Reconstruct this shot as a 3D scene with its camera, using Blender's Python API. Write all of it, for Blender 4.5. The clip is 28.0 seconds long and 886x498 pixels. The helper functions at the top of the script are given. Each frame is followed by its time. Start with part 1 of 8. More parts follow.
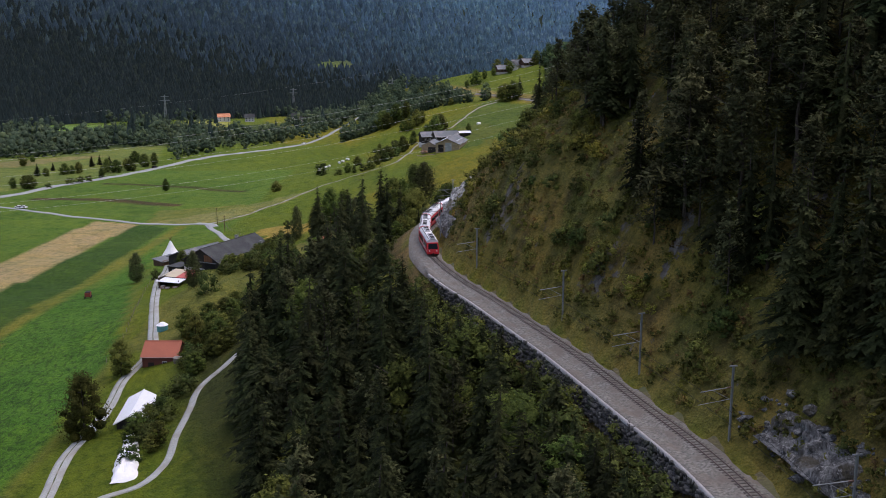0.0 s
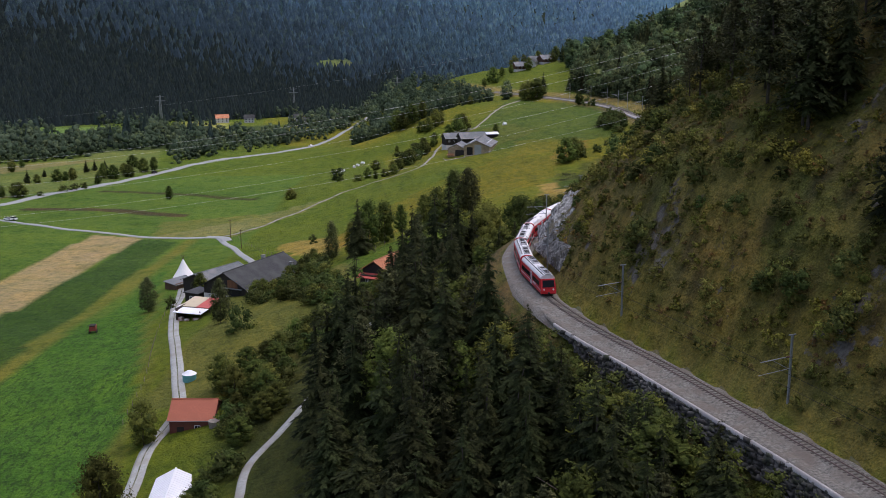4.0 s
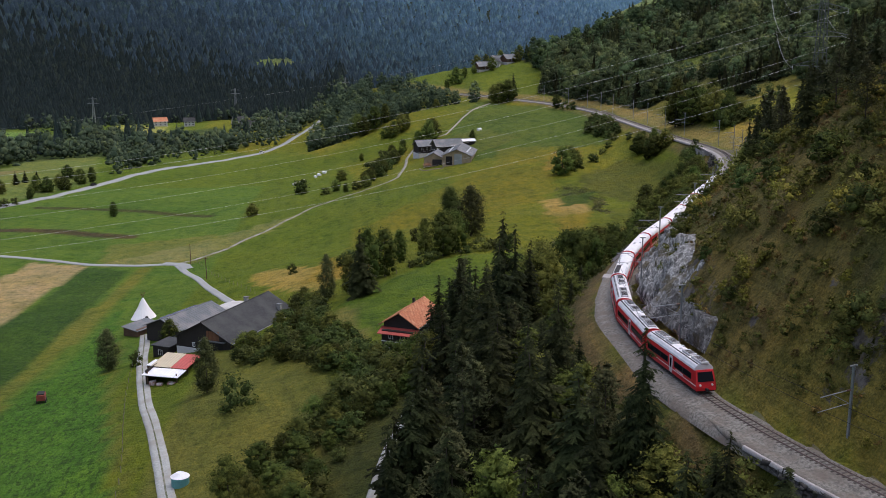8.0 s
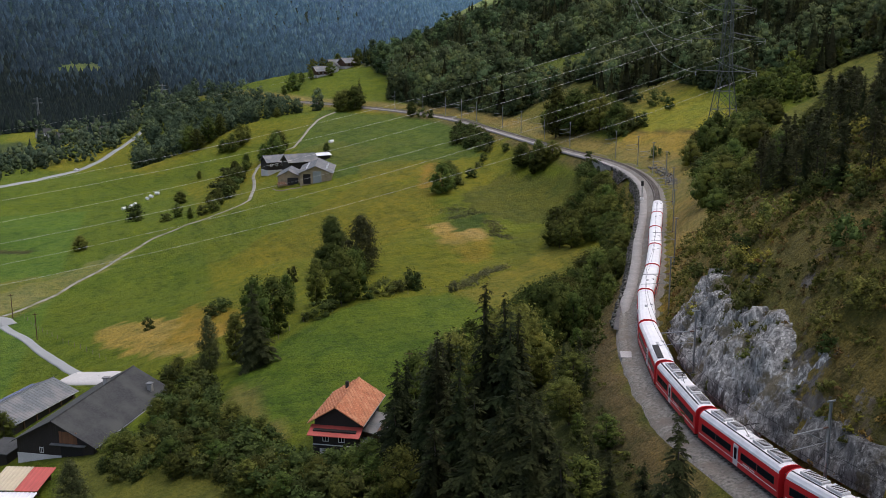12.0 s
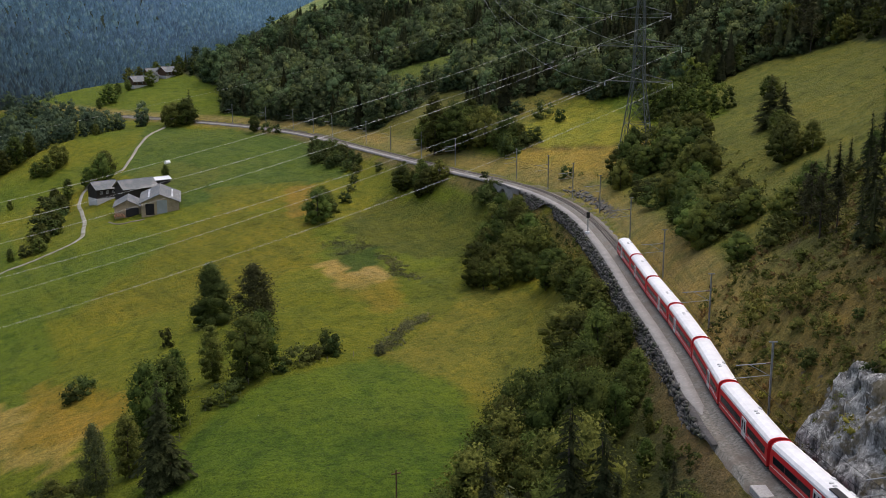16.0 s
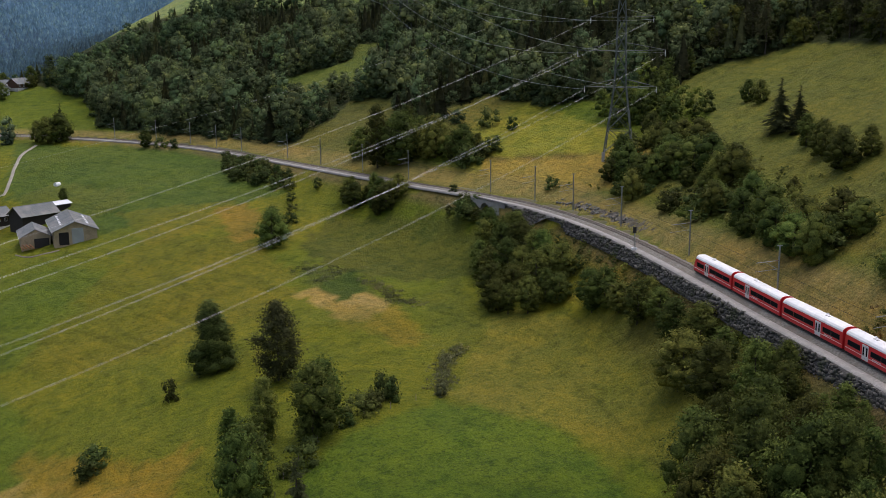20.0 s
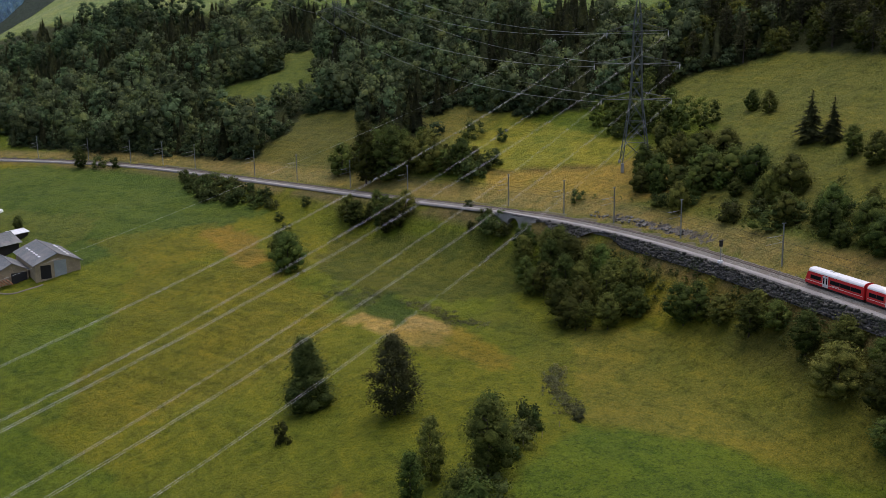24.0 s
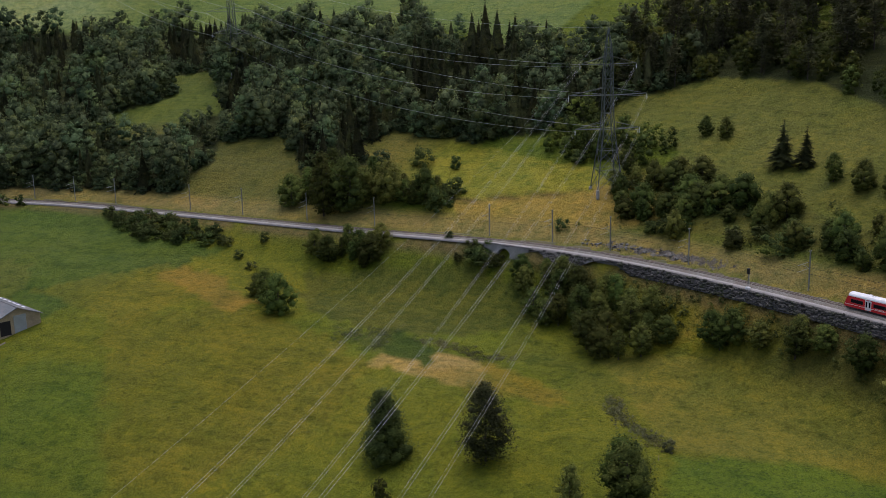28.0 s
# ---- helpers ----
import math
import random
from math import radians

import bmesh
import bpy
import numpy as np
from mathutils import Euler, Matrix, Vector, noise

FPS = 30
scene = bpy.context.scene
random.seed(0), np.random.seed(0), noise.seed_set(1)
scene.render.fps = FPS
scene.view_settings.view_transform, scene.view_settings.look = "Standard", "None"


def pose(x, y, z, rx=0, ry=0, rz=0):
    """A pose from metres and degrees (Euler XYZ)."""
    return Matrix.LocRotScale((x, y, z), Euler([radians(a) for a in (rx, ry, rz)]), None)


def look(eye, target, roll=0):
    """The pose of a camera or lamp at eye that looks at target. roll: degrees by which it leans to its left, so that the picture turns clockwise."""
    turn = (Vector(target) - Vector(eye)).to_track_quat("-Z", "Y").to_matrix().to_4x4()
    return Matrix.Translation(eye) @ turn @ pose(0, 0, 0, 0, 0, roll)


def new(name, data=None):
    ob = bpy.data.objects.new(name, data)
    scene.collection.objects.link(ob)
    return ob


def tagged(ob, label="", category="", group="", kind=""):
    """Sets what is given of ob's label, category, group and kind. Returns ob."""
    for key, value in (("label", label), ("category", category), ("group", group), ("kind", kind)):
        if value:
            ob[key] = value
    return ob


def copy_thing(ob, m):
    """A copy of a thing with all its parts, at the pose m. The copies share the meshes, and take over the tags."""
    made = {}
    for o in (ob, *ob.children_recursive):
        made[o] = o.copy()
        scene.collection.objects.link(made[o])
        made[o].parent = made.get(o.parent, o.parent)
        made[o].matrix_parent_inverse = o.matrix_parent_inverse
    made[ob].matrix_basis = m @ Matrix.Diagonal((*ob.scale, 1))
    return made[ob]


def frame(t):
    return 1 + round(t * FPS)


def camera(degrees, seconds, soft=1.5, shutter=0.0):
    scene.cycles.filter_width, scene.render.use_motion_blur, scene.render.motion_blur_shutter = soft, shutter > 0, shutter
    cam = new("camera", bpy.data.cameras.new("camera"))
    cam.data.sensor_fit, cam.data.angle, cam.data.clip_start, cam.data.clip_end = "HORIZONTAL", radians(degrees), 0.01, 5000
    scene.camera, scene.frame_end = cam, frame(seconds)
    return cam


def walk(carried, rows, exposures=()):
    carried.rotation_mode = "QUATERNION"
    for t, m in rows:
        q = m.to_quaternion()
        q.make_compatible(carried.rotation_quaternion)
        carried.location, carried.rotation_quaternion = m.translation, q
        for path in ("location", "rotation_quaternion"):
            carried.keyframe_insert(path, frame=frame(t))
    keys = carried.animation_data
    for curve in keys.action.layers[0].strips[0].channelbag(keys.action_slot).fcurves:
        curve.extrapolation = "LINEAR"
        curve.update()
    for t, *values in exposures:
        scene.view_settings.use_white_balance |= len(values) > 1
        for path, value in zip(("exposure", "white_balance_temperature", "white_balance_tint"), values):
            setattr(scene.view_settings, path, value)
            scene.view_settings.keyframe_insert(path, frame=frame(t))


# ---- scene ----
cam = camera(46.2, 28.0, soft=0.6)
METRES, EYE, TILT, LEAN, TURN = 400.0, 100.0, -12.5, 0.0, 0.0
ROWS = [
    (0.0, 0.0, 0.0, 0.0, 0.0, 0.0, 0.0),
    (0.5, -0.0056, 0.0158, 0.0016, -0.01, 0.02, 0.04),
    (1.0, -0.0122, 0.0328, 0.0034, -0.01, 0.03, 0.07),
    (1.5, -0.0185, 0.0483, 0.005, -0.05, 0.04, 0.11),
    (2.0, -0.0259, 0.065, 0.0069, -0.19, 0.04, 0.18),
    (2.5, -0.0327, 0.0805, 0.0087, -0.4, 0.03, 0.26),
    (4.5, -0.0634, 0.143, 0.02, -0.65, -0.02, 0.32),
    (5.0, -0.0712, 0.1592, 0.0234, -0.66, -0.03, 0.29),
    (5.5, -0.078, 0.1744, 0.0266, -0.66, -0.05, 0.29),
    (6.0, -0.0853, 0.1909, 0.03, -0.69, -0.07, 0.27),
    (6.5, -0.0917, 0.2066, 0.0332, -0.87, -0.09, 0.3),
    (7.0, -0.0982, 0.2231, 0.0366, -1.59, -0.12, 0.45),
    (7.5, -0.1041, 0.2388, 0.0398, -2.93, -0.14, 0.72),
    (8.0, -0.1105, 0.2557, 0.0433, -4.41, -0.15, 1.01),
    (8.5, -0.1161, 0.2717, 0.0465, -5.34, -0.16, 1.2),
    (9.0, -0.1221, 0.2886, 0.0502, -6.2, -0.18, 1.42),
    (9.5, -0.1274, 0.3042, 0.0538, -7.02, -0.21, 1.61),
    (10.0, -0.1328, 0.3213, 0.0575, -8.12, -0.23, 1.85),
    (10.5, -0.1378, 0.337, 0.0608, -9.65, -0.26, 2.15),
    (11.0, -0.1427, 0.3546, 0.0645, -11.55, -0.31, 2.57),
    (11.5, -0.1469, 0.371, 0.068, -13.13, -0.37, 2.93),
    (12.0, -0.1515, 0.388, 0.0719, -14.67, -0.44, 3.25),
    (12.5, -0.1557, 0.4036, 0.0755, -16.06, -0.5, 3.48),
    (13.0, -0.1591, 0.4217, 0.0794, -17.74, -0.59, 3.84),
    (13.5, -0.1624, 0.4381, 0.0829, -19.23, -0.67, 4.14),
    (15.5, -0.1755, 0.503, 0.0989, -23.81, -0.99, 5.16),
    (16.0, -0.18, 0.5204, 0.1028, -25.53, -1.09, 5.53),
    (16.5, -0.1854, 0.5361, 0.1062, -26.92, -1.16, 5.87),
    (17.0, -0.1929, 0.5519, 0.1096, -28.42, -1.25, 6.2),
    (17.5, -0.2012, 0.5658, 0.1125, -29.88, -1.36, 6.48),
    (18.0, -0.2116, 0.5799, 0.1157, -31.28, -1.48, 6.8),
    (18.5, -0.2222, 0.5922, 0.1185, -32.44, -1.59, 7.06),
    (19.0, -0.2346, 0.6051, 0.1214, -33.74, -1.73, 7.33),
    (19.5, -0.2461, 0.617, 0.1239, -34.9, -1.88, 7.6),
    (20.0, -0.2593, 0.6296, 0.1268, -35.95, -2.02, 7.85),
    (20.5, -0.2715, 0.6411, 0.1299, -36.76, -2.16, 8.08),
    (21.0, -0.2848, 0.6538, 0.133, -37.78, -2.28, 8.29),
    (21.5, -0.2981, 0.6647, 0.1374, -39.2, -2.54, 8.61),
    (23.5, -0.3495, 0.714, 0.1567, -44.68, -3.46, 9.76),
    (24.0, -0.3627, 0.727, 0.1633, -45.58, -3.63, 9.95),
    (24.5, -0.3743, 0.739, 0.1693, -46.48, -3.79, 10.12),
    (25.0, -0.3868, 0.7521, 0.176, -47.7, -4.02, 10.36),
    (25.5, -0.3983, 0.7645, 0.1821, -49.08, -4.27, 10.59),
    (26.0, -0.4111, 0.7785, 0.1889, -50.84, -4.6, 10.83),
    (26.5, -0.422, 0.7911, 0.1956, -52.38, -4.92, 11.11),
    (27.0, -0.4334, 0.8054, 0.2025, -54.03, -5.22, 11.34),
    (27.5, -0.4437, 0.8188, 0.2092, -55.66, -5.55, 11.55),
    (28.0, -0.4552, 0.8338, 0.2175, -57.51, -5.97, 11.83),
]
walk(cam, [(t, pose(0, 0, EYE, TILT, LEAN, TURN) @ pose(METRES * x, METRES * y, METRES * z, 90 + pitch, roll, yaw)) for t, x, y, z, yaw, pitch, roll in ROWS],
     exposures=((0.0, 0.46, 6000, 23), (10.0, 0.46, 6200, 18), (17.0, 0.5, 6450, 15), (28.0, 0.3, 6100, 20)))

# ---- overcast daylight ----
SUN_AZIMUTH, SUN_HEIGHT = 70.0, 72.0   # degrees to the right of the y axis, degrees above the horizon
world = bpy.data.worlds.new("overcast_sky")
scene.world = world
world.use_nodes = True
wn = world.node_tree.nodes
sky = wn.new("ShaderNodeTexSky")
sky.sky_type, sky.sun_disc = "NISHITA", False
sky.sun_elevation, sky.sun_rotation = radians(SUN_HEIGHT), radians(SUN_AZIMUTH)
sky.air_density, sky.dust_density, sky.ozone_density = 1.0, 4.0, 1.0
soft_white = wn.new("ShaderNodeHueSaturation")
soft_white.inputs["Saturation"].default_value = 0.75
world.node_tree.links.new(sky.outputs[0], soft_white.inputs["Color"])
world.node_tree.links.new(soft_white.outputs[0], wn["Background"].inputs["Color"])
wn["Background"].inputs["Strength"].default_value = 0.15
sun = new("sun", bpy.data.lights.new("sun", "SUN"))
sun.data.energy, sun.data.angle, sun.data.color = 0.7, radians(70), (1.0, 0.93, 0.82)
_az, _el = radians(SUN_AZIMUTH), radians(SUN_HEIGHT)
sun.matrix_world = look((0, 0, 0), (-math.sin(_az) * math.cos(_el), -math.cos(_az) * math.cos(_el), -math.sin(_el)))

# ---- materials ----
def shader(name):
    m = bpy.data.materials.new(name)
    m.use_nodes = True
    return m, m.node_tree.nodes, m.node_tree.links, m.node_tree.nodes["Principled BSDF"]


def noise_node(n, l, scale, detail=4.0, rough=0.55, coords=None):
    t = n.new("ShaderNodeTexNoise")
    t.inputs["Scale"].default_value, t.inputs["Detail"].default_value, t.inputs["Roughness"].default_value = scale, detail, rough
    if coords is not None:
        l.new(coords, t.inputs["Vector"])
    return t.outputs["Fac"]


def between(n, l, fac, lo, hi, a=0.0, b=1.0):
    r = n.new("ShaderNodeMapRange")
    r.inputs["From Min"].default_value, r.inputs["From Max"].default_value = lo, hi
    r.inputs["To Min"].default_value, r.inputs["To Max"].default_value = a, b
    l.new(fac, r.inputs["Value"])
    return r.outputs["Result"]


def mixed(n, l, fac, a, b, blend="MIX"):
    x = n.new("ShaderNodeMix")
    x.data_type, x.blend_type = "RGBA", blend
    for socket, value in ((x.inputs["Factor"], fac), (x.inputs["A"], a), (x.inputs["B"], b)):
        if isinstance(value, (int, float)):
            socket.default_value = value
        elif isinstance(value, tuple):
            socket.default_value = (*value[:3], 1)
        else:
            l.new(value, socket)
    return x.outputs["Result"]


def bumped(n, l, bsdf, height, strength, distance):
    b = n.new("ShaderNodeBump")
    b.inputs["Strength"].default_value, b.inputs["Distance"].default_value = strength, distance
    l.new(height, b.inputs["Height"])
    l.new(b.outputs["Normal"], bsdf.inputs["Normal"])


def plain(name, color, rough=0.6, metal=0.0, grain=6.0, wear=0.25, big=0.4, bump=0.15, depth=0.02, vary=0.0, spread=None):
    """A surface with grain and large stains; vary: differences from piece to piece; spread: a second colour for the stains."""
    m, n, l, b = shader(name)
    c = n.new("ShaderNodeTexCoord").outputs["Object"]
    fine, coarse = noise_node(n, l, grain, 5, 0.6, c), noise_node(n, l, big, 3, 0.5, c)
    dark = tuple(v * (1 - wear) for v in color)
    light = tuple(min(1, v * (1 + wear * 0.6)) for v in color)
    col = mixed(n, l, between(n, l, fine, 0.3, 0.7), dark, light)
    col = mixed(n, l, between(n, l, coarse, 0.42, 0.68), col, spread or tuple(v * (1 - 0.7 * wear) for v in color))
    if vary:
        info = n.new("ShaderNodeObjectInfo").outputs["Random"]
        h = n.new("ShaderNodeHueSaturation")
        l.new(between(n, l, info, 0, 1, 1 - vary, 1 + vary), h.inputs["Value"])
        l.new(col, h.inputs["Color"])
        col = h.outputs[0]
    l.new(col, b.inputs["Base Color"])
    b.inputs["Roughness"].default_value, b.inputs["Metallic"].default_value = rough, metal
    if bump:
        bumped(n, l, b, fine, bump, depth)
    return m


def leafy(name, dark, light, vary=0.35, hue=0.03, island=True):
    """Leaves or needles: colour differs from clump to clump and from tree to tree."""
    m, n, l, b = shader(name)
    geo, info = n.new("ShaderNodeNewGeometry"), n.new("ShaderNodeObjectInfo")
    c = n.new("ShaderNodeTexCoord").outputs["Object"]
    clump = noise_node(n, l, 0.55, 3, 0.6, c)
    col = mixed(n, l, between(n, l, clump, 0.36, 0.66), dark, light)
    if island:
        col = mixed(n, l, between(n, l, geo.outputs["Random Per Island"], 0, 1, 0.0, 0.4), col, tuple(v * 1.5 for v in light))
    stand = noise_node(n, l, 0.085, 2, 0.5, c)
    col = mixed(n, l, between(n, l, stand, 0.4, 0.62, 0.0, 0.8), col, mixed(n, l, 1.0, col, (0.58, 0.62, 0.6), "MULTIPLY"))
    bright = noise_node(n, l, 0.11, 2, 0.5, c)
    col = mixed(n, l, between(n, l, bright, 0.52, 0.64, 0.0, 0.8), col, mixed(n, l, 1.0, col, (1.75, 1.55, 1.15), "MULTIPLY"))
    # dark specks paint the shade of gaps between leaves into the colour
    speck = noise_node(n, l, 3.4, 4, 0.75, c)
    col = mixed(n, l, between(n, l, speck, 0.54, 0.4, 0.0, 0.75), col, mixed(n, l, 1.0, col, (0.3, 0.34, 0.26), "MULTIPLY"))
    col = mixed(n, l, between(n, l, speck, 0.56, 0.7, 0.0, 0.6), col, mixed(n, l, 1.0, col, (1.75, 1.6, 1.35), "MULTIPLY"))
    h = n.new("ShaderNodeHueSaturation")
    l.new(between(n, l, info.outputs["Random"], 0, 1, 1 - vary, 1 + vary), h.inputs["Value"])
    r2 = n.new("ShaderNodeMath")
    r2.operation = "FRACT"
    r3 = n.new("ShaderNodeMath")
    r3.operation, r3.inputs[1].default_value = "MULTIPLY", 7.31
    l.new(info.outputs["Random"], r3.inputs[0])
    l.new(r3.outputs[0], r2.inputs[0])
    l.new(between(n, l, r2.outputs[0], 0, 1, 0.5 - hue, 0.5 + hue * 0.6), h.inputs["Hue"])
    l.new(col, h.inputs["Color"])
    l.new(h.outputs[0], b.inputs["Base Color"])
    b.inputs["Roughness"].default_value = 0.75
    b.inputs["Specular IOR Level"].default_value = 0.06
    thin, both = n.new("ShaderNodeBsdfTranslucent"), n.new("ShaderNodeMixShader")
    l.new(h.outputs[0], thin.inputs["Color"])
    both.inputs["Fac"].default_value = 0.35
    l.new(b.outputs[0], both.inputs[1])
    l.new(thin.outputs[0], both.inputs[2])
    l.new(both.outputs[0], n["Material Output"].inputs["Surface"])
    return m


def ground_material():
    """Meadow, crop, stubble and bare rock, laid out by two colour attributes of the ground."""
    m, n, l, b = shader("ground_cover")
    c = n.new("ShaderNodeNewGeometry").outputs["Position"]
    tint, mask = n.new("ShaderNodeAttribute"), n.new("ShaderNodeAttribute")
    tint.attribute_name, mask.attribute_name = "tint", "mask"
    parts = n.new("ShaderNodeSeparateColor")
    l.new(mask.outputs["Color"], parts.inputs[0])
    tuft, blade, drift = noise_node(n, l, 0.9, 6, 0.7, c), noise_node(n, l, 3.5, 4, 0.7, c), noise_node(n, l, 0.045, 5, 0.6, c)
    patch = noise_node(n, l, 0.16, 5, 0.65, c)
    col = mixed(n, l, between(n, l, tuft, 0.32, 0.7, 0.0, 0.85), tint.outputs["Color"], mixed(n, l, 1.0, tint.outputs["Color"], (0.4, 0.46, 0.38), "MULTIPLY"))
    col = mixed(n, l, between(n, l, blade, 0.4, 0.7, 0.0, 0.75), col, mixed(n, l, 1.0, tint.outputs["Color"], (1.6, 1.5, 1.2), "MULTIPLY"))
    col = mixed(n, l, between(n, l, drift, 0.45, 0.6, 0.0, 0.7), col, mixed(n, l, 1.0, col, (1.16, 1.06, 0.85), "MULTIPLY"))
    col = mixed(n, l, between(n, l, patch, 0.46, 0.7, 0.0, 0.7), col, mixed(n, l, 1.0, col, (0.58, 0.74, 0.6), "MULTIPLY"))
    broad = noise_node(n, l, 0.018, 4, 0.6, c)
    col = mixed(n, l, between(n, l, broad, 0.4, 0.6, 0.0, 0.55), col, mixed(n, l, 1.0, col, (0.72, 0.86, 0.7), "MULTIPLY"))
    clod = noise_node(n, l, 0.32, 7, 0.72, c)
    col = mixed(n, l, between(n, l, clod, 0.52, 0.64, 0.0, 0.5), col, mixed(n, l, 1.0, col, (0.6, 0.66, 0.55), "MULTIPLY"))
    col = mixed(n, l, between(n, l, clod, 0.47, 0.36, 0.0, 0.5), col, mixed(n, l, 1.0, col, (1.25, 1.18, 0.95), "MULTIPLY"))
    fleck = noise_node(n, l, 0.55, 8, 0.8, c)
    col = mixed(n, l, between(n, l, fleck, 0.53, 0.62, 0.0, 0.7), col, mixed(n, l, 1.0, col, (0.5, 0.6, 0.5), "MULTIPLY"))
    col = mixed(n, l, between(n, l, fleck, 0.44, 0.34, 0.0, 0.45), col, mixed(n, l, 1.0, col, (1.3, 1.22, 1.05), "MULTIPLY"))
    streak = n.new("ShaderNodeMapping")
    streak.inputs["Rotation"].default_value, streak.inputs["Scale"].default_value = (0, 0, 0.9), (0.35, 0.05, 0.1)
    l.new(c, streak.inputs["Vector"])
    mown = noise_node(n, l, 1.0, 4, 0.6, streak.outputs[0])
    col = mixed(n, l, between(n, l, mown, 0.45, 0.62, 0.0, 0.35), col, mixed(n, l, 1.0, col, (1.3, 1.2, 1.0), "MULTIPLY"))
    col = mixed(n, l, 1.0, col, (1.31, 1.28, 1.22), "MULTIPLY")
    # cattle steps along the slope, and dark tussocks
    steps_ = n.new("ShaderNodeMapping")
    steps_.inputs["Scale"].default_value = (0.035, 0.035, 1.5)
    l.new(c, steps_.inputs["Vector"])
    tread = noise_node(n, l, 1.0, 5, 0.6, steps_.outputs[0])
    col = mixed(n, l, between(n, l, tread, 0.55, 0.63, 0.0, 0.42), col, mixed(n, l, 1.0, col, (0.55, 0.64, 0.55), "MULTIPLY"))
    col = mixed(n, l, between(n, l, tread, 0.44, 0.37, 0.0, 0.35), col, mixed(n, l, 1.0, col, (1.35, 1.25, 1.0), "MULTIPLY"))
    weeds = n.new("ShaderNodeTexVoronoi")
    weeds.inputs["Scale"].default_value = 0.95
    weeds.inputs["Randomness"].default_value = 1.0
    l.new(c, weeds.inputs["Vector"])
    spots_on = n.new("ShaderNodeMath")
    spots_on.operation = "MULTIPLY"
    l.new(between(n, l, weeds.outputs["Distance"], 0.4, 0.15, 0.0, 0.42), spots_on.inputs[0])
    l.new(parts.outputs["Blue"], spots_on.inputs[1])
    col = mixed(n, l, spots_on.outputs[0], col, (0.022, 0.042, 0.012))
    # rows of the crop
    rows = n.new("ShaderNodeMapping")
    rows.inputs["Rotation"].default_value, rows.inputs["Scale"].default_value = (0, 0, 0.1), (1.5, 0.55, 1.0)
    l.new(c, rows.inputs["Vector"])
    plants = noise_node(n, l, 0.8, 7, 0.75, rows.outputs[0])
    furrow = n.new("ShaderNodeMath")
    furrow.operation = "MULTIPLY"
    l.new(between(n, l, plants, 0.52, 0.4, 0.0, 0.9), furrow.inputs[0])
    l.new(parts.outputs["Green"], furrow.inputs[1])
    col = mixed(n, l, furrow.outputs[0], col, (0.018, 0.042, 0.01))
    # rock: grey slabs with dark clefts and pale streaks
    stretch = n.new("ShaderNodeMapping")
    stretch.inputs["Rotation"].default_value = (0.5, 0.3, 0.4)
    stretch.inputs["Scale"].default_value = (0.5, 0.5, 0.16)
    l.new(c, stretch.inputs["Vector"])
    strata, crack = noise_node(n, l, 0.9, 8, 0.68, stretch.outputs[0]), n.new("ShaderNodeTexVoronoi")
    crack.feature = "DISTANCE_TO_EDGE"
    crack.inputs["Scale"].default_value = 0.85
    l.new(stretch.outputs[0], crack.inputs["Vector"])
    stone = mixed(n, l, between(n, l, strata, 0.35, 0.65), (0.05, 0.045, 0.038), (0.2, 0.188, 0.165))
    stone = mixed(n, l, between(n, l, crack.outputs["Distance"], 0.0, 0.12, 0.25, 0.0), stone, (0.03, 0.028, 0.025))
    stone = mixed(n, l, between(n, l, patch, 0.52, 0.66, 0.0, 0.8), stone, (0.12, 0.095, 0.04))
    edge = n.new("ShaderNodeMath")
    edge.operation = "ADD"
    l.new(parts.outputs["Red"], edge.inputs[0])
    l.new(between(n, l, noise_node(n, l, 0.35, 6, 0.7, c), 0.25, 0.75, -0.45, 0.45), edge.inputs[1])
    bare = between(n, l, edge.outputs[0], 0.46, 0.58)
    col = mixed(n, l, bare, col, stone)
    l.new(col, b.inputs["Base Color"])
    b.inputs["Roughness"].default_value = 0.92
    b.inputs["Specular IOR Level"].default_value = 0.15
    relief = n.new("ShaderNodeMix")
    relief.data_type = "FLOAT"
    l.new(bare, relief.inputs["Factor"])
    l.new(tuft, relief.inputs[2])
    l.new(strata, relief.inputs[3])
    bumped(n, l, b, relief.outputs[0], 1.0, 1.6)
    return m


GROUND = ground_material()
NEEDLES = leafy("spruce_needles", (0.021, 0.029, 0.013), (0.055, 0.066, 0.024), 0.4, 0.025)
PINE = leafy("pine_needles", (0.042, 0.05, 0.025), (0.105, 0.112, 0.048), 0.35, 0.025)
LEAVES = leafy("broad_leaves", (0.045, 0.074, 0.019), (0.14, 0.17, 0.036), 0.45, 0.04)
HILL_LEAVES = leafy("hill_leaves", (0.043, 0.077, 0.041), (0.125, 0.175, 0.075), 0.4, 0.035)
BUSH_LEAVES = leafy("bush_leaves", (0.044, 0.066, 0.021), (0.11, 0.14, 0.036), 0.35, 0.035)
SCRUB_LEAVES = leafy("scrub_leaves", (0.085, 0.095, 0.026), (0.22, 0.215, 0.05), 0.35, 0.035)
DRY_GRASS = leafy("dry_grass_tufts", (0.11, 0.085, 0.032), (0.22, 0.165, 0.06), 0.3, 0.03)
# seven needle colours, each bluer and paler: distance haze put into the base colour
HAZED_FOREST = [leafy("hazed_mountain_needles", (0.015 + 0.0155 * k, 0.025 + 0.031 * k, 0.027 + 0.051 * k), (0.026 + 0.021 * k, 0.04 + 0.04 * k, 0.042 + 0.062 * k), 0.05, 0.01, False) for k in range(7)]
# foliage of far trees, bluish because haze is put into the base colour
FAR_NEEDLES = leafy("far_hazed_needles", (0.022, 0.038, 0.036), (0.042, 0.066, 0.058), 0.2, 0.02)
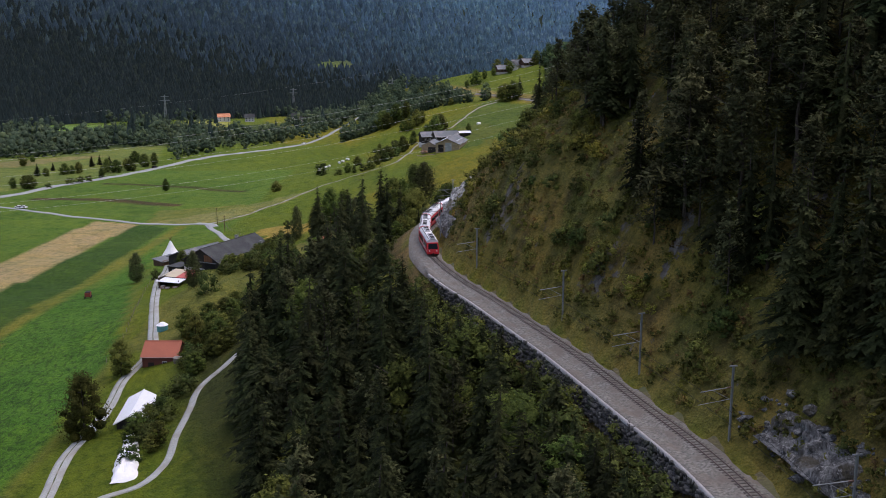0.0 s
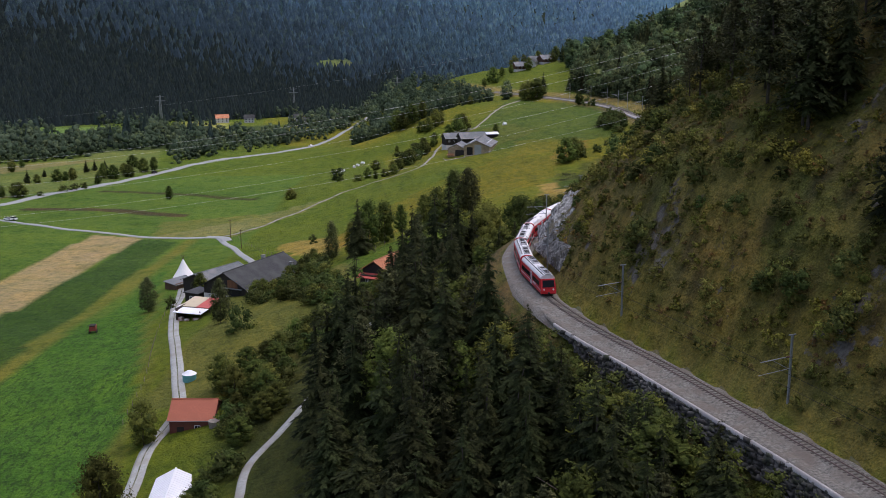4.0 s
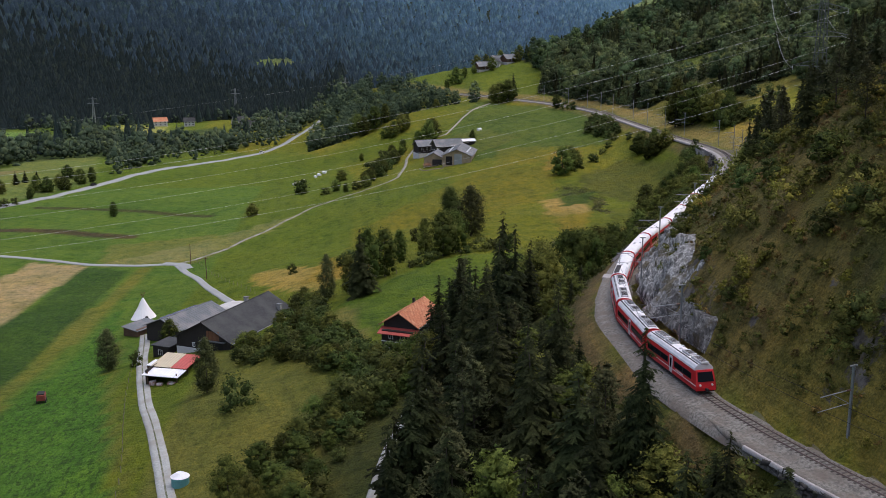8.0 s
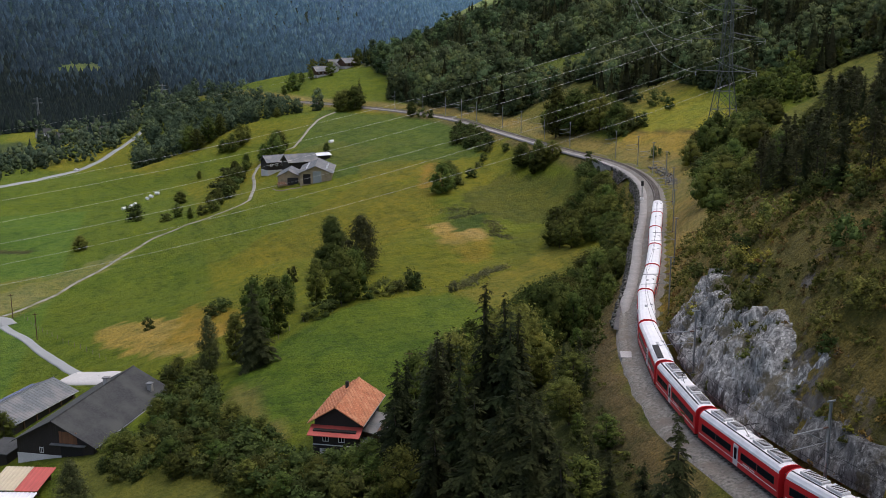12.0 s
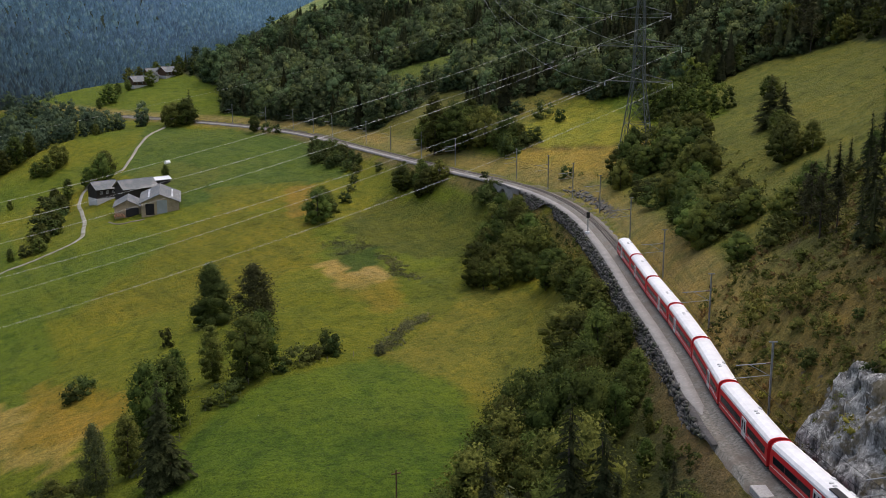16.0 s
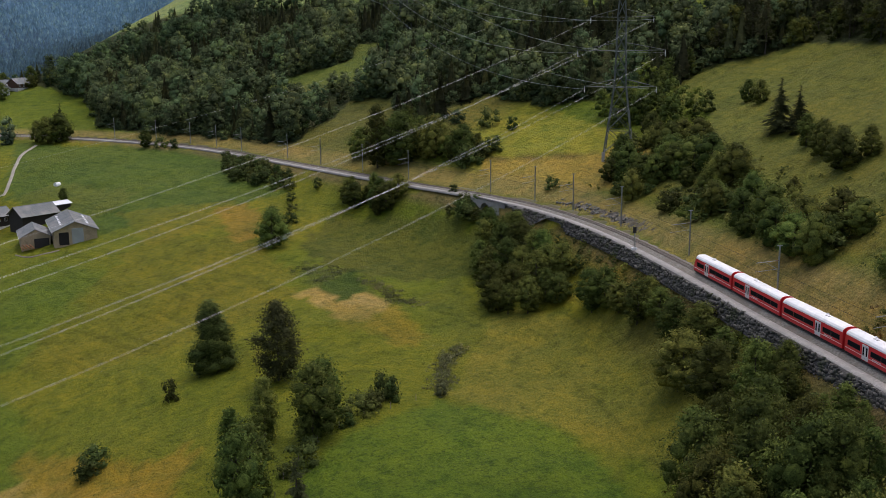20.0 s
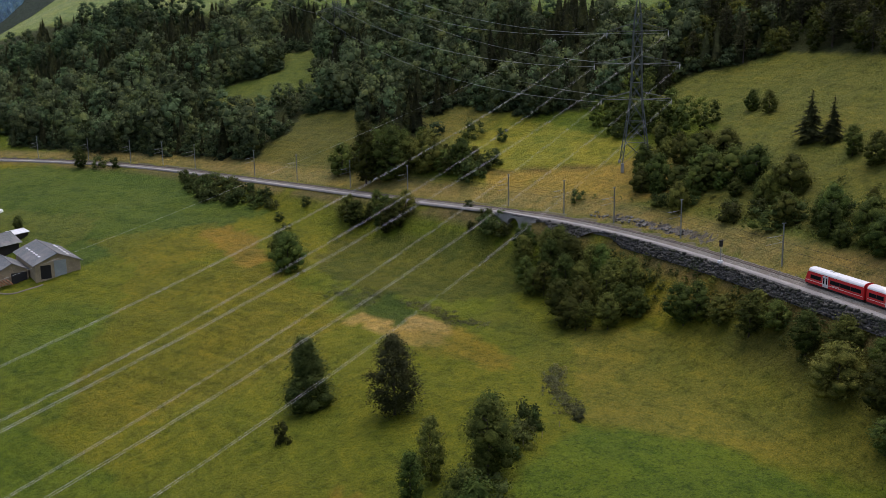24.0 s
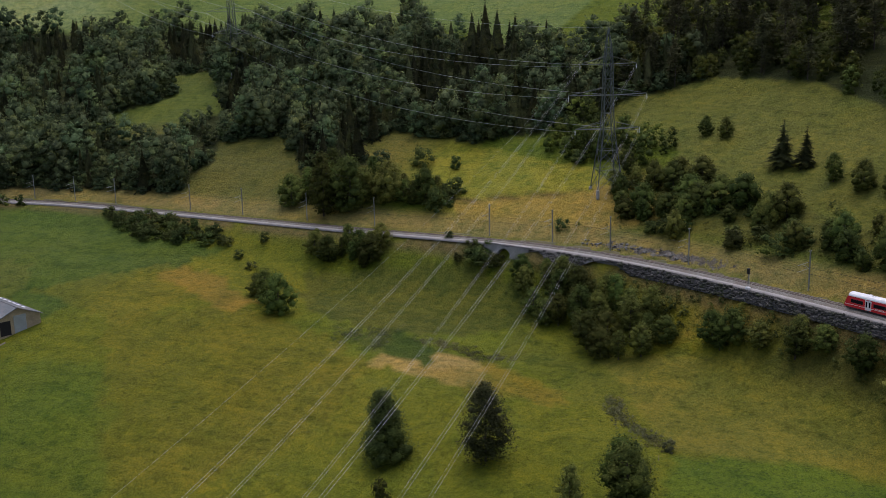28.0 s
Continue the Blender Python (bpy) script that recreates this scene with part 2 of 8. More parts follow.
FAR_LEAVES = leafy("far_hazed_leaves", (0.055, 0.09, 0.058), (0.11, 0.155, 0.09), 0.2, 0.03)
BARK = plain("bark", (0.07, 0.055, 0.042), 0.9, 0, 5, 0.5, 1.0, 0.6, 0.05)
DEAD_WOOD = plain("dead_wood", (0.24, 0.21, 0.17), 0.9, 0, 5, 0.4)
GRAVEL = plain("pale_gravel", (0.325, 0.34, 0.315), 0.95, 0, 2.5, 0.25, 0.25, 0.4, 0.05, spread=(0.25, 0.245, 0.21))
ASPHALT = plain("worn_asphalt", (0.28, 0.297, 0.285), 0.9, 0, 3, 0.15, 0.1, 0.2, 0.02)
BALLAST = plain("ballast_stone", (0.195, 0.187, 0.158), 0.95, 0, 2.6, 0.65, 0.35, 0.9, 0.15, spread=(0.145, 0.122, 0.096))
STEEL = plain("worn_rail_steel", (0.16, 0.12, 0.1), 0.45, 0.7, 8, 0.3)
GALVANISED = plain("galvanised_steel", (0.33, 0.35, 0.35), 0.5, 0.6, 6, 0.2)
PYLON_STEEL = plain("weathered_lattice_steel", (0.11, 0.13, 0.12), 0.65, 0.3, 4, 0.3)
WIRE = plain("aluminium_wire", (0.56, 0.57, 0.56), 0.5, 0.3, 4, 0.1, bump=0)
SLEEPER = plain("dark_sleeper", (0.1, 0.085, 0.07), 0.9, 0, 5, 0.4)
CONCRETE = plain("grey_concrete", (0.38, 0.37, 0.35), 0.9, 0, 4, 0.25, 0.5, 0.3, 0.02)
WALL_STONE = plain("rubble_stone", (0.15, 0.14, 0.13), 0.95, 0, 3.0, 0.5, 0.8, 0.6, 0.06, vary=0.5)
RED = plain("red_carriage_paint", (0.55, 0.012, 0.016), 0.5, 0, 3, 0.1, 0.5, 0, spread=(0.54, 0.012, 0.016))
ROOF_WHITE = plain("white_carriage_roof", (0.8, 0.8, 0.8), 0.5, 0, 2, 0.08, 0.6, 0.05, 0.01, spread=(0.7, 0.7, 0.69))
PANE = plain("dark_tinted_glass", (0.012, 0.013, 0.016), 0.12, 0, 3, 0.1, bump=0)
PANE.node_tree.nodes["Principled BSDF"].inputs["Specular IOR Level"].default_value = 0.04
DOOR_GREY = plain("pale_grey_door_paint", (0.6, 0.61, 0.62), 0.4, 0, 4, 0.1, bump=0)
DARK = plain("dark_underframe", (0.03, 0.028, 0.027), 0.8, 0.2, 6, 0.3)
STRIPE = plain("white_stripe", (0.75, 0.75, 0.74), 0.45, 0, 5, 0.08, bump=0)
EQUIPMENT = plain("grey_roof_equipment", (0.55, 0.56, 0.56), 0.5, 0.3, 6, 0.3)

# ---- the lie of the land: everything follows the railway line ----
RAIL = ((37, -160), (38, -40), (38, 40), (36, 85), (32, 112), (26.5, 132), (20.5, 153), (14.5, 171), (9, 187), (4, 200),
        (-0.5, 215), (-3.6, 231), (-4.6, 246), (-3.6, 260), (0, 275), (5.5, 290), (12, 304), (20.5, 319), (30, 337), (40, 357),
        (51, 378), (63, 402), (74.5, 427), (83.5, 452), (89, 474), (91.7, 497), (92, 540), (92, 590), (91.5, 640), (89.5, 690),
        (84, 722), (74, 755), (57, 795), (36, 835), (10, 880), (-20, 940), (-40, 1000), (-60, 1300), (-60, 5000))


def hermite(keys, values, at):
    """Smooth reading of a table along its first axis, with slopes held in check."""
    k, v = np.asarray(keys, float), np.asarray(values, float)
    d = np.diff(v, axis=0) / np.diff(k).reshape((-1,) + (1,) * (v.ndim - 1))
    m = np.concatenate([d[:1], (d[1:] + d[:-1]) / 2, d[-1:]])
    same = np.concatenate([d[:1] * 0 + 1, (d[1:] * d[:-1] > 0), d[:1] * 0 + 1])
    m = m * (same > 0)
    at = np.clip(at, k[0], k[-1])
    i = np.clip(np.searchsorted(k, at) - 1, 0, len(k) - 2)
    h = (k[i + 1] - k[i])
    t = (at - k[i]) / h
    if v.ndim > 1:
        t, h = t[..., None], h[..., None]
    return ((1 + 2 * t) * (1 - t) ** 2 * v[i] + t * (1 - t) ** 2 * h * m[i]
            + t * t * (3 - 2 * t) * v[i + 1] + t * t * (t - 1) * h * m[i + 1])


RAIL_Y = np.array([p[1] for p in RAIL], float)
RAIL_X = np.array([p[0] for p in RAIL], float)


def rail_x(y):
    return hermite(RAIL_Y, RAIL_X, np.asarray(y, float))


def rail_z(y):
    return hermite((-160, 0, 200, 350, 450, 550, 700, 835, 880, 950, 1030, 1150, 1900, 5000), (51, 50.6, 49.3, 48.0, 46.4, 44.2, 42.6, 41.4, 41, 39.5, 27, 8, 0, 0), np.asarray(y, float))


STATIONS = (-100, 120, 200, 250, 310, 370, 440, 510, 600, 700, 790, 835, 950, 1030, 1300, 1900)
LEFT_U = (-230, -160, -115, -80, -50, -28, -14, -6.5)
LEFT = ((18, 18, 18, 18.5, 22, 30, 38, 45), (15.5, 15.5, 15.5, 16.5, 22, 30, 38, 44), (13, 13, 13.5, 14.5, 20, 29, 38, 43.5),
        (12, 12, 12.5, 15, 23, 32, 41, 46), (10, 10.5, 13, 22, 28, 32, 41, 46), (6.5, 7, 17, 25, 26.5, 27, 35, 43),
        (3.5, 9, 18, 24, 25, 28, 34, 42), (1.5, 6, 15.5, 23, 27, 29, 35, 42), (0.5, 8, 19, 25, 30.5, 33, 37, 41.5),
        (-1, 3, 15, 27, 34, 37, 39, 41), (-2, 2, 14, 28, 36, 38, 39, 40.5), (-4, -3, 2, 14, 28, 35, 38.5, 40), (-6, -6, -5, 2, 12, 24, 33, 39.5), (-8, -8, -8, -4, 2, 10, 18, 25),
        (-12, -12, -12, -11, -8, 0, 12, 24), (-14, -14, -14, -13, -12, -10, -8, -4))
RIGHT_U = (4, 9, 16, 28, 50, 90, 150, 260, 500)
RIGHT = ((51, 55, 63, 75, 97, 134, 185, 270, 420), (50.5, 55, 63, 75, 97, 134, 185, 270, 420), (51, 60, 72, 84, 105, 140, 190, 270, 420),
         (50, 58, 67, 78, 96, 128, 170, 250, 400), (49, 55, 62, 71, 85, 111, 150, 220, 360), (48.2, 52, 55, 60, 70, 88, 117, 165, 270),
         (46.7, 49, 52, 57, 66, 82, 108, 150, 240), (45.3, 47, 50, 55, 63, 77, 102, 140, 220), (43.8, 45.5, 48, 53, 62, 79, 104, 140, 220),
         (42.7, 44, 46.5, 51, 60, 76, 100, 136, 220), (42, 43, 44, 47, 54, 66, 86, 122, 220), (41.2, 42, 43, 45, 50, 60, 80, 118, 220), (40, 41, 42.5, 46, 51, 57, 70, 118, 230), (27, 27, 27.5, 29, 33, 40, 58, 112, 228),
         (0, -2, -3, -4, -4, -2, 6, 40, 140), (0, -5, -10, -12, -12, -12, -10, 0, 60))


def floor_z(y):
    """The valley floor, which falls gently down the valley."""
    return np.interp(y, (-300, 0, 330, 420, 500, 650, 1000, 1600, 5000), (20, 18, 9.5, 4.0, 1.5, 0, -5, -12, -30))


def ramp(a, b, v):
    t = np.clip((v - a) / (b - a), 0, 1)
    return t * t * (3 - 2 * t)


def wave(x, y, size, seed):
    """Cheap smooth unevenness, about -1 to 1, of that size in metres."""
    r = np.random.RandomState(seed)
    out = 0
    for k in range(6):
        a, p, f = r.uniform(0, 6.283), r.uniform(0, 6.283), r.uniform(0.6, 1.6) * 6.283 / size
        out = out + np.sin((x * np.cos(a) + y * np.sin(a)) * f + p)
    return out / 3.5


def mountain_side(x, y):
    """How far a place lies inside the mountain beyond the river; the valley widens farther down."""
    far = (x + 430) * 0.8 + (y - 1000) * 0.6
    return (x + 430) * -0.6 + (y - 1000) * 0.8 - 330 * ramp(950, 2300, far)


def land_z(x, y):
    x, y = np.asarray(x, float), np.asarray(y, float)
    u, rz = x - rail_x(y), rail_z(y)
    keys = np.array(LEFT_U + (-3.4, 3.2) + RIGHT_U)
    table = np.concatenate([hermite(STATIONS, LEFT, y), (rz - 0.75)[..., None], (rz - 0.75)[..., None], hermite(STATIONS, RIGHT, y)], -1)
    i = np.clip(np.searchsorted(keys, u) - 1, 0, len(keys) - 2)
    t = np.clip((u - keys[i]) / (keys[i + 1] - keys[i]), 0, 1)
    a = np.take_along_axis(table, i[..., None], -1)[..., 0]
    b = np.take_along_axis(table, i[..., None] + 1, -1)[..., 0]
    p = np.take_along_axis(table, np.maximum(i - 1, 0)[..., None], -1)[..., 0]
    q = np.take_along_axis(table, np.minimum(i + 2, len(keys) - 1)[..., None], -1)[..., 0]
    kp, kq = keys[np.maximum(i - 1, 0)], keys[np.minimum(i + 2, len(keys) - 1)]
    h = keys[i + 1] - keys[i]
    da, dp, dq = (b - a) / h, (a - p) / np.maximum(keys[i] - kp, 0.1), (q - b) / np.maximum(kq - keys[i + 1], 0.1)
    ma, mb = np.where(da * dp > 0, (da + dp) / 2, 0), np.where(da * dq > 0, (da + dq) / 2, 0)
    near = np.abs(u) < 9
    ma, mb = np.where(near, da, ma), np.where(near, da, mb)
    z = (1 + 2 * t) * (1 - t) ** 2 * a + t * (1 - t) ** 2 * h * ma + t * t * (3 - 2 * t) * b + t * t * (t - 1) * h * mb
    z = np.where(u > 500, b + (u - 500) * 0.5, z)
    f = floor_z(y)
    z = np.where(u < 0, z + (f - z) * ramp(-150, -300, u), z)
    # the wooded mountain beyond the river
    m = mountain_side(x, y)
    z = z + np.maximum(0, m - 60) * 0.42 * ramp(60, 500, m) + ramp(100, 900, m) * (30 * wave(x, y, 420, 5) + 12 * wave(x, y, 150, 6))
    z = z + ramp(-200, -120, u) * ramp(-14, -30, u) * ramp(360, 400, y) * (0.22 * wave(x, y, 13, 8) + 0.12 * wave(x, y, 7, 9))
    away = ramp(8, 26, np.abs(u))
    rough = ramp(6, 40, u) * (0.25 + 0.75 * ramp(360, 300, y))
    z = z + away * (0.25 * wave(x, y, 23, 1) + 0.5 * wave(x, y, 61, 2) * ramp(-200, -60, u)) + rough * (1.1 * wave(x, y, 17, 3) + 0.5 * wave(x, y, 7, 4))
    return z
# ---- helpers for building ----
def raw_mesh(name, verts, faces, smooth=False):
    me = bpy.data.meshes.new(name)
    v, f = np.asarray(verts, np.float32), np.asarray(faces, np.int32)
    me.vertices.add(len(v))
    me.vertices.foreach_set("co", v.ravel())
    k = f.shape[1]
    me.loops.add(f.size)
    me.loops.foreach_set("vertex_index", f.ravel())
    me.polygons.add(len(f))
    me.polygons.foreach_set("loop_start", np.arange(0, f.size, k, dtype=np.int32))
    me.polygons.foreach_set("loop_total", np.full(len(f), k, np.int32))
    if smooth:
        me.polygons.foreach_set("use_smooth", np.ones(len(f), bool))
    me.update(calc_edges=True)
    return me


def finish(bm, name, material):
    me = bpy.data.meshes.new(name)
    bm.to_mesh(me)
    bm.free()
    me.materials.append(material)
    return me


def part(name, bm, material, parent=None, label=""):
    """One mesh object from a bmesh or a mesh, under a thing or a part."""
    if isinstance(bm, bmesh.types.BMesh):
        bm = finish(bm, name, material)
    elif not bm.materials:
        bm.materials.append(material)
    ob = new(name, bm)
    ob.parent = parent
    return tagged(ob, label)


def thing(name, m, label, category, group="", kind=""):
    ob = new(name)
    ob.empty_display_size = 0.5
    ob.matrix_world = m
    return tagged(ob, label, category, group, kind)


def box(bm, x0, x1, y0, y1, z0, z1, bevel=0.0):
    g = bmesh.ops.create_cube(bm, size=1)["verts"]
    bmesh.ops.scale(bm, vec=(x1 - x0, y1 - y0, z1 - z0), verts=g)
    bmesh.ops.translate(bm, vec=((x0 + x1) / 2, (y0 + y1) / 2, (z0 + z1) / 2), verts=g)
    if bevel:
        edges = {e for v in g for e in v.link_edges}
        bmesh.ops.bevel(bm, geom=list(edges), offset=bevel, segments=1, affect="EDGES", profile=0.5)
    return bm


def boxes(*rows, bevel=0.0):
    bm = bmesh.new()
    for r in rows:
        box(bm, *r, bevel=bevel)
    return bm


def rod(bm, a, b, r0, r1=None, sides=6):
    a, b = Vector(a), Vector(b)
    r1 = r0 if r1 is None else r1
    d = b - a
    side = d.cross(Vector((0, 0, 1)) if abs(d.normalized().z) < 0.95 else Vector((1, 0, 0))).normalized()
    up = side.cross(d).normalized()
    rings = []
    for p, r in ((a, r0), (b, r1)):
        rings.append([bm.verts.new(p + (side * math.cos(k * 6.2832 / sides) + up * math.sin(k * 6.2832 / sides)) * r) for k in range(sides)])
    for k in range(sides):
        bm.faces.new((rings[0][k], rings[0][(k + 1) % sides], rings[1][(k + 1) % sides], rings[1][k]))
    bm.faces.new(rings[0][::-1])
    bm.faces.new(rings[1])
    return bm


def prism(bm, outline, x0, x1):
    """An outline in y and z, drawn out along x."""
    a = [bm.verts.new((x0, y, z)) for y, z in outline]
    b = [bm.verts.new((x1, y, z)) for y, z in outline]
    k = len(outline)
    for i in range(k):
        bm.faces.new((a[i], a[(i + 1) % k], b[(i + 1) % k], b[i]))
    bm.faces.new(a[::-1])
    bm.faces.new(b)
    bmesh.ops.recalc_face_normals(bm, faces=bm.faces[:])
    return bm


# the railway line by its length
LINE_Y = np.arange(-150, 1000, 0.25)
LINE_X, LINE_Z = rail_x(LINE_Y), rail_z(LINE_Y)
LINE_S = np.concatenate([[0], np.cumsum(np.sqrt(np.diff(LINE_X) ** 2 + np.diff(LINE_Y) ** 2))]) + 10.0


def on_line(s, across=0.0, up=0.0):
    """A place beside the line: metres along it, to the right of it and above the rails."""
    y = np.interp(s, LINE_S, LINE_Y)
    x, z = np.interp(s, LINE_S, LINE_X), np.interp(s, LINE_S, LINE_Z)
    dx, dy = np.interp(s + 0.5, LINE_S, LINE_X) - np.interp(s - 0.5, LINE_S, LINE_X), np.interp(s + 0.5, LINE_S, LINE_Y) - np.interp(s - 0.5, LINE_S, LINE_Y)
    d = np.hypot(dx, dy)
    return x + across * dy / d, y - across * dx / d, z + up


def heading(s):
    dx, dy = np.interp(s + 0.5, LINE_S, LINE_X) - np.interp(s - 0.5, LINE_S, LINE_X), np.interp(s + 0.5, LINE_S, LINE_Y) - np.interp(s - 0.5, LINE_S, LINE_Y)
    return math.degrees(math.atan2(dy, dx))


def inside(poly, x, y):
    p = np.asarray(poly, float)
    out = np.zeros(np.shape(x), bool)
    j = len(p) - 1
    for i in range(len(p)):
        (xi, yi), (xj, yj) = p[i], p[j]
        if yi != yj:
            out ^= ((yi > y) != (yj > y)) & (x < (xj - xi) * (y - yi) / (yj - yi) + xi)
        j = i
    return out


def curve_points(points, step):
    """Points every step metres along a smooth line through the given ones."""
    p = np.asarray(points, float)
    d = np.concatenate([[0], np.cumsum(np.linalg.norm(np.diff(p[:, :2], axis=0), axis=1))])
    s = np.linspace(0, d[-1], max(2, int(d[-1] / step) + 1))
    m = np.gradient(p, d, axis=0) if len(p) > 2 else np.repeat((p[1:] - p[:1]) / d[-1], 2, 0)
    i = np.clip(np.searchsorted(d, s) - 1, 0, len(d) - 2)
    h = (d[i + 1] - d[i])[:, None]
    t = ((s - d[i]) / (d[i + 1] - d[i]))[:, None]
    return (1 + 2 * t) * (1 - t) ** 2 * p[i] + t * (1 - t) ** 2 * h * m[i] + t * t * (3 - 2 * t) * p[i + 1] + t * t * (t - 1) * h * m[i + 1]


def nearest(points, x, y):
    """Distance from places to a line of points."""
    q = curve_points(points, 3.0)
    best = np.full(np.shape(x), 1e9)
    for a, b in zip(q[:-1], q[1:]):
        d = b[:2] - a[:2]
        t = np.clip(((x - a[0]) * d[0] + (y - a[1]) * d[1]) / max(d @ d, 1e-6), 0, 1)
        best = np.minimum(best, np.hypot(x - a[0] - t * d[0], y - a[1] - t * d[1]))
    return best


# ---- roads and lanes, in plan ----
MAIN_ROAD = ((-420, 420), (-330, 500), (-249, 590), (-234, 630), (-214, 667), (-195, 721), (-183, 765), (-155, 815), (-118, 880), (-85, 940), (-70, 1010))
CROSS_ROAD = ((-330, 570), (-232, 547), (-197, 526), (-174, 515), (-154, 505), (-133, 499), (-116, 498))
FARM_TRACK = ((-116, 498), (-106, 512), (-90, 543), (-74, 572), (-61, 590), (-43, 594), (-30, 600), (-24.5, 620), (-20.5, 655), (-18, 684), (-11, 706), (-3, 713), (6, 715))
LINK_LANE = ((-115, 496), (-102, 463), (-90, 428), (-80, 406), (-72, 398))
FARM_LANE = ((-106, 390), (-98, 348), (-92, 321), (-84, 291), (-78, 268), (-74, 249), (-76, 236), (-75, 222), (-75, 206), (-75.5, 195), (-73, 178), (-70, 150), (-69, 100))
LOOP_LANE = ((-70, 160), (-62, 173), (-56, 176), (-53, 183), (-53.5, 195), (-54, 208), (-54, 220), (-50, 228), (-45, 239), (-41, 256), (-37, 271), (-33, 284), (-29, 301), (-25, 318), (-23, 330))
HILL_TRACK = ((5, 713), (7.4, 717), (12, 728), (20, 748), (30, 771), (41, 789))

# ---- the ground, one sheet to the horizon ----
def steps(a, b, fine, far_a, far_b):
    mid = list(np.arange(a, b + 0.01, fine))
    lo, hi, d = [], [], fine
    p = a
    while p > far_a:
        d *= 1.09
        p -= d
        lo.append(p)
    p, d = b, fine
    while p < far_b:
        d *= 1.06
        p += d
        hi.append(p)
    return np.array(lo[::-1] + mid + hi)


GX, GY = steps(-250, 230, 2.6, -2600, 2200), steps(60, 800, 2.6, -420, 4600)
X, Y = np.meshgrid(GX, GY)
Z = land_z(X, Y)


def ground_z(x, y):
    """The height of the ground sheet as it is built."""
    i = np.clip(np.searchsorted(GX, x) - 1, 0, len(GX) - 2)
    j = np.clip(np.searchsorted(GY, y) - 1, 0, len(GY) - 2)
    a, b = (x - GX[i]) / (GX[i + 1] - GX[i]), (y - GY[j]) / (GY[j + 1] - GY[j])
    return (Z[j, i] * (1 - a) + Z[j, i + 1] * a) * (1 - b) + (Z[j + 1, i] * (1 - a) + Z[j + 1, i + 1] * a) * b


U = X - rail_x(Y)
MOUNTAIN = mountain_side(X, Y)


def paint(tint, where, color):
    w = np.clip(where, 0, 1)[..., None]
    return tint * (1 - w) + np.array(color) * w


TAN = ((-176, 405), (-177, 458), (-173, 508), (-150, 501), (-152, 438), (-153, 388), (-155, 330), (-172, 330))
CROP_A = ((-149, 499), (-131, 489), (-131, 416), (-133, 352), (-128, 290), (-128, 120), (-156, 120), (-155, 355), (-152, 388), (-151, 438))
CROP_B = ((-123, 440), (-112, 372), (-104, 333), (-92, 290), (-86, 255), (-84, 228), (-83, 190), (-80, 120), (-80, 0), (-126, 0), (-124, 290), (-123, 342), (-120, 406))
tint = np.zeros(X.shape + (3,)) + np.array((0.08, 0.122, 0.01))
tint = paint(tint, ramp(-250, -120, U) * 0.6, (0.1, 0.124, 0.009))
tint = paint(tint, ((U > -140) & (U < 0)) * ramp(330, 420, Y) * (0.5 + 0.5 * wave(X, Y, 90, 11)) * 0.9, (0.155, 0.147, 0.011))
tint = paint(tint, (Y < 700) * (X < -100) * 0.7, (0.075, 0.14, 0.022))
tint = paint(tint, inside(CROP_A, X, Y), (0.044, 0.09, 0.013))
tint = paint(tint, inside(CROP_B, X, Y), (0.062, 0.145, 0.016))
tint = paint(tint, (nearest(((-127, 492), (-127.5, 420), (-128.5, 340), (-126, 290), (-127, 150)), X, Y) < 3.0) * 0.9, (0.135, 0.14, 0.026))
tint = paint(tint, (nearest(((-112, 385), (-105, 345), (-99, 320), (-91, 289), (-85, 266), (-82.5, 240), (-81, 200), (-80, 120)), X, Y) < 1.4) * 0.6, (0.12, 0.125, 0.028))
tint = paint(tint, inside(TAN, X, Y), (0.31, 0.24, 0.14))
tint = paint(tint, inside(((-145, 497), (-110, 497), (-90, 540), (-110, 555), (-150, 540)), X, Y) * 0.6, (0.16, 0.15, 0.045))
tint = paint(tint, ramp(5.0, 3.5, nearest(((-228, 577), (-201, 577), (-146, 556)), X, Y)), (0.065, 0.05, 0.03))
tint = paint(tint, ramp(4.0, 2.5, nearest(((-208, 637), (-165, 627), (-118, 603)), X, Y)), (0.055, 0.055, 0.022))
# dry patches of the pasture
for cx, cy, rx, ry, k in ((62, 405, 8, 18, 0.5),):
    tint = paint(tint, k * ramp(1.15, 0.75, np.hypot((X - cx) / rx, (Y - cy) / ry) + 0.2 * wave(X, Y, 12, 21)), (0.26, 0.185, 0.055))
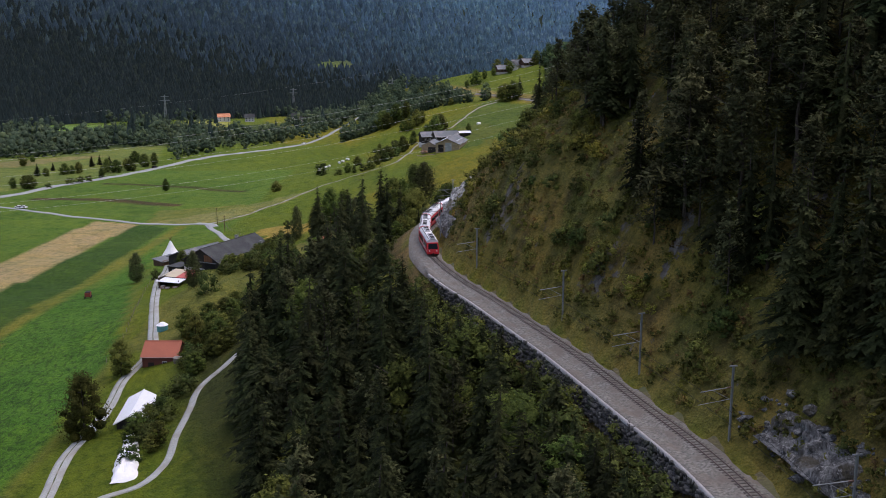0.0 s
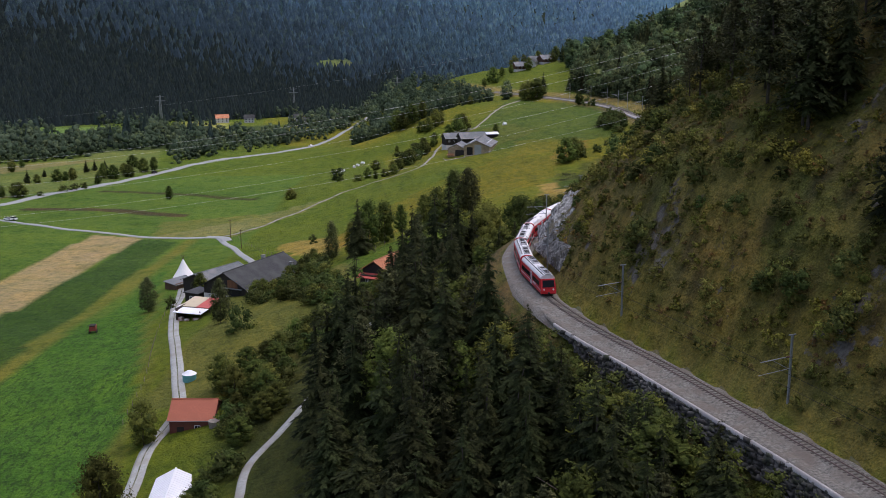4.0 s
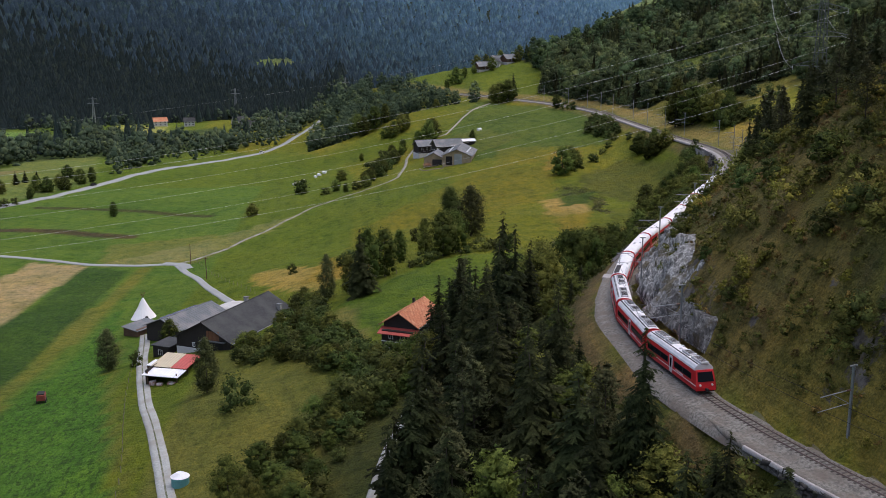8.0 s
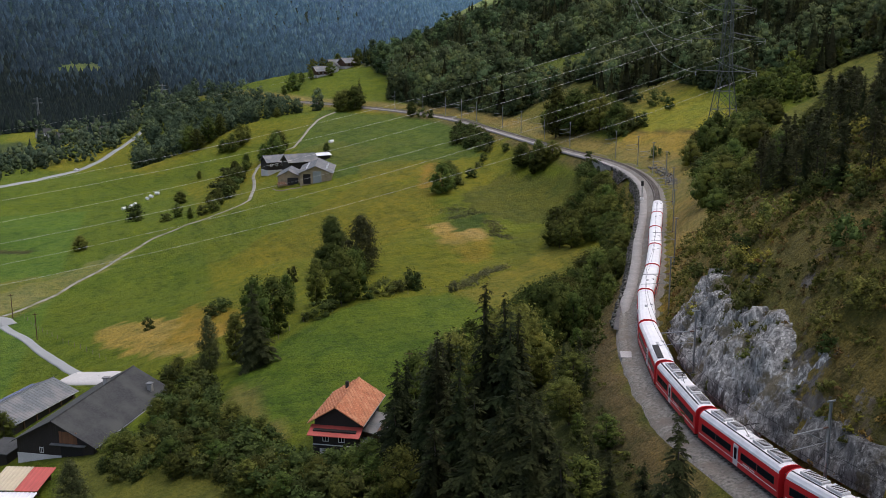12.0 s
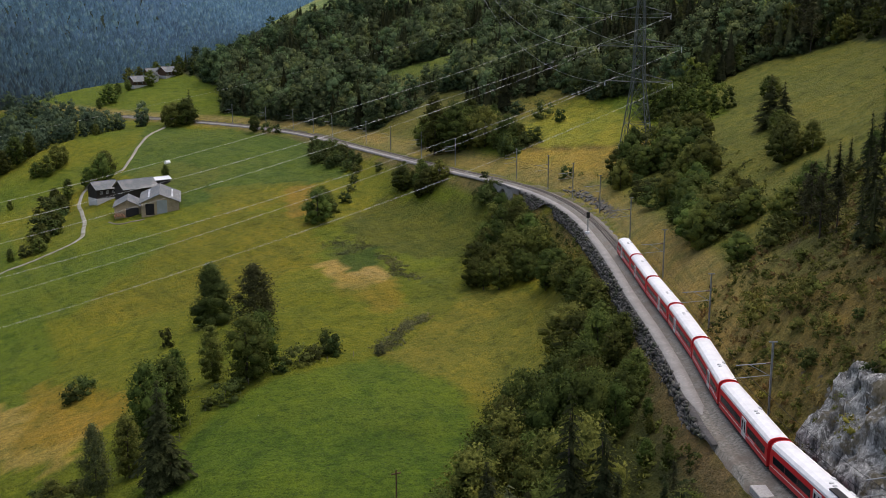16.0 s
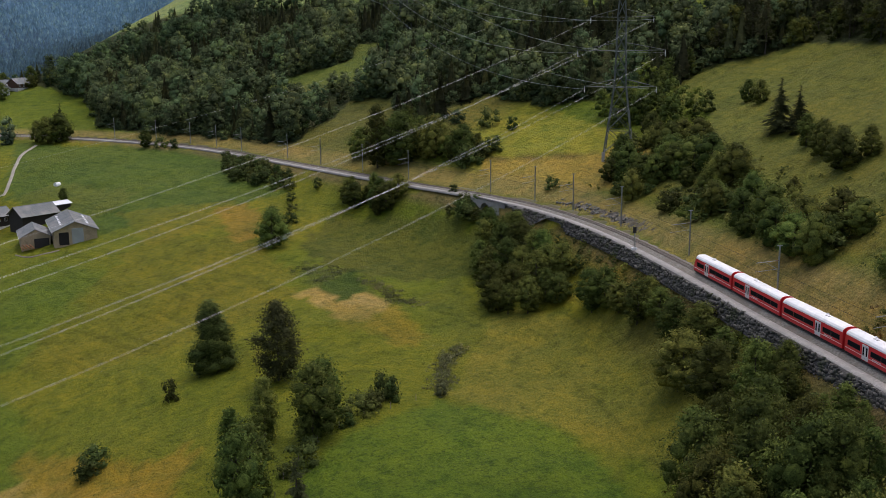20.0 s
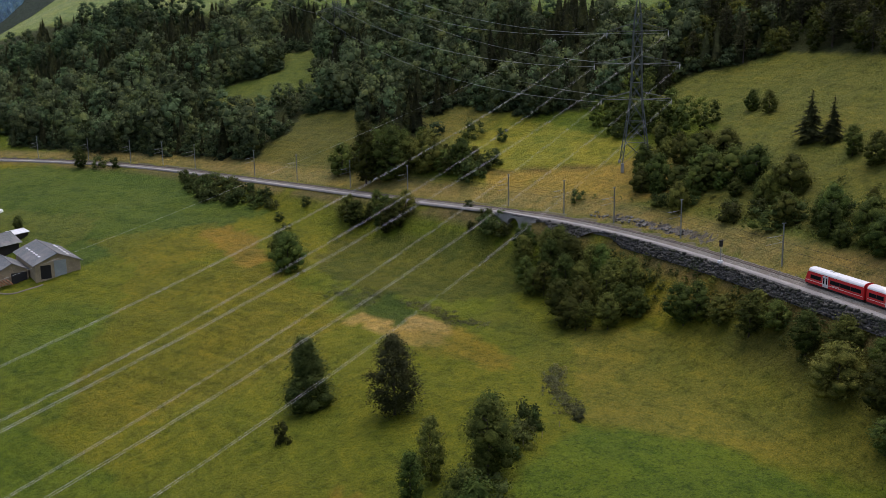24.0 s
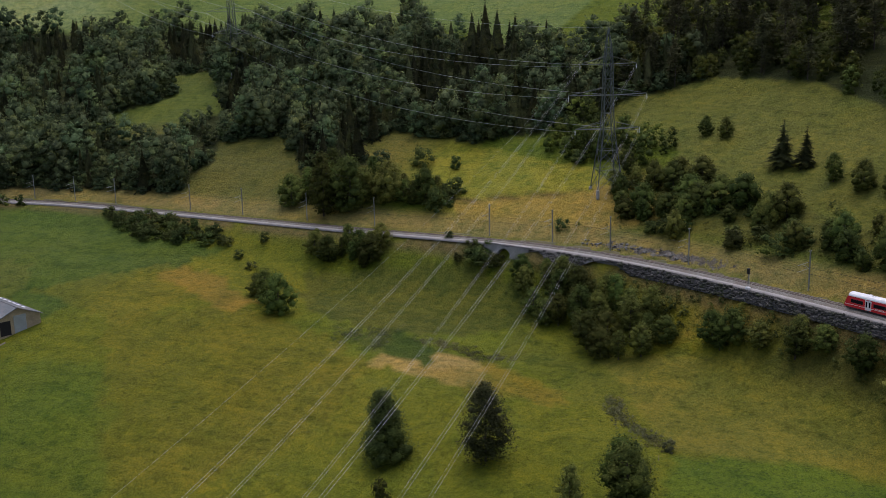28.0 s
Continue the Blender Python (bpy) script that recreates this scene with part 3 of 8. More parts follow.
# patches of deeper green, of yellow and of hay on the pasture
XR, YR = X + 1.6 * wave(X, Y, 15, 24) + 1.2 * wave(X, Y, 6, 25), Y + 2.0 * wave(X, Y, 17, 26) + 1.2 * wave(X, Y, 7, 27)
for patch_, k, color in ((((-85, 457), (-77, 463), (-69, 457), (-54, 441), (-47, 417), (-57, 396), (-68, 414), (-79, 437)), 0.95, (0.27, 0.2, 0.06)),
                         (((-144, 503), (-128, 524), (-109, 546), (-81, 571), (-69, 578), (-93, 536), (-108, 512), (-121, 501)), 0.65, (0.19, 0.185, 0.085)),
                         (((-47, 366), (-43, 352), (-47, 338), (-44, 322), (-50, 324), (-55, 342)), 0.7, (0.17, 0.14, 0.055)),
                         (((35, 807), (78, 728), (85, 667), (76, 594), (60, 602), (40, 610), (15, 608), (-2, 614), (5, 650), (5, 707)), 0.85, (0.062, 0.1, 0.017)),
                         (((18, 631), (40, 650), (25, 706), (8, 700), (0, 660)), 0.4, (0.13, 0.13, 0.03)),
                         (((21, 592), (40, 557), (35, 518), (27, 499), (-1, 488), (-37, 506), (-42, 519), (-25, 545), (-2, 568)), 0.75, (0.142, 0.13, 0.012)),
                         (((25, 633), (60, 605), (47, 576), (18, 583)), 0.55, (0.145, 0.13, 0.014)),
                         (((50, 606), (60, 600), (58, 579), (45, 553), (37, 558), (40, 572), (46, 588)), 0.95, (0.21, 0.145, 0.024)),
                         (((-13, 599), (-2, 570), (-13, 552), (-43, 521), (-60, 530), (-60, 575)), 0.6, (0.085, 0.118, 0.012)),
                         (((50, 541), (72, 556), (83, 503), (78, 479), (65, 467), (47, 500), (45, 522)), 0.85, (0.075, 0.085, 0.014)),
                         (((41, 523), (44, 510), (44, 493), (43, 481), (30, 486), (34, 507)), 0.5, (0.06, 0.08, 0.02)),
                         (((28, 500), (33, 497), (29, 480), (40, 486), (38, 471), (29, 466), (20, 465), (24, 484)), 1.0, (0.29, 0.21, 0.075)),
                         (((33, 499), (48, 503), (43, 487), (30, 479)), 1.0, (0.047, 0.076, 0.01)),
                         (((64, 477), (50, 451), (55, 425), (48, 409), (44, 395), (34, 412), (33, 445), (48, 472)), 0.7, (0.09, 0.108, 0.014)),
                         (((40, 471), (32, 443), (22, 443), (26, 461)), 0.8, (0.19, 0.15, 0.018)),
                         (((28, 487), (38, 462), (27, 444), (18, 462)), 0.5, (0.19, 0.145, 0.02)),
                         (((-57, 468), (-42, 431), (-34, 430), (-44, 412), (-56, 411), (-66, 416)), 0.8, (0.2, 0.145, 0.018)),
                         (((33, 446), (48, 446), (47, 404), (20, 375), (-4, 346), (-19, 356), (6, 404)), 0.5, (0.13, 0.132, 0.016))):
    tint = paint(tint, inside(patch_, XR, YR) * k, color)
# mown and lush meadows
LUSH = ((-50, 372), (-20, 405), (10, 409), (14, 380), (0, 345), (-20, 318), (-45, 330))
tint = paint(tint, inside(LUSH, XR, YR) * 0.85, (0.076, 0.124, 0.011))
tint = paint(tint, inside(((10, 409), (52, 445), (52, 405), (45, 375), (28, 356), (12, 352), (14, 380)), X, Y) * 0.75, (0.15, 0.142, 0.024))
TERRACE = ((103, 480), (100, 510), (105, 528), (114, 540), (133, 560), (140, 590), (157, 578), (152, 540), (146, 518), (134, 481), (119, 466), (110, 466))
SLOPE_MEADOW = ((112, 428), (130, 452), (148, 460), (154, 478), (163, 497), (188, 497), (198, 462), (174, 420), (148, 395), (132, 390), (114, 372), (92, 352), (70, 338), (54, 336), (58, 350), (68, 364), (82, 384), (96, 403), (104, 415))
LOW_MEADOW = ((106, 643), (119, 653), (130, 649), (143, 660), (149, 628), (132, 606), (116, 592), (108, 630))
UPPER_GLADE = ((146, 752), (160, 750), (171, 739), (176, 729), (187, 727), (204, 752), (211, 730), (187, 698), (167, 678), (158, 690), (147, 696), (142, 713))
GAPS = ((262, 590, 26, 36), (60, 850, 24, 30))


def hill(x, y):
    u = x - rail_x(y)
    gap = np.zeros(x.shape, bool)
    for cx, cy, rx, ry in GAPS:
        gap |= np.hypot((x - cx) / rx, (y - cy) / ry) < 1
    start = np.interp(y, (490, 520, 560, 600, 636, 646, 660, 700, 740, 800, 821, 870, 950), (75, 70, 46, 30, 25, 15, 13, 12, 11, 20, 40, 76, 108))
    return (u > start) & ((u < np.interp(y, (560, 620, 680, 740, 800, 860, 910, 960, 1000, 1120), (140, 158, 158, 182, 208, 232, 236, 236, 230, 210))) | (u > 330)) & ~gap & ~inside(SLOPE_MEADOW, x, y) & ~inside(TERRACE, x, y) & ~inside(LOW_MEADOW, x, y) & ~inside(UPPER_GLADE, x, y)


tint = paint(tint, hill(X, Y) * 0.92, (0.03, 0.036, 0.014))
tint = paint(tint, ramp(14, 18, U) * ramp(52, 40, U) * ramp(330, 345, Y) * ramp(475, 465, Y) * 0.75, (0.12, 0.105, 0.03))
tint = paint(tint, inside(UPPER_GLADE, X, Y) * 0.8, (0.1, 0.125, 0.03))
tint = paint(tint, inside(TERRACE, X, Y), (0.19, 0.195, 0.024))
tint = paint(tint, inside(((113, 526), (118, 500), (121, 480), (124, 466), (114, 452), (102, 448), (98, 470), (101, 512)), X, Y) * 0.9, (0.27, 0.195, 0.05))
tint = paint(tint, ramp(1.6, 0.7, nearest(((113, 526), (118, 500), (121, 482)), X, Y)) * 0.8, (0.09, 0.07, 0.026))
tint = paint(tint, inside(SLOPE_MEADOW, X, Y) * 0.9, (0.12, 0.125, 0.026))
# the slope above the line and the wooded ground
tint = paint(tint, ramp(2, 8, U) * ramp(75, 60, U) * ramp(540, 570, Y) * ramp(760, 720, Y) * 0.8 * ~hill(X, Y), (0.105, 0.1, 0.03))
tint = paint(tint, (ramp(0, 3, U) * (Y < 340)), (0.145, 0.128, 0.038))
tint = paint(tint, ramp(2, 10, U) * (Y < 330) * np.clip(0.2 + 0.9 * wave(X, Y, 14, 31), 0, 1), (0.19, 0.145, 0.055))
tint = paint(tint, ramp(2, 10, U) * (Y < 330) * np.clip(0.1 + 0.9 * wave(X, Y, 22, 34), 0, 1), (0.085, 0.1, 0.028))
tint = paint(tint, ramp(4, 9, U) * (Y < 330) * np.clip(1.6 * wave(X, Y, 8, 36) - 0.3, 0, 1) * 0.8, (0.05, 0.04, 0.024))
dry = ramp(205, 235, Y) * ramp(325, 300, Y) * ramp(3, 6, U) * ramp(45, 30, U)
tint = paint(tint, dry * 0.6, (0.13, 0.1, 0.042))
tint = paint(tint, dry * np.clip(0.1 + 0.9 * wave(X, Y, 12, 35), 0, 1), (0.09, 0.085, 0.026))
tint = paint(tint, ramp(-10, -6.5, U) * ramp(-3, -4, U) * 0.9 * ramp(1.2, 0.2, np.abs(wave(X, Y, 15, 33))), (0.15, 0.11, 0.055))
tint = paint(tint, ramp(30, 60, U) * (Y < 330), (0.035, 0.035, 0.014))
tint = paint(tint, ramp(2.5, 4, U) * ramp(17, 10, U) * ramp(285, 330, Y) * 0.95, (0.21, 0.168, 0.066))
tint = paint(tint, ramp(-12, -8, U) * ramp(-3, -5, U) * ramp(190, 215, Y) * ramp(345, 320, Y) * 0.85, (0.14, 0.098, 0.055))
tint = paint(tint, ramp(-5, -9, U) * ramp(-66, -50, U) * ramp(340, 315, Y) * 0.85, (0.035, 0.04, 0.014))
tint = paint(tint, ramp(-5, -9, U) * ramp(-20, -12, U) * ramp(315, 340, Y) * ramp(420, 390, Y) * 0.6, (0.06, 0.06, 0.02))
tint = paint(tint, ((X > -82) & (X < -50) & (Y > 255) & (Y < 350)) * 0.8, (0.115, 0.115, 0.028))
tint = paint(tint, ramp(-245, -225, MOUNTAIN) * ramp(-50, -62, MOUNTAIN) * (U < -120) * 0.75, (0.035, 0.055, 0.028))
tint = paint(tint, inside(((-330, 700), (-262, 600), (-238, 640), (-218, 680), (-203, 730), (-232, 862), (-269, 847), (-276, 805), (-296, 775), (-330, 765)), X, Y) * 0.8, (0.125, 0.155, 0.045))
tint = paint(tint, inside(((-320, 750), (-283, 780), (-252, 792), (-266, 773), (-300, 715), (-330, 720)), X, Y) * 0.8, (0.2, 0.165, 0.09))
tint = paint(tint, inside(((-285, 1145), (-236, 1150), (-218, 1060), (-248, 1035)), X, Y), (0.24, 0.25, 0.07))
tint = paint(tint, inside(((-402, 1052), (-330, 1066), (-312, 995), (-385, 990)), X, Y), (0.12, 0.2, 0.05))
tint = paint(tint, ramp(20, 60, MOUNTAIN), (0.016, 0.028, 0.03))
# haze painted into the mountain ground: bluer the farther away
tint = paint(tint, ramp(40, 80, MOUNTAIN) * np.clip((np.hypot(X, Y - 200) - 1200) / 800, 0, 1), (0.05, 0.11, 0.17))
tint = paint(tint, ramp(1150, 1400, Y) * ramp(20, 120, U), (0.022, 0.034, 0.026))
ALONG = (X + 430) * 0.8 + (Y - 1000) * 0.6
# far valley meadow, made paler by haze mixed into its tint
tint = paint(tint, ramp(1000, 1250, ALONG) * ramp(30, 0, MOUNTAIN) * (Z < 30) * (0.75 + 0.25 * wave(X, Y, 160, 17)), (0.13, 0.19, 0.075))
UPLAND = np.interp(Y, (560, 620, 680, 740, 800, 860, 910, 960, 1000, 1120), (140, 158, 158, 182, 208, 232, 236, 236, 230, 210))
# upland beyond the hill, lightened in its colour to suggest haze
tint = paint(tint, ramp(-4, 6, U - UPLAND) * (Y > 550) * (Y < 1100) * ramp(820, 900, Y), (0.19, 0.235, 0.105))
tint = paint(tint, ramp(-4, 6, U - UPLAND) * (Y > 550) * ramp(900, 820, Y), (0.12, 0.165, 0.05))
glades = np.hypot((MOUNTAIN - 282) / 19, (ALONG - 550) / 38) < 1
tint = paint(tint, glades * 1.0, (0.13, 0.17, 0.06))
mask = np.zeros(X.shape + (3,))
rock = ramp(3, 6, U) * ramp(16, 7, U) * ramp(225, 243, Y) * ramp(312, 285, Y) * 0.55
rock = np.maximum(rock, ramp(3, 6, U) * ramp(22, 8, U) * (Y < 225) * (0.12 + 0.36 * wave(X, Y, 26, 41)))
rock = np.maximum(rock, ramp(3, 5, U) * ramp(10, 6, U) * ramp(405, 425, Y) * ramp(470, 455, Y) * 0.7)
rock = np.maximum(rock, ramp(5, 9, U) * ramp(50, 30, U) * (Y < 325) * np.clip(0.1 + 0.3 * wave(X, Y, 13, 44) + 0.2 * wave(X, Y, 31, 45), 0, 0.5))
mask[..., 0] = np.clip(rock, 0, 1)
mask[..., 2] = np.clip(inside(LUSH, X, Y) * 1.0 + ((U > -130) & (U < -20) & (Y > 380)) * np.clip(wave(X, Y, 40, 43), 0, 1) * 0.7, 0, 1)
mask[..., 1] = inside(CROP_B, X, Y) * 0.8 + inside(CROP_A, X, Y) * 0.7
nx, ny = len(GX), len(GY)
idx = np.arange(nx * ny).reshape(ny, nx)
quads = np.stack([idx[:-1, :-1], idx[:-1, 1:], idx[1:, 1:], idx[1:, :-1]], -1).reshape(-1, 4)
ground_mesh = raw_mesh("ground", np.stack([X, Y, Z], -1).reshape(-1, 3), quads, True)
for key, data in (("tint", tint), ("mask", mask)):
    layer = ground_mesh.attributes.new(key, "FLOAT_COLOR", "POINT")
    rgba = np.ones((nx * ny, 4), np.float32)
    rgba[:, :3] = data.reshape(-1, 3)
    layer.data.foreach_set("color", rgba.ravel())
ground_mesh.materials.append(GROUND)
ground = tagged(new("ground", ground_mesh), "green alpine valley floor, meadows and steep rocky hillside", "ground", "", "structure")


def ribbon(name, points, width, material, label, lift=0.16, step=2.0, category="road", drop=0.5):
    """A road of some thickness, draped over the ground."""
    p = curve_points(points, step)
    d = np.gradient(p[:, :2], axis=0)
    d /= np.linalg.norm(d, axis=1)[:, None]
    side = np.stack([d[:, 1], -d[:, 0]], 1)
    rows = []
    wob = np.random.RandomState(len(p)).uniform(0.8, 1.15, (2, len(p) + 6))
    wob = np.stack([np.convolve(w, np.ones(7) / 7, "valid") for w in wob])
    for k, dz in ((-0.5, -drop), (-0.49, 0), (-0.25, 0.03), (0, 0.05), (0.25, 0.03), (0.49, 0), (0.5, -drop)):
        q = p[:, :2] + side * (k * width * wob[int(k > 0)])[:, None]
        rows.append(np.column_stack([q, ground_z(q[:, 0], q[:, 1]) + lift + dz]))
    v = np.stack(rows, 1)
    k = v.shape[1]
    ids = np.arange(v.shape[0] * k).reshape(-1, k)
    f = np.stack([ids[:-1, :-1], ids[:-1, 1:], ids[1:, 1:], ids[1:, :-1]], -1).reshape(-1, 4)
    me = raw_mesh(name, v.reshape(-1, 3), f, True)
    me.materials.append(material)
    return tagged(new(name, me), label, category, "", "structure")


ribbon("main_road", MAIN_ROAD, 6.5, ASPHALT, "pale grey valley road along the river meadows", 0.25)
ribbon("field_road", CROSS_ROAD, 2.8, ASPHALT, "narrow grey farm road between the meadows")
ribbon("road_junction", ((-121, 499.5), (-114, 497), (-110, 488)), 5.0, ASPHALT, "wide grey fork of the farm roads", 0.2, 1.0)
ribbon("barn_apron", ((-87, 413), (-76, 401)), 7.5, plain("pale_concrete", (0.5, 0.49, 0.46), 0.9, 0, 3, 0.2, 0.2, 0.2, 0.03), "pale concrete apron behind the long barn", 0.2, 1.5, "apron")
ribbon("farm_track", FARM_TRACK, 1.6, plain("worn_farm_track", (0.29, 0.28, 0.235), 0.95, 0, 2.5, 0.3, 0.3, 0.3, 0.04, spread=(0.15, 0.15, 0.085)), "narrow pale gravel track climbing to the farm", 0.12)
ribbon("link_lane", LINK_LANE, 2.7, ASPHALT, "short grey lane leading to the barns")
ribbon("farm_lane", FARM_LANE, 2.9, GRAVEL, "pale gravel lane with a worn centre strip")
ribbon("grass_strip", FARM_LANE, 0.4, plain("lane_grass", (0.075, 0.09, 0.03), 0.95, 0, 3, 0.5, 0.5, 0.4, 0.05, spread=(0.22, 0.21, 0.16)), "grassy strip down the middle of the lane", 0.19)
ribbon("forest_lane", LOOP_LANE, 1.7, GRAVEL, "pale gravel lane curving into the forest")
ribbon("hill_track", HILL_TRACK, 1.6, plain("dry_earth_track", (0.31, 0.29, 0.23), 0.95, 0, 2, 0.3), "faint gravel track over the pasture")

# ---- railway ----
def along(name, section, s0, s1, step, material, smooth=False, grow=None):
    """A section across the line, in metres across and above the rails, drawn along the line."""
    s = np.arange(s0, s1, step)
    wide = ramp(grow[0], grow[1], s) if grow else np.ones(len(s))
    rows = [np.column_stack(on_line(s, -2.3 + (a + 2.3) * wide if grow else a, b - 0.3 * (1 - wide))) for a, b in section]
    v = np.stack(rows, 1)
    k = v.shape[1]
    ids = np.arange(v.shape[0] * k).reshape(-1, k)
    f = np.stack([ids[:-1, :-1], ids[:-1, 1:], ids[1:, 1:], ids[1:, :-1]], -1).reshape(-1, 4)
    me = raw_mesh(name, v.reshape(-1, 3), f, smooth)
    me.materials.append(material)
    return me


railway = tagged(new("railway_track", along("railway_track", ((-4.2, -1.9), (-3.5, -0.75), (-2.5, -0.5), (-1.8, -0.4), (-1.35, -0.16), (0, -0.15), (1.35, -0.16), (1.9, -0.5), (2.7, -0.55), (3.2, -1.3)), 15, 1050, 1.5, BALLAST)),
                 "single narrow-gauge railway track on grey ballast", "railway", "", "structure")
verge = along("verge", ((1.8, -0.64), (2.5, -0.5), (3.3, -0.25), (4.0, -0.02), (4.35, -1.4)), 15, 1050, 1.5, plain("verge_grass", (0.115, 0.1, 0.042), 0.95, 0, 2.2, 0.55, 0.3, 0.6, 0.15, spread=(0.07, 0.078, 0.024)), True)
tagged(new("verge", verge), "rough grassy verge between the track and the slope", "verge", "", "structure")
for a in (-0.53, 0.53):
    part("rail", along("rail", ((a - 0.06, -0.17), (a - 0.04, 0.0), (a + 0.04, 0.0), (a + 0.06, -0.17)), 15, 1050, 1.5, STEEL), STEEL, railway)
tie_v, tie_f = [], []
for s in np.arange(200, 960, 0.75):
    b = len(tie_v)
    for dz in (-0.2, -0.1):
        for ds, a in ((-0.12, -0.95), (0.12, -0.95), (0.12, 0.95), (-0.12, 0.95)):
            tie_v.append([float(v) for v in on_line(s + ds, a, dz)])
    tie_f += [(b + 4, b + 5, b + 6, b + 7), (b, b + 1, b + 5, b + 4), (b + 1, b + 2, b + 6, b + 5), (b + 2, b + 3, b + 7, b + 6), (b + 3, b, b + 4, b + 7)]
tagged(part("sleepers", raw_mesh("sleepers", tie_v, tie_f), SLEEPER, railway), "dark sleepers", "", "", "stuff")

# ---- retaining walls, arch, masts, signal ----
def stone_wall(name, s0, s1, top, height, label, seed, lean=0.22, across=-4.5):
    """A sloping wall of rough stones beside the line."""
    r = np.random.RandomState(seed)
    s = np.arange(s0, s1, 1.0)
    rows = []
    taper = ramp(s0, s0 + 14, s) * ramp(s1, s1 - 14, s) * 0.93 + 0.07
    for f in np.linspace(0, 1, 5):
        d = height * f * taper
        x, y, z = on_line(s, across - lean * d, top - d)
        rows.append(np.column_stack([x, y, z]))
    x, y, z = on_line(s, across + 0.7, top)
    rows.insert(0, np.column_stack([x, y, z]))
    v = np.stack(rows, 1)
    k = v.shape[1]
    ids = np.arange(v.shape[0] * k).reshape(-1, k)
    f = np.stack([ids[:-1, :-1], ids[:-1, 1:], ids[1:, 1:], ids[1:, :-1]], -1).reshape(-1, 4)
    me = raw_mesh(name, v.reshape(-1, 3), f)
    me.materials.append(WALL_STONE)
    wall = tagged(new(name, me), label, "wall", "", "structure")
    V, F, base = [], [], 0
    cube = np.array([(a, b, c) for a in (-1, 1) for b in (-1, 1) for c in (-1, 1)], float)
    quad = np.array([(0, 1, 3, 2), (4, 6, 7, 5), (0, 4, 5, 1), (2, 3, 7, 6), (0, 2, 6, 4), (1, 5, 7, 3)])
    d = 0.3
    while d < height:
        p = s0
        while p < s1:
            w = r.uniform(0.15, 0.55)
            if d > height * float(ramp(s0, s0 + 14, p) * ramp(s1, s1 - 14, p)):
                p += 2 * w
                continue
            hgt = r.uniform(0.12, 0.33)
            x, y, z = on_line(p + w, across - lean * d - r.uniform(-0.15, 0.2), top - d + r.uniform(-0.28, 0.22))
            a = radians(heading(p + w))
            q = cube * [w * 0.92, r.uniform(0.12, 0.3), hgt] * r.uniform(0.8, 1.1, (8, 1))
            q = q + r.uniform(-0.13, 0.13, q.shape)
            a += r.uniform(-0.5, 0.5)
            V.append(np.column_stack([x + q[:, 0] * math.cos(a) - q[:, 1] * math.sin(a), y + q[:, 0] * math.sin(a) + q[:, 1] * math.cos(a), z + q[:, 2]]))
            F.append(quad + base)
            base += 8
            p += 2 * w
        d += 0.46
    stones = part("stones", raw_mesh("stones", np.concatenate(V), np.concatenate(F)), RUBBLE, wall)
    tagged(stones, "rough grey wall stones", "", "", "stuff")
    return wall


def rubble_material():
    m, n, l, b = shader("rough_wall_stones")
    g = n.new("ShaderNodeNewGeometry")
    c = n.new("ShaderNodeTexCoord").outputs["Object"]
    fine = noise_node(n, l, 3.0, 5, 0.65, c)
    col = mixed(n, l, g.outputs["Random Per Island"], (0.03, 0.028, 0.026), (0.15, 0.142, 0.13))
    col = mixed(n, l, between(n, l, fine, 0.4, 0.7, 0, 0.6), col, (0.06, 0.058, 0.04))
    col = mixed(n, l, between(n, l, noise_node(n, l, 0.35, 4, 0.6, c), 0.5, 0.62, 0, 0.75), col, (0.035, 0.045, 0.016))
    l.new(col, b.inputs["Base Color"])
    b.inputs["Roughness"].default_value = 0.95
    bumped(n, l, b, fine, 0.6, 0.08)
    return m


RUBBLE = rubble_material()
stone_wall("wall_lower_line", 262, 372, -0.5, 3.2, "high dark stone retaining wall below the railway", 5)
stone_wall("wall_bend", 464, 640, -0.5, 3.0, "rough stone retaining wall below the railway", 6, 0.35)
stone_wall("wall_arch_bank", 640, 666, -0.6, 5.0, "steep grey rubble bank beside the arch", 7, 0.55)
kerb = along("kerb", ((-4.7, -0.8), (-4.7, -0.32), (-4.35, -0.32), (-4.35, -0.8)), 258, 374, 1.5, CONCRETE)
tagged(new("kerb_line", kerb), "pale concrete edge beam along the ballast", "kerb", "", "structure")
path = along("kerb", ((-4.5, -1.0), (-4.45, -0.42), (-2.6, -0.4), (-2.55, -0.6)), 464, 980, 1.5, plain("grey_path_gravel", (0.3, 0.288, 0.265), 0.95, 0, 3, 0.35, 0.4, 0.4, 0.05), False, (464, 482))
tagged(new("kerb_fill", along("kerb_fill", ((-4.5, -1.0), (-4.4, -0.46), (-2.5, -0.44), (-2.3, -0.7)), 256, 398, 1.5, BALLAST, False, (398, 366))), "grey gravel strip behind the edge beam", "path", "", "structure")
tagged(new("bend_fill", along("bend_fill", ((-4.5, -2.2), (-3.8, -0.62), (-2.5, -0.47), (-2.3, -0.7)), 396, 480, 1.5, BALLAST, False, (396, 462))), "grey gravel shoulder beside the bend", "path", "", "structure")
tagged(new("service_path", path), "pale gravel service path beside the track", "path", "", "structure")

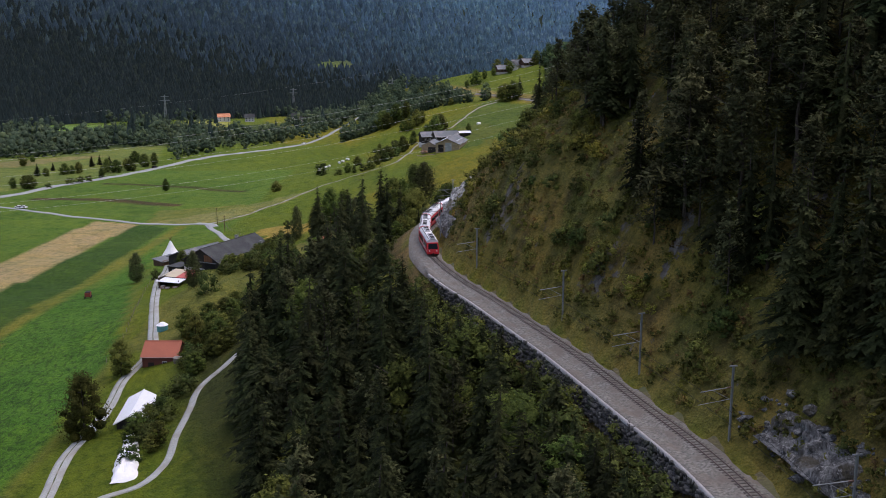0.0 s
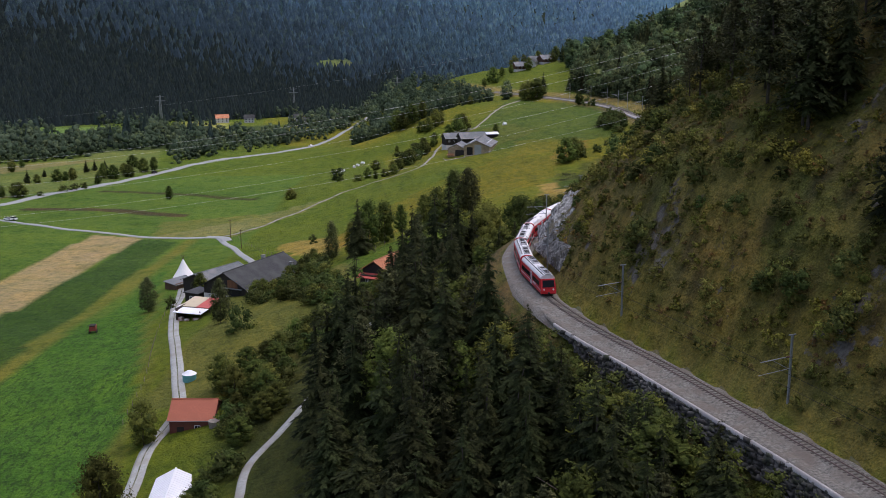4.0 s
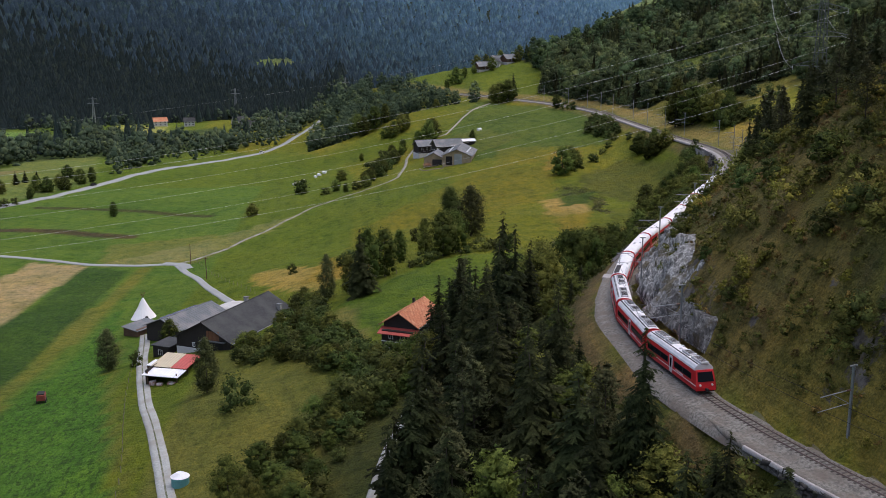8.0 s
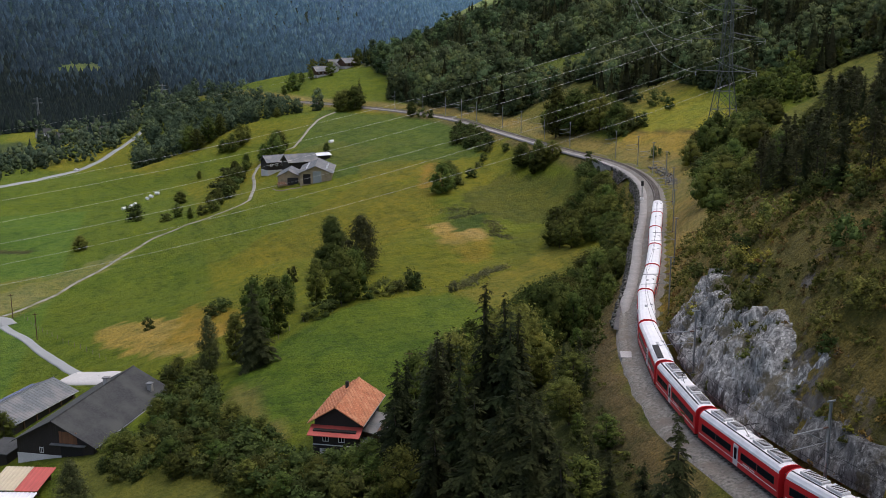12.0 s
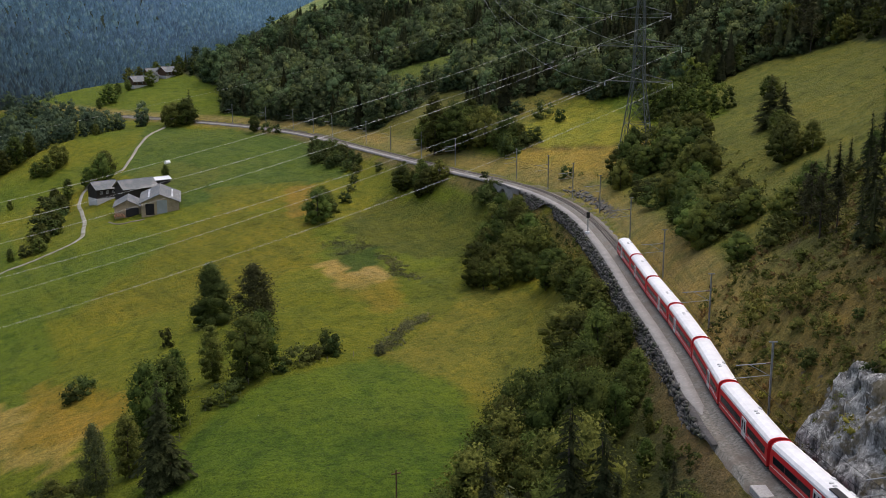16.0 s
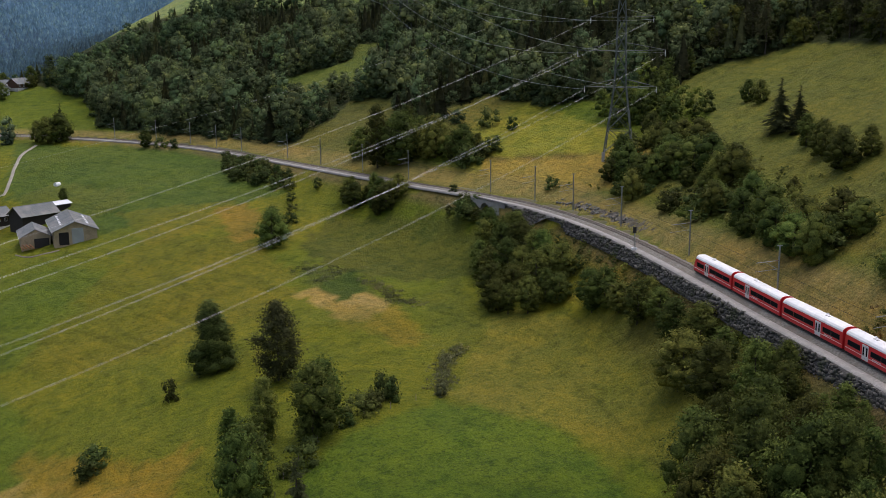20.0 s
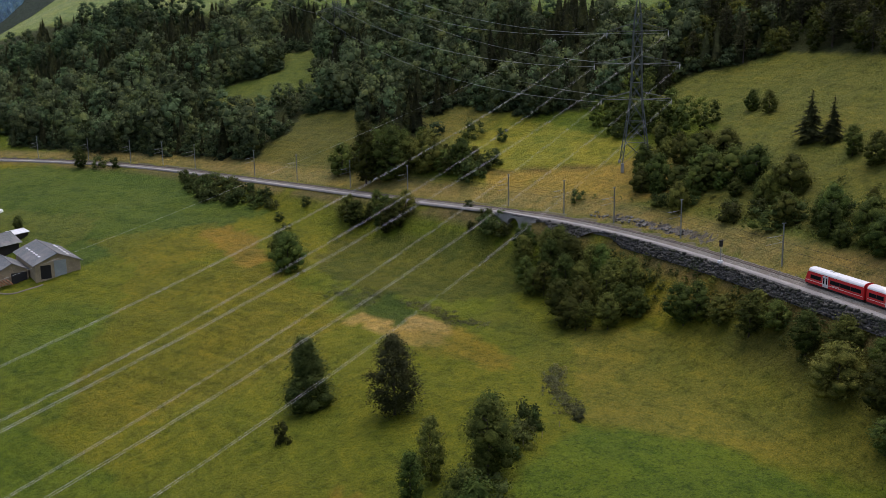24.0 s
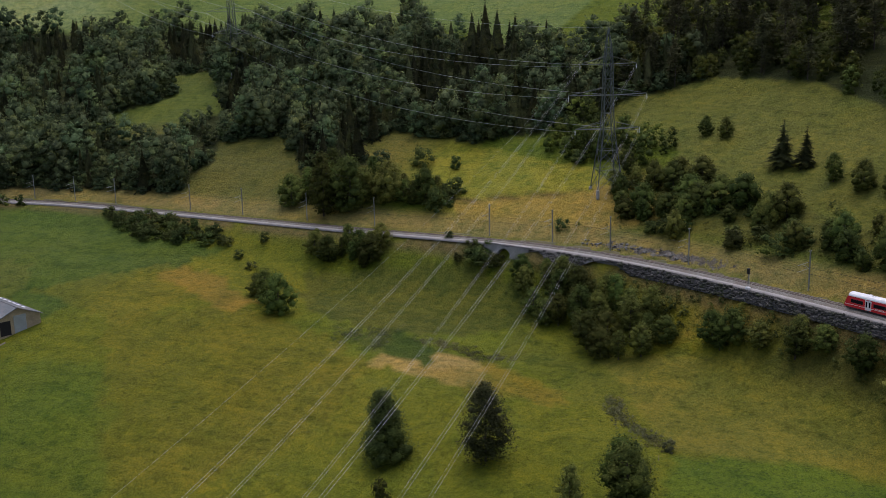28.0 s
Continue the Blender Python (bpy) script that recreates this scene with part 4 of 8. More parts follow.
# small stone arch
arch_at = 675.0
ax, ay, az = on_line(arch_at, -4.8, 0)
arch = thing("stone_arch_bridge", pose(float(ax), float(ay), float(az), 0, 0, heading(arch_at)), "small pale stone arch carrying the railway over a gully", "bridge")
bm = bmesh.new()
N, RAD, LEN, TOP, LOW = 14, 2.3, 7.5, -0.35, -5.6
spring = -3.3
inner = [(-RAD, LOW)] + [(-RAD * math.cos(math.pi * k / N), spring + RAD * math.sin(math.pi * k / N)) for k in range(N + 1)] + [(RAD, LOW)]
outer = [(-LEN, LOW)] + [(-LEN + 2 * LEN * k / N, TOP) for k in range(N + 1)] + [(LEN, LOW)]
for y in (0.0, 2.0):
    a = [bm.verts.new((x, y, z)) for x, z in inner]
    b = [bm.verts.new((x, y, z)) for x, z in outer]
    for k in range(len(a) - 1):
        bm.faces.new((a[k], b[k], b[k + 1], a[k + 1]))
    if y == 0.0:
        a0 = a
for k in range(len(a) - 1):
    bm.faces.new((a0[k], a0[k + 1], a[k + 1], a[k]))
bmesh.ops.recalc_face_normals(bm, faces=bm.faces[:])
part("spandrel_wall", bm, plain("pale_bridge_stone", (0.3, 0.29, 0.27), 0.9, 0, 2.5, 0.35, 0.6, 0.5, 0.05), arch)
bm = bmesh.new()
for k in range(N):
    t0, t1 = math.pi * k / N + 0.02, math.pi * (k + 1) / N - 0.02
    vs = []
    for y in (-0.08, 0.3):
        vs.append([bm.verts.new((-q * math.cos(t), y, spring + q * math.sin(t))) for q, t in ((RAD, t0), (RAD, t1), (RAD + 0.55, t1), (RAD + 0.55, t0))])
    bm.faces.new(vs[0])
    for i in range(4):
        bm.faces.new((vs[0][i], vs[0][(i + 1) % 4], vs[1][(i + 1) % 4], vs[1][i]))
part("arch_ring", bm, CONCRETE, arch, "ring of pale cut stones")
part("parapet", boxes((-LEN - 1, LEN + 1, -0.25, 0.35, -0.4, -0.05), bevel=0.05), CONCRETE, arch)

# catenary masts
bm = boxes((-0.13, 0.13, -0.1, -0.07, -1.2, 9.9), (-0.13, 0.13, 0.07, 0.1, -1.2, 9.9), (-0.025, 0.025, -0.08, 0.08, -1.2, 9.9))
mast = thing("catenary_mast", pose(0, 0, 0), "grey steel overhead line mast beside the railway", "mast", "catenary masts")
part("pole", bm, GALVANISED, mast)
part("footing", boxes((-0.45, 0.45, -0.45, 0.45, -1.8, -0.75), bevel=0.06), CONCRETE, mast)
part("upper_arm", rod(rod(bmesh.new(), (0, 0.1, 7.2), (0, 4.2, 6.9), 0.06), (0, 0.1, 5.6), (0, 2.6, 7.0), 0.04), GALVANISED, mast)
part("lower_arm", rod(bmesh.new(), (0, 0.1, 5.7), (0, 4.4, 5.3), 0.04), GALVANISED, mast)
part("insulator", rod(bmesh.new(), (0, 0.15, 7.19), (0, 0.7, 7.15), 0.1, 0.1, 8), plain("brown_insulator", (0.12, 0.06, 0.04), 0.3), mast)
part("cross_head", boxes((-0.06, 0.06, -0.5, 0.5, 9.75, 9.9)), GALVANISED, mast)
for k, s in enumerate((225, 251, 277, 301, 328, 367, 404, 438, 470, 505, 541, 579.5, 617, 644, 664.5, 687, 731, 760, 790, 816, 856, 878, 899, 925, 955)):
    x, y, z = (float(v) for v in on_line(s, 3.7, 0))
    m = pose(x, y, z, 0, 0, heading(s))
    if k == 0:
        mast.matrix_world = m
    else:
        copy_thing(mast, m)
wires = along("overhead_wire", ((-0.02, 5.3), (0.02, 5.3), (0.0, 5.34)), 225, 955, 3.0, DARK)
line = tagged(new("overhead_line", wires), "thin dark contact wire above the track", "wire", "", "structure")
part("messenger_wire", along("messenger_wire", ((-0.02, 6.85), (0.02, 6.85), (0.0, 6.89)), 225, 955, 3.0, DARK), DARK, line)

# signal beside the track
x, y, z = (float(v) for v in on_line(591, -4.0, 0))
signal = thing("railway_signal", pose(x, y, z, 0, 0, heading(591)), "white railway signal post with a black lamp head", "signal")
part("base", boxes((-0.5, 0.5, -0.5, 0.5, -1.6, 0.1), bevel=0.1), STRIPE, signal)
part("post", rod(bmesh.new(), (0, 0, 0), (0, 0, 3.4), 0.09, 0.09, 8), GALVANISED, signal)
part("lamp_head", boxes((-0.3, 0.3, -0.35, 0.35, 3.3, 4.7), bevel=0.06), DARK, signal)
part("ladder", boxes((-0.28, -0.24, -0.22, -0.18, 0.1, 3.3), (-0.28, -0.24, 0.18, 0.22, 0.1, 3.3), *[(-0.28, -0.24, -0.2, 0.2, 0.3 * k, 0.3 * k + 0.04) for k in range(1, 11)]), GALVANISED, signal)
x, y, z = (float(v) for v in on_line(452, -3.1, 0))
slab = thing("concrete_slab", pose(x, y, z - 0.93, 0, 0, heading(452)), "pale square concrete cover beside the track", "slab")
part("cover", boxes((-1.4, 1.4, -0.85, 0.85, -0.3, 0.45), bevel=0.06), CONCRETE, slab)

# ---- the train ----
SIDE = ((-1.3, 0.42), (-1.33, 0.95), (-1.33, 2.35), (-1.24, 2.86), (1.24, 2.86), (1.33, 2.35), (1.33, 0.95), (1.3, 0.42))
ROOF = ((-1.26, 2.84), (-1.22, 3.1), (-0.98, 3.4), (-0.55, 3.58), (0.0, 3.64), (0.55, 3.58), (0.98, 3.4), (1.22, 3.1), (1.26, 2.84))


def both_sides(x0, x1, z0, z1, out=0.02, y=1.33):
    return [(x0, x1, -y - out, -y + 0.05, z0, z1), (x0, x1, y - 0.05, y + out, z0, z1)]


def carriage(s_head, length, door, powered=False, nose=0, glazed=False, label=""):
    """One car with its head end at s_head on the line. door: place of the door along the car; nose: 1 cab at the head, -1 at the tail."""
    a = np.array([float(v) for v in on_line(s_head - 0.35)])
    b = np.array([float(v) for v in on_line(s_head - length + 0.35)])
    mid, d = (a + b) / 2, a - b
    L = float(np.linalg.norm(d))
    yaw, tilt = math.degrees(math.atan2(d[1], d[0])), -math.degrees(math.asin(d[2] / L))
    car = thing("train_car", pose(*mid, 0, tilt, yaw), label, "train car", "cars of the red train")
    h = L / 2
    bm = prism(bmesh.new(), SIDE, -h, h)
    if nose:
        for v in bm.verts:
            if v.co.x * nose > h - 0.01 and v.co.z > 1.2:
                v.co.x -= nose * (v.co.z - 1.2) * 0.45
                v.co.y *= 0.93
    body = part("body", bm, RED, car)
    part("skirt", boxes((-h + 0.3, h - 0.3, -1.26, 1.26, 0.2, 0.45)), DARK, car)
    bm = prism(bmesh.new(), ROOF, -h + (0.1 if nose != -1 else 0.9), h - (0.1 if nose != 1 else 0.9))
    roof = part("roof", bm, ROOF_WHITE, car, "clean white roof")
    for b0 in both_sides(-h + 0.2, h - 0.2, 0.98, 1.07, 0.012):
        part("stripe", boxes(b0), STRIPE, body)
    dx = h - door * L
    wide = 0.45 if powered else 0.8
    leafs = ((-0.45, 0.45),) if powered else ((-0.8, -0.03), (0.03, 0.8))
    for p0, p1 in leafs:
        for leaf, glass in zip(both_sides(dx + p0, dx + p1, 0.5, 2.7, 0.03), both_sides(dx + p0 + 0.2, dx + p1 - 0.2, 1.15, 2.4, 0.045)):
            door_leaf = part("door", boxes(leaf, bevel=0.02), DOOR_GREY, car, "pale grey sliding door")
            part("door_glass", boxes(glass, bevel=0.01), PANE, door_leaf)
    for x0, x1 in ((dx + wide + 0.5, h - (1.6 if nose == 1 else 0.7)), (-h + (1.6 if nose == -1 else 0.7), dx - wide - 0.5)):
        n = max(1, round((x1 - x0) / 2.6))
        for k in range(n):
            p, q = x0 + (x1 - x0) * k / n, x0 + (x1 - x0) * (k + 1) / n
            if q - p > 0.5:
                for edge, pane in zip(both_sides(p + 0.02, q - 0.02, 1.46, 2.28, 0.012), both_sides(p + 0.1, q - 0.1, 1.54, 2.22, 0.02)):
                    window = part("window", boxes(edge, bevel=0.01), DARK, car)
                    part("pane", boxes(pane), PANE, window)
    part("marking", boxes(*[r for k in range(7) for r in both_sides(dx - wide - 3.2 + k * 0.32, dx - wide - 3.2 + k * 0.32 + 0.22, 1.16, 1.3, 0.012)]), STRIPE, body, "row of plain white bars")
    for bx in (-h + 2.6, h - 2.6):
        bogie = part("bogie", boxes((bx - 1.4, bx + 1.4, -0.95, -0.75, 0.3, 0.62), (bx - 1.4, bx + 1.4, 0.75, 0.95, 0.3, 0.62), (bx - 0.3, bx + 0.3, -0.9, 0.9, 0.3, 0.6), bevel=0.03), DARK, car)
        for wx in (bx - 0.95, bx + 0.95):
            bm = bmesh.new()
            for wy in (-0.62, 0.5):
                rod(bm, (wx, wy, 0.37), (wx, wy + 0.12, 0.37), 0.37, 0.37, 14)
            rod(bm, (wx, -0.6, 0.37), (wx, 0.6, 0.37), 0.07)
            part("wheelset", bm, STEEL, bogie)
    if nose != 1:
        part("gangway_front", boxes((h - 0.05, h + 0.38, -1.05, 1.05, 0.6, 3.2), bevel=0.1), plain_gangway, car, "dark red gangway bellows")
    ends = [h - 0.12, -h]
    for i, e in enumerate(ends):
        if not (nose == 1 and i == 0) and not (nose == -1 and i == 1):
            part("end_rim", prism(bmesh.new(), [(y * 1.02, z + 0.03) for y, z in ROOF], e, e + 0.12), RED, roof)
    if nose:
        e = nose * h
        bm = bmesh.new()
        y0, z0, z1 = 1.05, 1.55, 2.65
        vs = [bm.verts.new((e - nose * ((z - 1.2) * 0.45 - 0.03), y, z)) for y, z in ((-y0, z0), (y0, z0), (y0 * 0.93, z1), (-y0 * 0.93, z1))]
        back = [bm.verts.new(v.co - Vector((nose * 0.1, 0, 0))) for v in vs]
        bm.faces.new(vs)
        for i in range(4):
            bm.faces.new((vs[i], vs[(i + 1) % 4], back[(i + 1) % 4], back[i]))
        part("windscreen", bm, PANE, car)
        for y in (-0.8, 0.8):
            part("headlight", rod(bmesh.new(), (e - nose * 0.1, y, 1.15), (e + nose * 0.06, y, 1.15), 0.14, 0.14, 10), STRIPE, car)
        part("coupler", boxes((min(e, e + nose * 0.5), max(e, e + nose * 0.5), -0.15, 0.15, 0.5, 0.75)), DARK, car)
    for k, vx in enumerate((dx - 0.2, dx - 0.9)):
        part("roof_vent", rod(bmesh.new(), (vx, 0.1, 3.55), (vx, 0.1, 3.7), 0.24, 0.22, 10), EQUIPMENT, roof)
    part("roof_box", boxes((dx + 0.6, dx + 1.2, -0.9, -0.5, 3.35, 3.62), bevel=0.03), EQUIPMENT, roof)
    if glazed:
        for k in range(4):
            part("roof_glass", boxes((-h + 1.0 + k * 1.25, -h + 2.05 + k * 1.25, -1.12, -0.55, 3.3, 3.5), bevel=0.05), DOOR_GREY, roof)
        part("roof_rail", boxes((-h + 0.8, -h + 6.2, 0.1, 0.9, 3.55, 3.68)), DARK, roof)
    if powered:
        for k, (x0, x1) in enumerate(((-h + 0.8, -h + 3.6), (-h + 4.1, -h + 6.2), (h - 6.4, h - 4.4), (h - 3.9, h - 1.0))):
            unit = part("roof_unit", boxes((x0, x1, -0.62, 0.5, 3.5, 3.88), bevel=0.06), EQUIPMENT, roof)
            part("grille", boxes(*[(x0 + 0.2 + g * 0.3, x0 + 0.34 + g * 0.3, -0.5, 0.38, 3.86, 3.91) for g in range(int((x1 - x0 - 0.4) / 0.3))]), DARK, unit)
        part("busbar", rod(rod(bmesh.new(), (-h + 0.5, 1.0, 3.75), (h - 0.5, 1.0, 3.75), 0.05), (-h + 0.5, 0.85, 3.7), (h - 0.5, 0.85, 3.7), 0.04), DARK, roof)
        if not nose:
            bm = bmesh.new()
            for y in (-0.5, 0.5):
                rod(bm, (-1.0, y, 3.95), (0.4, y * 0.8, 4.5), 0.035)
                rod(bm, (0.4, y * 0.8, 4.5), (-0.7, y * 0.7, 5.1), 0.03)
            rod(bm, (-0.7, -0.75, 5.12), (-0.7, 0.75, 5.12), 0.04)
            part("pantograph", bm, DARK, roof, "dark folded pantograph")
    return car


plain_gangway = plain("dark_red_gangway", (0.14, 0.01, 0.012), 0.7, 0, 6, 0.2)
HEAD = 566.0
at = HEAD
for k, (length, door, powered, nose, glazed) in enumerate(((17.6, 0.36, False, 1, False), (18.6, 0.33, False, 0, False), (18.6, 0.62, False, 0, False), (18.6, 0.3, False, 0, False), (18.6, 0.66, False, 0, False), (18.6, 0.55, False, 0, False),
                                                           (18.6, 0.58, False, 0, True), (16.4, 0.38, True, 1, False), (16.4, 0.5, True, 0, False), (16.4, 0.52, True, -1, False))):
    carriage(at, length, door, powered, nose if k in (0, 9) else 0, glazed,
             "red motor car with grey roof equipment and dark windows" if powered else ("red leading car with white roof and slanted cab" if k == 0 else "red carriage with white roof and a pale double door"))
    at -= length

# ---- power line ----
def lattice(bm, levels, size):
    """Four legs and their braces through (height, half width) levels."""
    for (z0, w0), (z1, w1) in zip(levels[:-1], levels[1:]):
        c0 = [(w0, w0, z0), (-w0, w0, z0), (-w0, -w0, z0), (w0, -w0, z0)]
        c1 = [(w1, w1, z1), (-w1, w1, z1), (-w1, -w1, z1), (w1, -w1, z1)]
        for i in range(4):
            j = (i + 1) % 4
            rod(bm, c0[i], c1[i], size, size, 4)
            rod(bm, c0[i], c1[j], size * 0.55, size * 0.55, 3)
            rod(bm, c0[j], c1[i], size * 0.55, size * 0.55, 3)
            rod(bm, c1[i], c1[j], size * 0.6, size * 0.6, 3)
    return bm


ARMS = ((19.0, 10.4), (29.5, 12.6), (39.0, 9.0))
PYLON_LEVELS = ((0, 4.1), (6.5, 3.3), (12.5, 2.55), (19, 1.75), (24, 1.55), (29.5, 1.4), (34.5, 1.3), (39, 1.2), (44, 0.85), (50, 0.06))


def pylon(x, y, turn, label):
    z = float(ground_z(x, y))
    p = thing("power_pylon", pose(x, y, z, 0, 0, turn), label, "pylon", "power pylons")
    part("tower", lattice(bmesh.new(), PYLON_LEVELS, 0.16), PYLON_STEEL, p)
    for h, r in ARMS:
        w = np.interp(h, (0, 19, 39), (4, 1.75, 1.2))
        bm = bmesh.new()
        for sgn in (-1, 1):
            tip = (0, sgn * r, h + 0.2)
            for dx in (-w, w):
                rod(bm, (dx, sgn * w, h), tip, 0.1, 0.08, 4)
                rod(bm, (dx * 0.9, sgn * w, h + 2.3), tip, 0.08, 0.06, 4)
            for k in range(1, 5):
                f = k / 5
                yy = sgn * (w + (r - w) * f)
                rod(bm, (-w * (1 - f), yy, h), (w * (1 - f), yy, h), 0.05, 0.05, 3)
                rod(bm, (w * (1 - f), yy, h), (w * (1 - f) * 0.9, yy, h + 2.3 * (1 - f)), 0.045, 0.045, 3)
        part("cross_arm", bm, PYLON_STEEL, p)
        for sgn in (-1, 1):
            bm = bmesh.new()
            for k in range(6):
                rod(bm, (0.0, sgn * r, h - 0.25 - k * 0.22), (0, sgn * r, h - 0.38 - k * 0.22), 0.14, 0.14, 8)
            rod(bm, (0, sgn * r, h + 0.2), (0, sgn * r, h - 1.7), 0.05, 0.05, 4)
            part("insulator", bm, WIRE, p, "pale insulator string")
    for sx in (-1, 1):
        for sy in (-1, 1):
            part("footing", boxes((sx * 4.1 - 0.45, sx * 4.1 + 0.45, sy * 4.1 - 0.45, sy * 4.1 + 0.45, -2.5, 0.35), bevel=0.1), CONCRETE, p)
    return p


def ends(x, y, turn):
    z, a = float(ground_z(x, y)), radians(turn)
    return [(Vector((x - math.sin(a) * sgn * r, y + math.cos(a) * sgn * r, z + h - 0.6))) for h, r in ARMS for sgn in (-1, 1)] + [Vector((x, y, z + 50))]


def wire_span(a, b, sag, radius, name="power_line_wire"):
    bm = bmesh.new()
    n = 28
    pts = [a.lerp(b, k / n) - Vector((0, 0, 4 * sag * (k / n) * (1 - k / n))) for k in range(n + 1)]
    for p, q in zip(pts[:-1], pts[1:]):
        rod(bm, p, q, radius, radius, 3)
    return bm


TOWERS = ((-320, 385, 11.5), (121.5, 472.5, 40), (206, 706, 68), (292, 930, 69))
pylon(121.5, 472.5, 40, "tall grey lattice pylon on the meadow terrace")
pylon(206, 706, 68, "tall grey lattice pylon among the hill woods")
pylon(292, 930, 69, "distant grey lattice pylon on the hill")
pylon(-320, 385, 11.5, "tall grey lattice pylon on the valley floor")
power = tagged(new("power_line"), "pairs of pale power line conductors between the pylons", "wire", "", "structure")
for (t0, t1), sag in zip(zip(TOWERS[:-1], TOWERS[1:]), (18.0, 9.0, 9.0)):
    for k, (a, b) in enumerate(zip(ends(*t0), ends(*t1))):
        for off in ((-0.3, 0.3) if k < 6 else (0.0,)):
            o = Vector((0, off, 0))
            part("conductor", wire_span(a + o, b + o, sag if k < 6 else sag * 0.8, (0.0125 if k < 6 else 0.008) if t0[0] < 0 else 0.026), WIRE, power)

# ---- bare rock beside the line ----
def rock_material(name, shade):
    m, n, l, b = shader(name)
    c = n.new("ShaderNodeTexCoord").outputs["Object"]
    tilt = n.new("ShaderNodeMapping")
    tilt.inputs["Rotation"].default_value, tilt.inputs["Scale"].default_value = (0.7, 0.25, 0.5), (1.0, 1.0, 0.28)
    l.new(c, tilt.inputs["Vector"])
    band, fine, stain = noise_node(n, l, 0.8, 9, 0.72, tilt.outputs[0]), noise_node(n, l, 1.8, 8, 0.75, c), noise_node(n, l, 0.2, 6, 0.65, c)
    seam = n.new("ShaderNodeMapping")
    seam.inputs["Rotation"].default_value, seam.inputs["Scale"].default_value = (0.7, 0.25, 0.5), (1.0, 1.0, 0.12)
    l.new(c, seam.inputs["Vector"])
    streak = noise_node(n, l, 2.6, 8, 0.75, seam.outputs[0])
    col = mixed(n, l, between(n, l, band, 0.38, 0.62), (0.075, 0.076, 0.073), (0.4, 0.405, 0.395))
    col = mixed(n, l, between(n, l, streak, 0.53, 0.6, 0, 0.9), col, (0.66, 0.67, 0.655))
    col = mixed(n, l, between(n, l, streak, 0.45, 0.38, 0, 0.8), col, (0.03, 0.029, 0.028))
    col = mixed(n, l, between(n, l, fine, 0.45, 0.36, 0, 0.7), col, (0.035, 0.033, 0.03))
    col = mixed(n, l, between(n, l, stain, 0.54, 0.6, 0, 0.85), col, (0.12, 0.1, 0.052))
    col = mixed(n, l, 1.0, col, (shade, shade, shade * 0.97), "MULTIPLY")
    l.new(col, b.inputs["Base Color"])
    b.inputs["Roughness"].default_value = 0.9
    bumped(n, l, b, fine, 1.0, 0.5)
    return m


# DARK_ROCK is the same rock pattern at half the base colour
ROCK, DARK_ROCK = rock_material("grey_cliff_rock", 1.0), rock_material("dark_cliff_rock", 0.5)


def rock_face(name, y0, y1, u0, u1, seed, label, bulge=1.0, material=None):
    """A jagged sheet of rock standing out of the slope, with ragged edges."""
    ys, us = np.arange(y0, y1, 0.5), np.arange(u0, u1, 0.36)
    UU, YY = np.meshgrid(us, ys)
    XX = rail_x(YY) + UU
    ZZ = land_z(XX, YY)
    out = np.zeros(UU.shape)
    flat = [(float(a), float(b), float(c)) for a, b, c in zip(XX.ravel(), YY.ravel(), ZZ.ravel())]
    out = np.array([abs(noise.noise(Vector((p[0] * 0.22, p[1] * 0.22, p[2] * 0.1 + seed)))) * 2.2 + noise.noise(Vector((p[0] * 0.6, p[1] * 0.6, p[2] * 0.25 + seed))) * 0.9 + abs(noise.noise(Vector((p[0] * 1.3 + p[2] * 0.6, p[1] * 1.2, p[2] * 0.5 + seed)))) * 0.8
                    + noise.cell(Vector((p[0] * 0.5 + p[2] * 0.3, p[1] * 0.45, p[2] * 0.2 + seed))) * 0.7 + abs(noise.noise(Vector((p[0] * 2.2 + p[2] * 1.1, p[1] * 1.9 - p[2] * 0.8, seed + 3.0)))) * 0.9 + noise.cell(Vector((p[0] * 1.1 - p[2] * 0.7, p[1] * 0.9 + p[2] * 0.4, seed))) * 0.35 for p in flat]).reshape(UU.shape)
    ragged = np.array([noise.noise(Vector((p[0] * 0.14, p[1] * 0.14, seed + 9.0))) for p in flat]).reshape(UU.shape)
    fy = np.minimum(YY - y0, y1 - YY) / (y1 - y0) * 2
    fu = np.minimum((UU - u0) * 3 + 1, u1 - UU) / (u1 - u0) * 2
    hold = ramp(0.0, 0.45, np.minimum(fy, fu) + ragged * 0.55)
    lift = (out * bulge + 0.35) * hold - (1 - hold) * 1.2
    V = np.stack([XX - 0.8 * lift, YY, ZZ + 0.55 * lift], -1)
    nx_, ny_ = len(us), len(ys)
    ids = np.arange(nx_ * ny_).reshape(ny_, nx_)
    f = np.stack([ids[:-1, :-1], ids[:-1, 1:], ids[1:, 1:], ids[1:, :-1]], -1).reshape(-1, 4)
    me = raw_mesh(name, V.reshape(-1, 3), f)
    me.materials.append(material or ROCK)
    return tagged(new(name, me), label, "rock", "", "structure")


rock_face("rock_face_bend", 246, 295, 4.0, 12.0, 1, "tall grey streaked cliff beside the railway bend", 0.85)
rock_face("rock_face_foot", 230, 256, 4.4, 7.4, 2, "dark broken rock at the foot of the slope", 0.7, DARK_ROCK)
rock_face("rock_face_lower", 94, 117, 5.5, 9.5, 3, "dark jagged rocks above the railway", 0.75, DARK_ROCK)


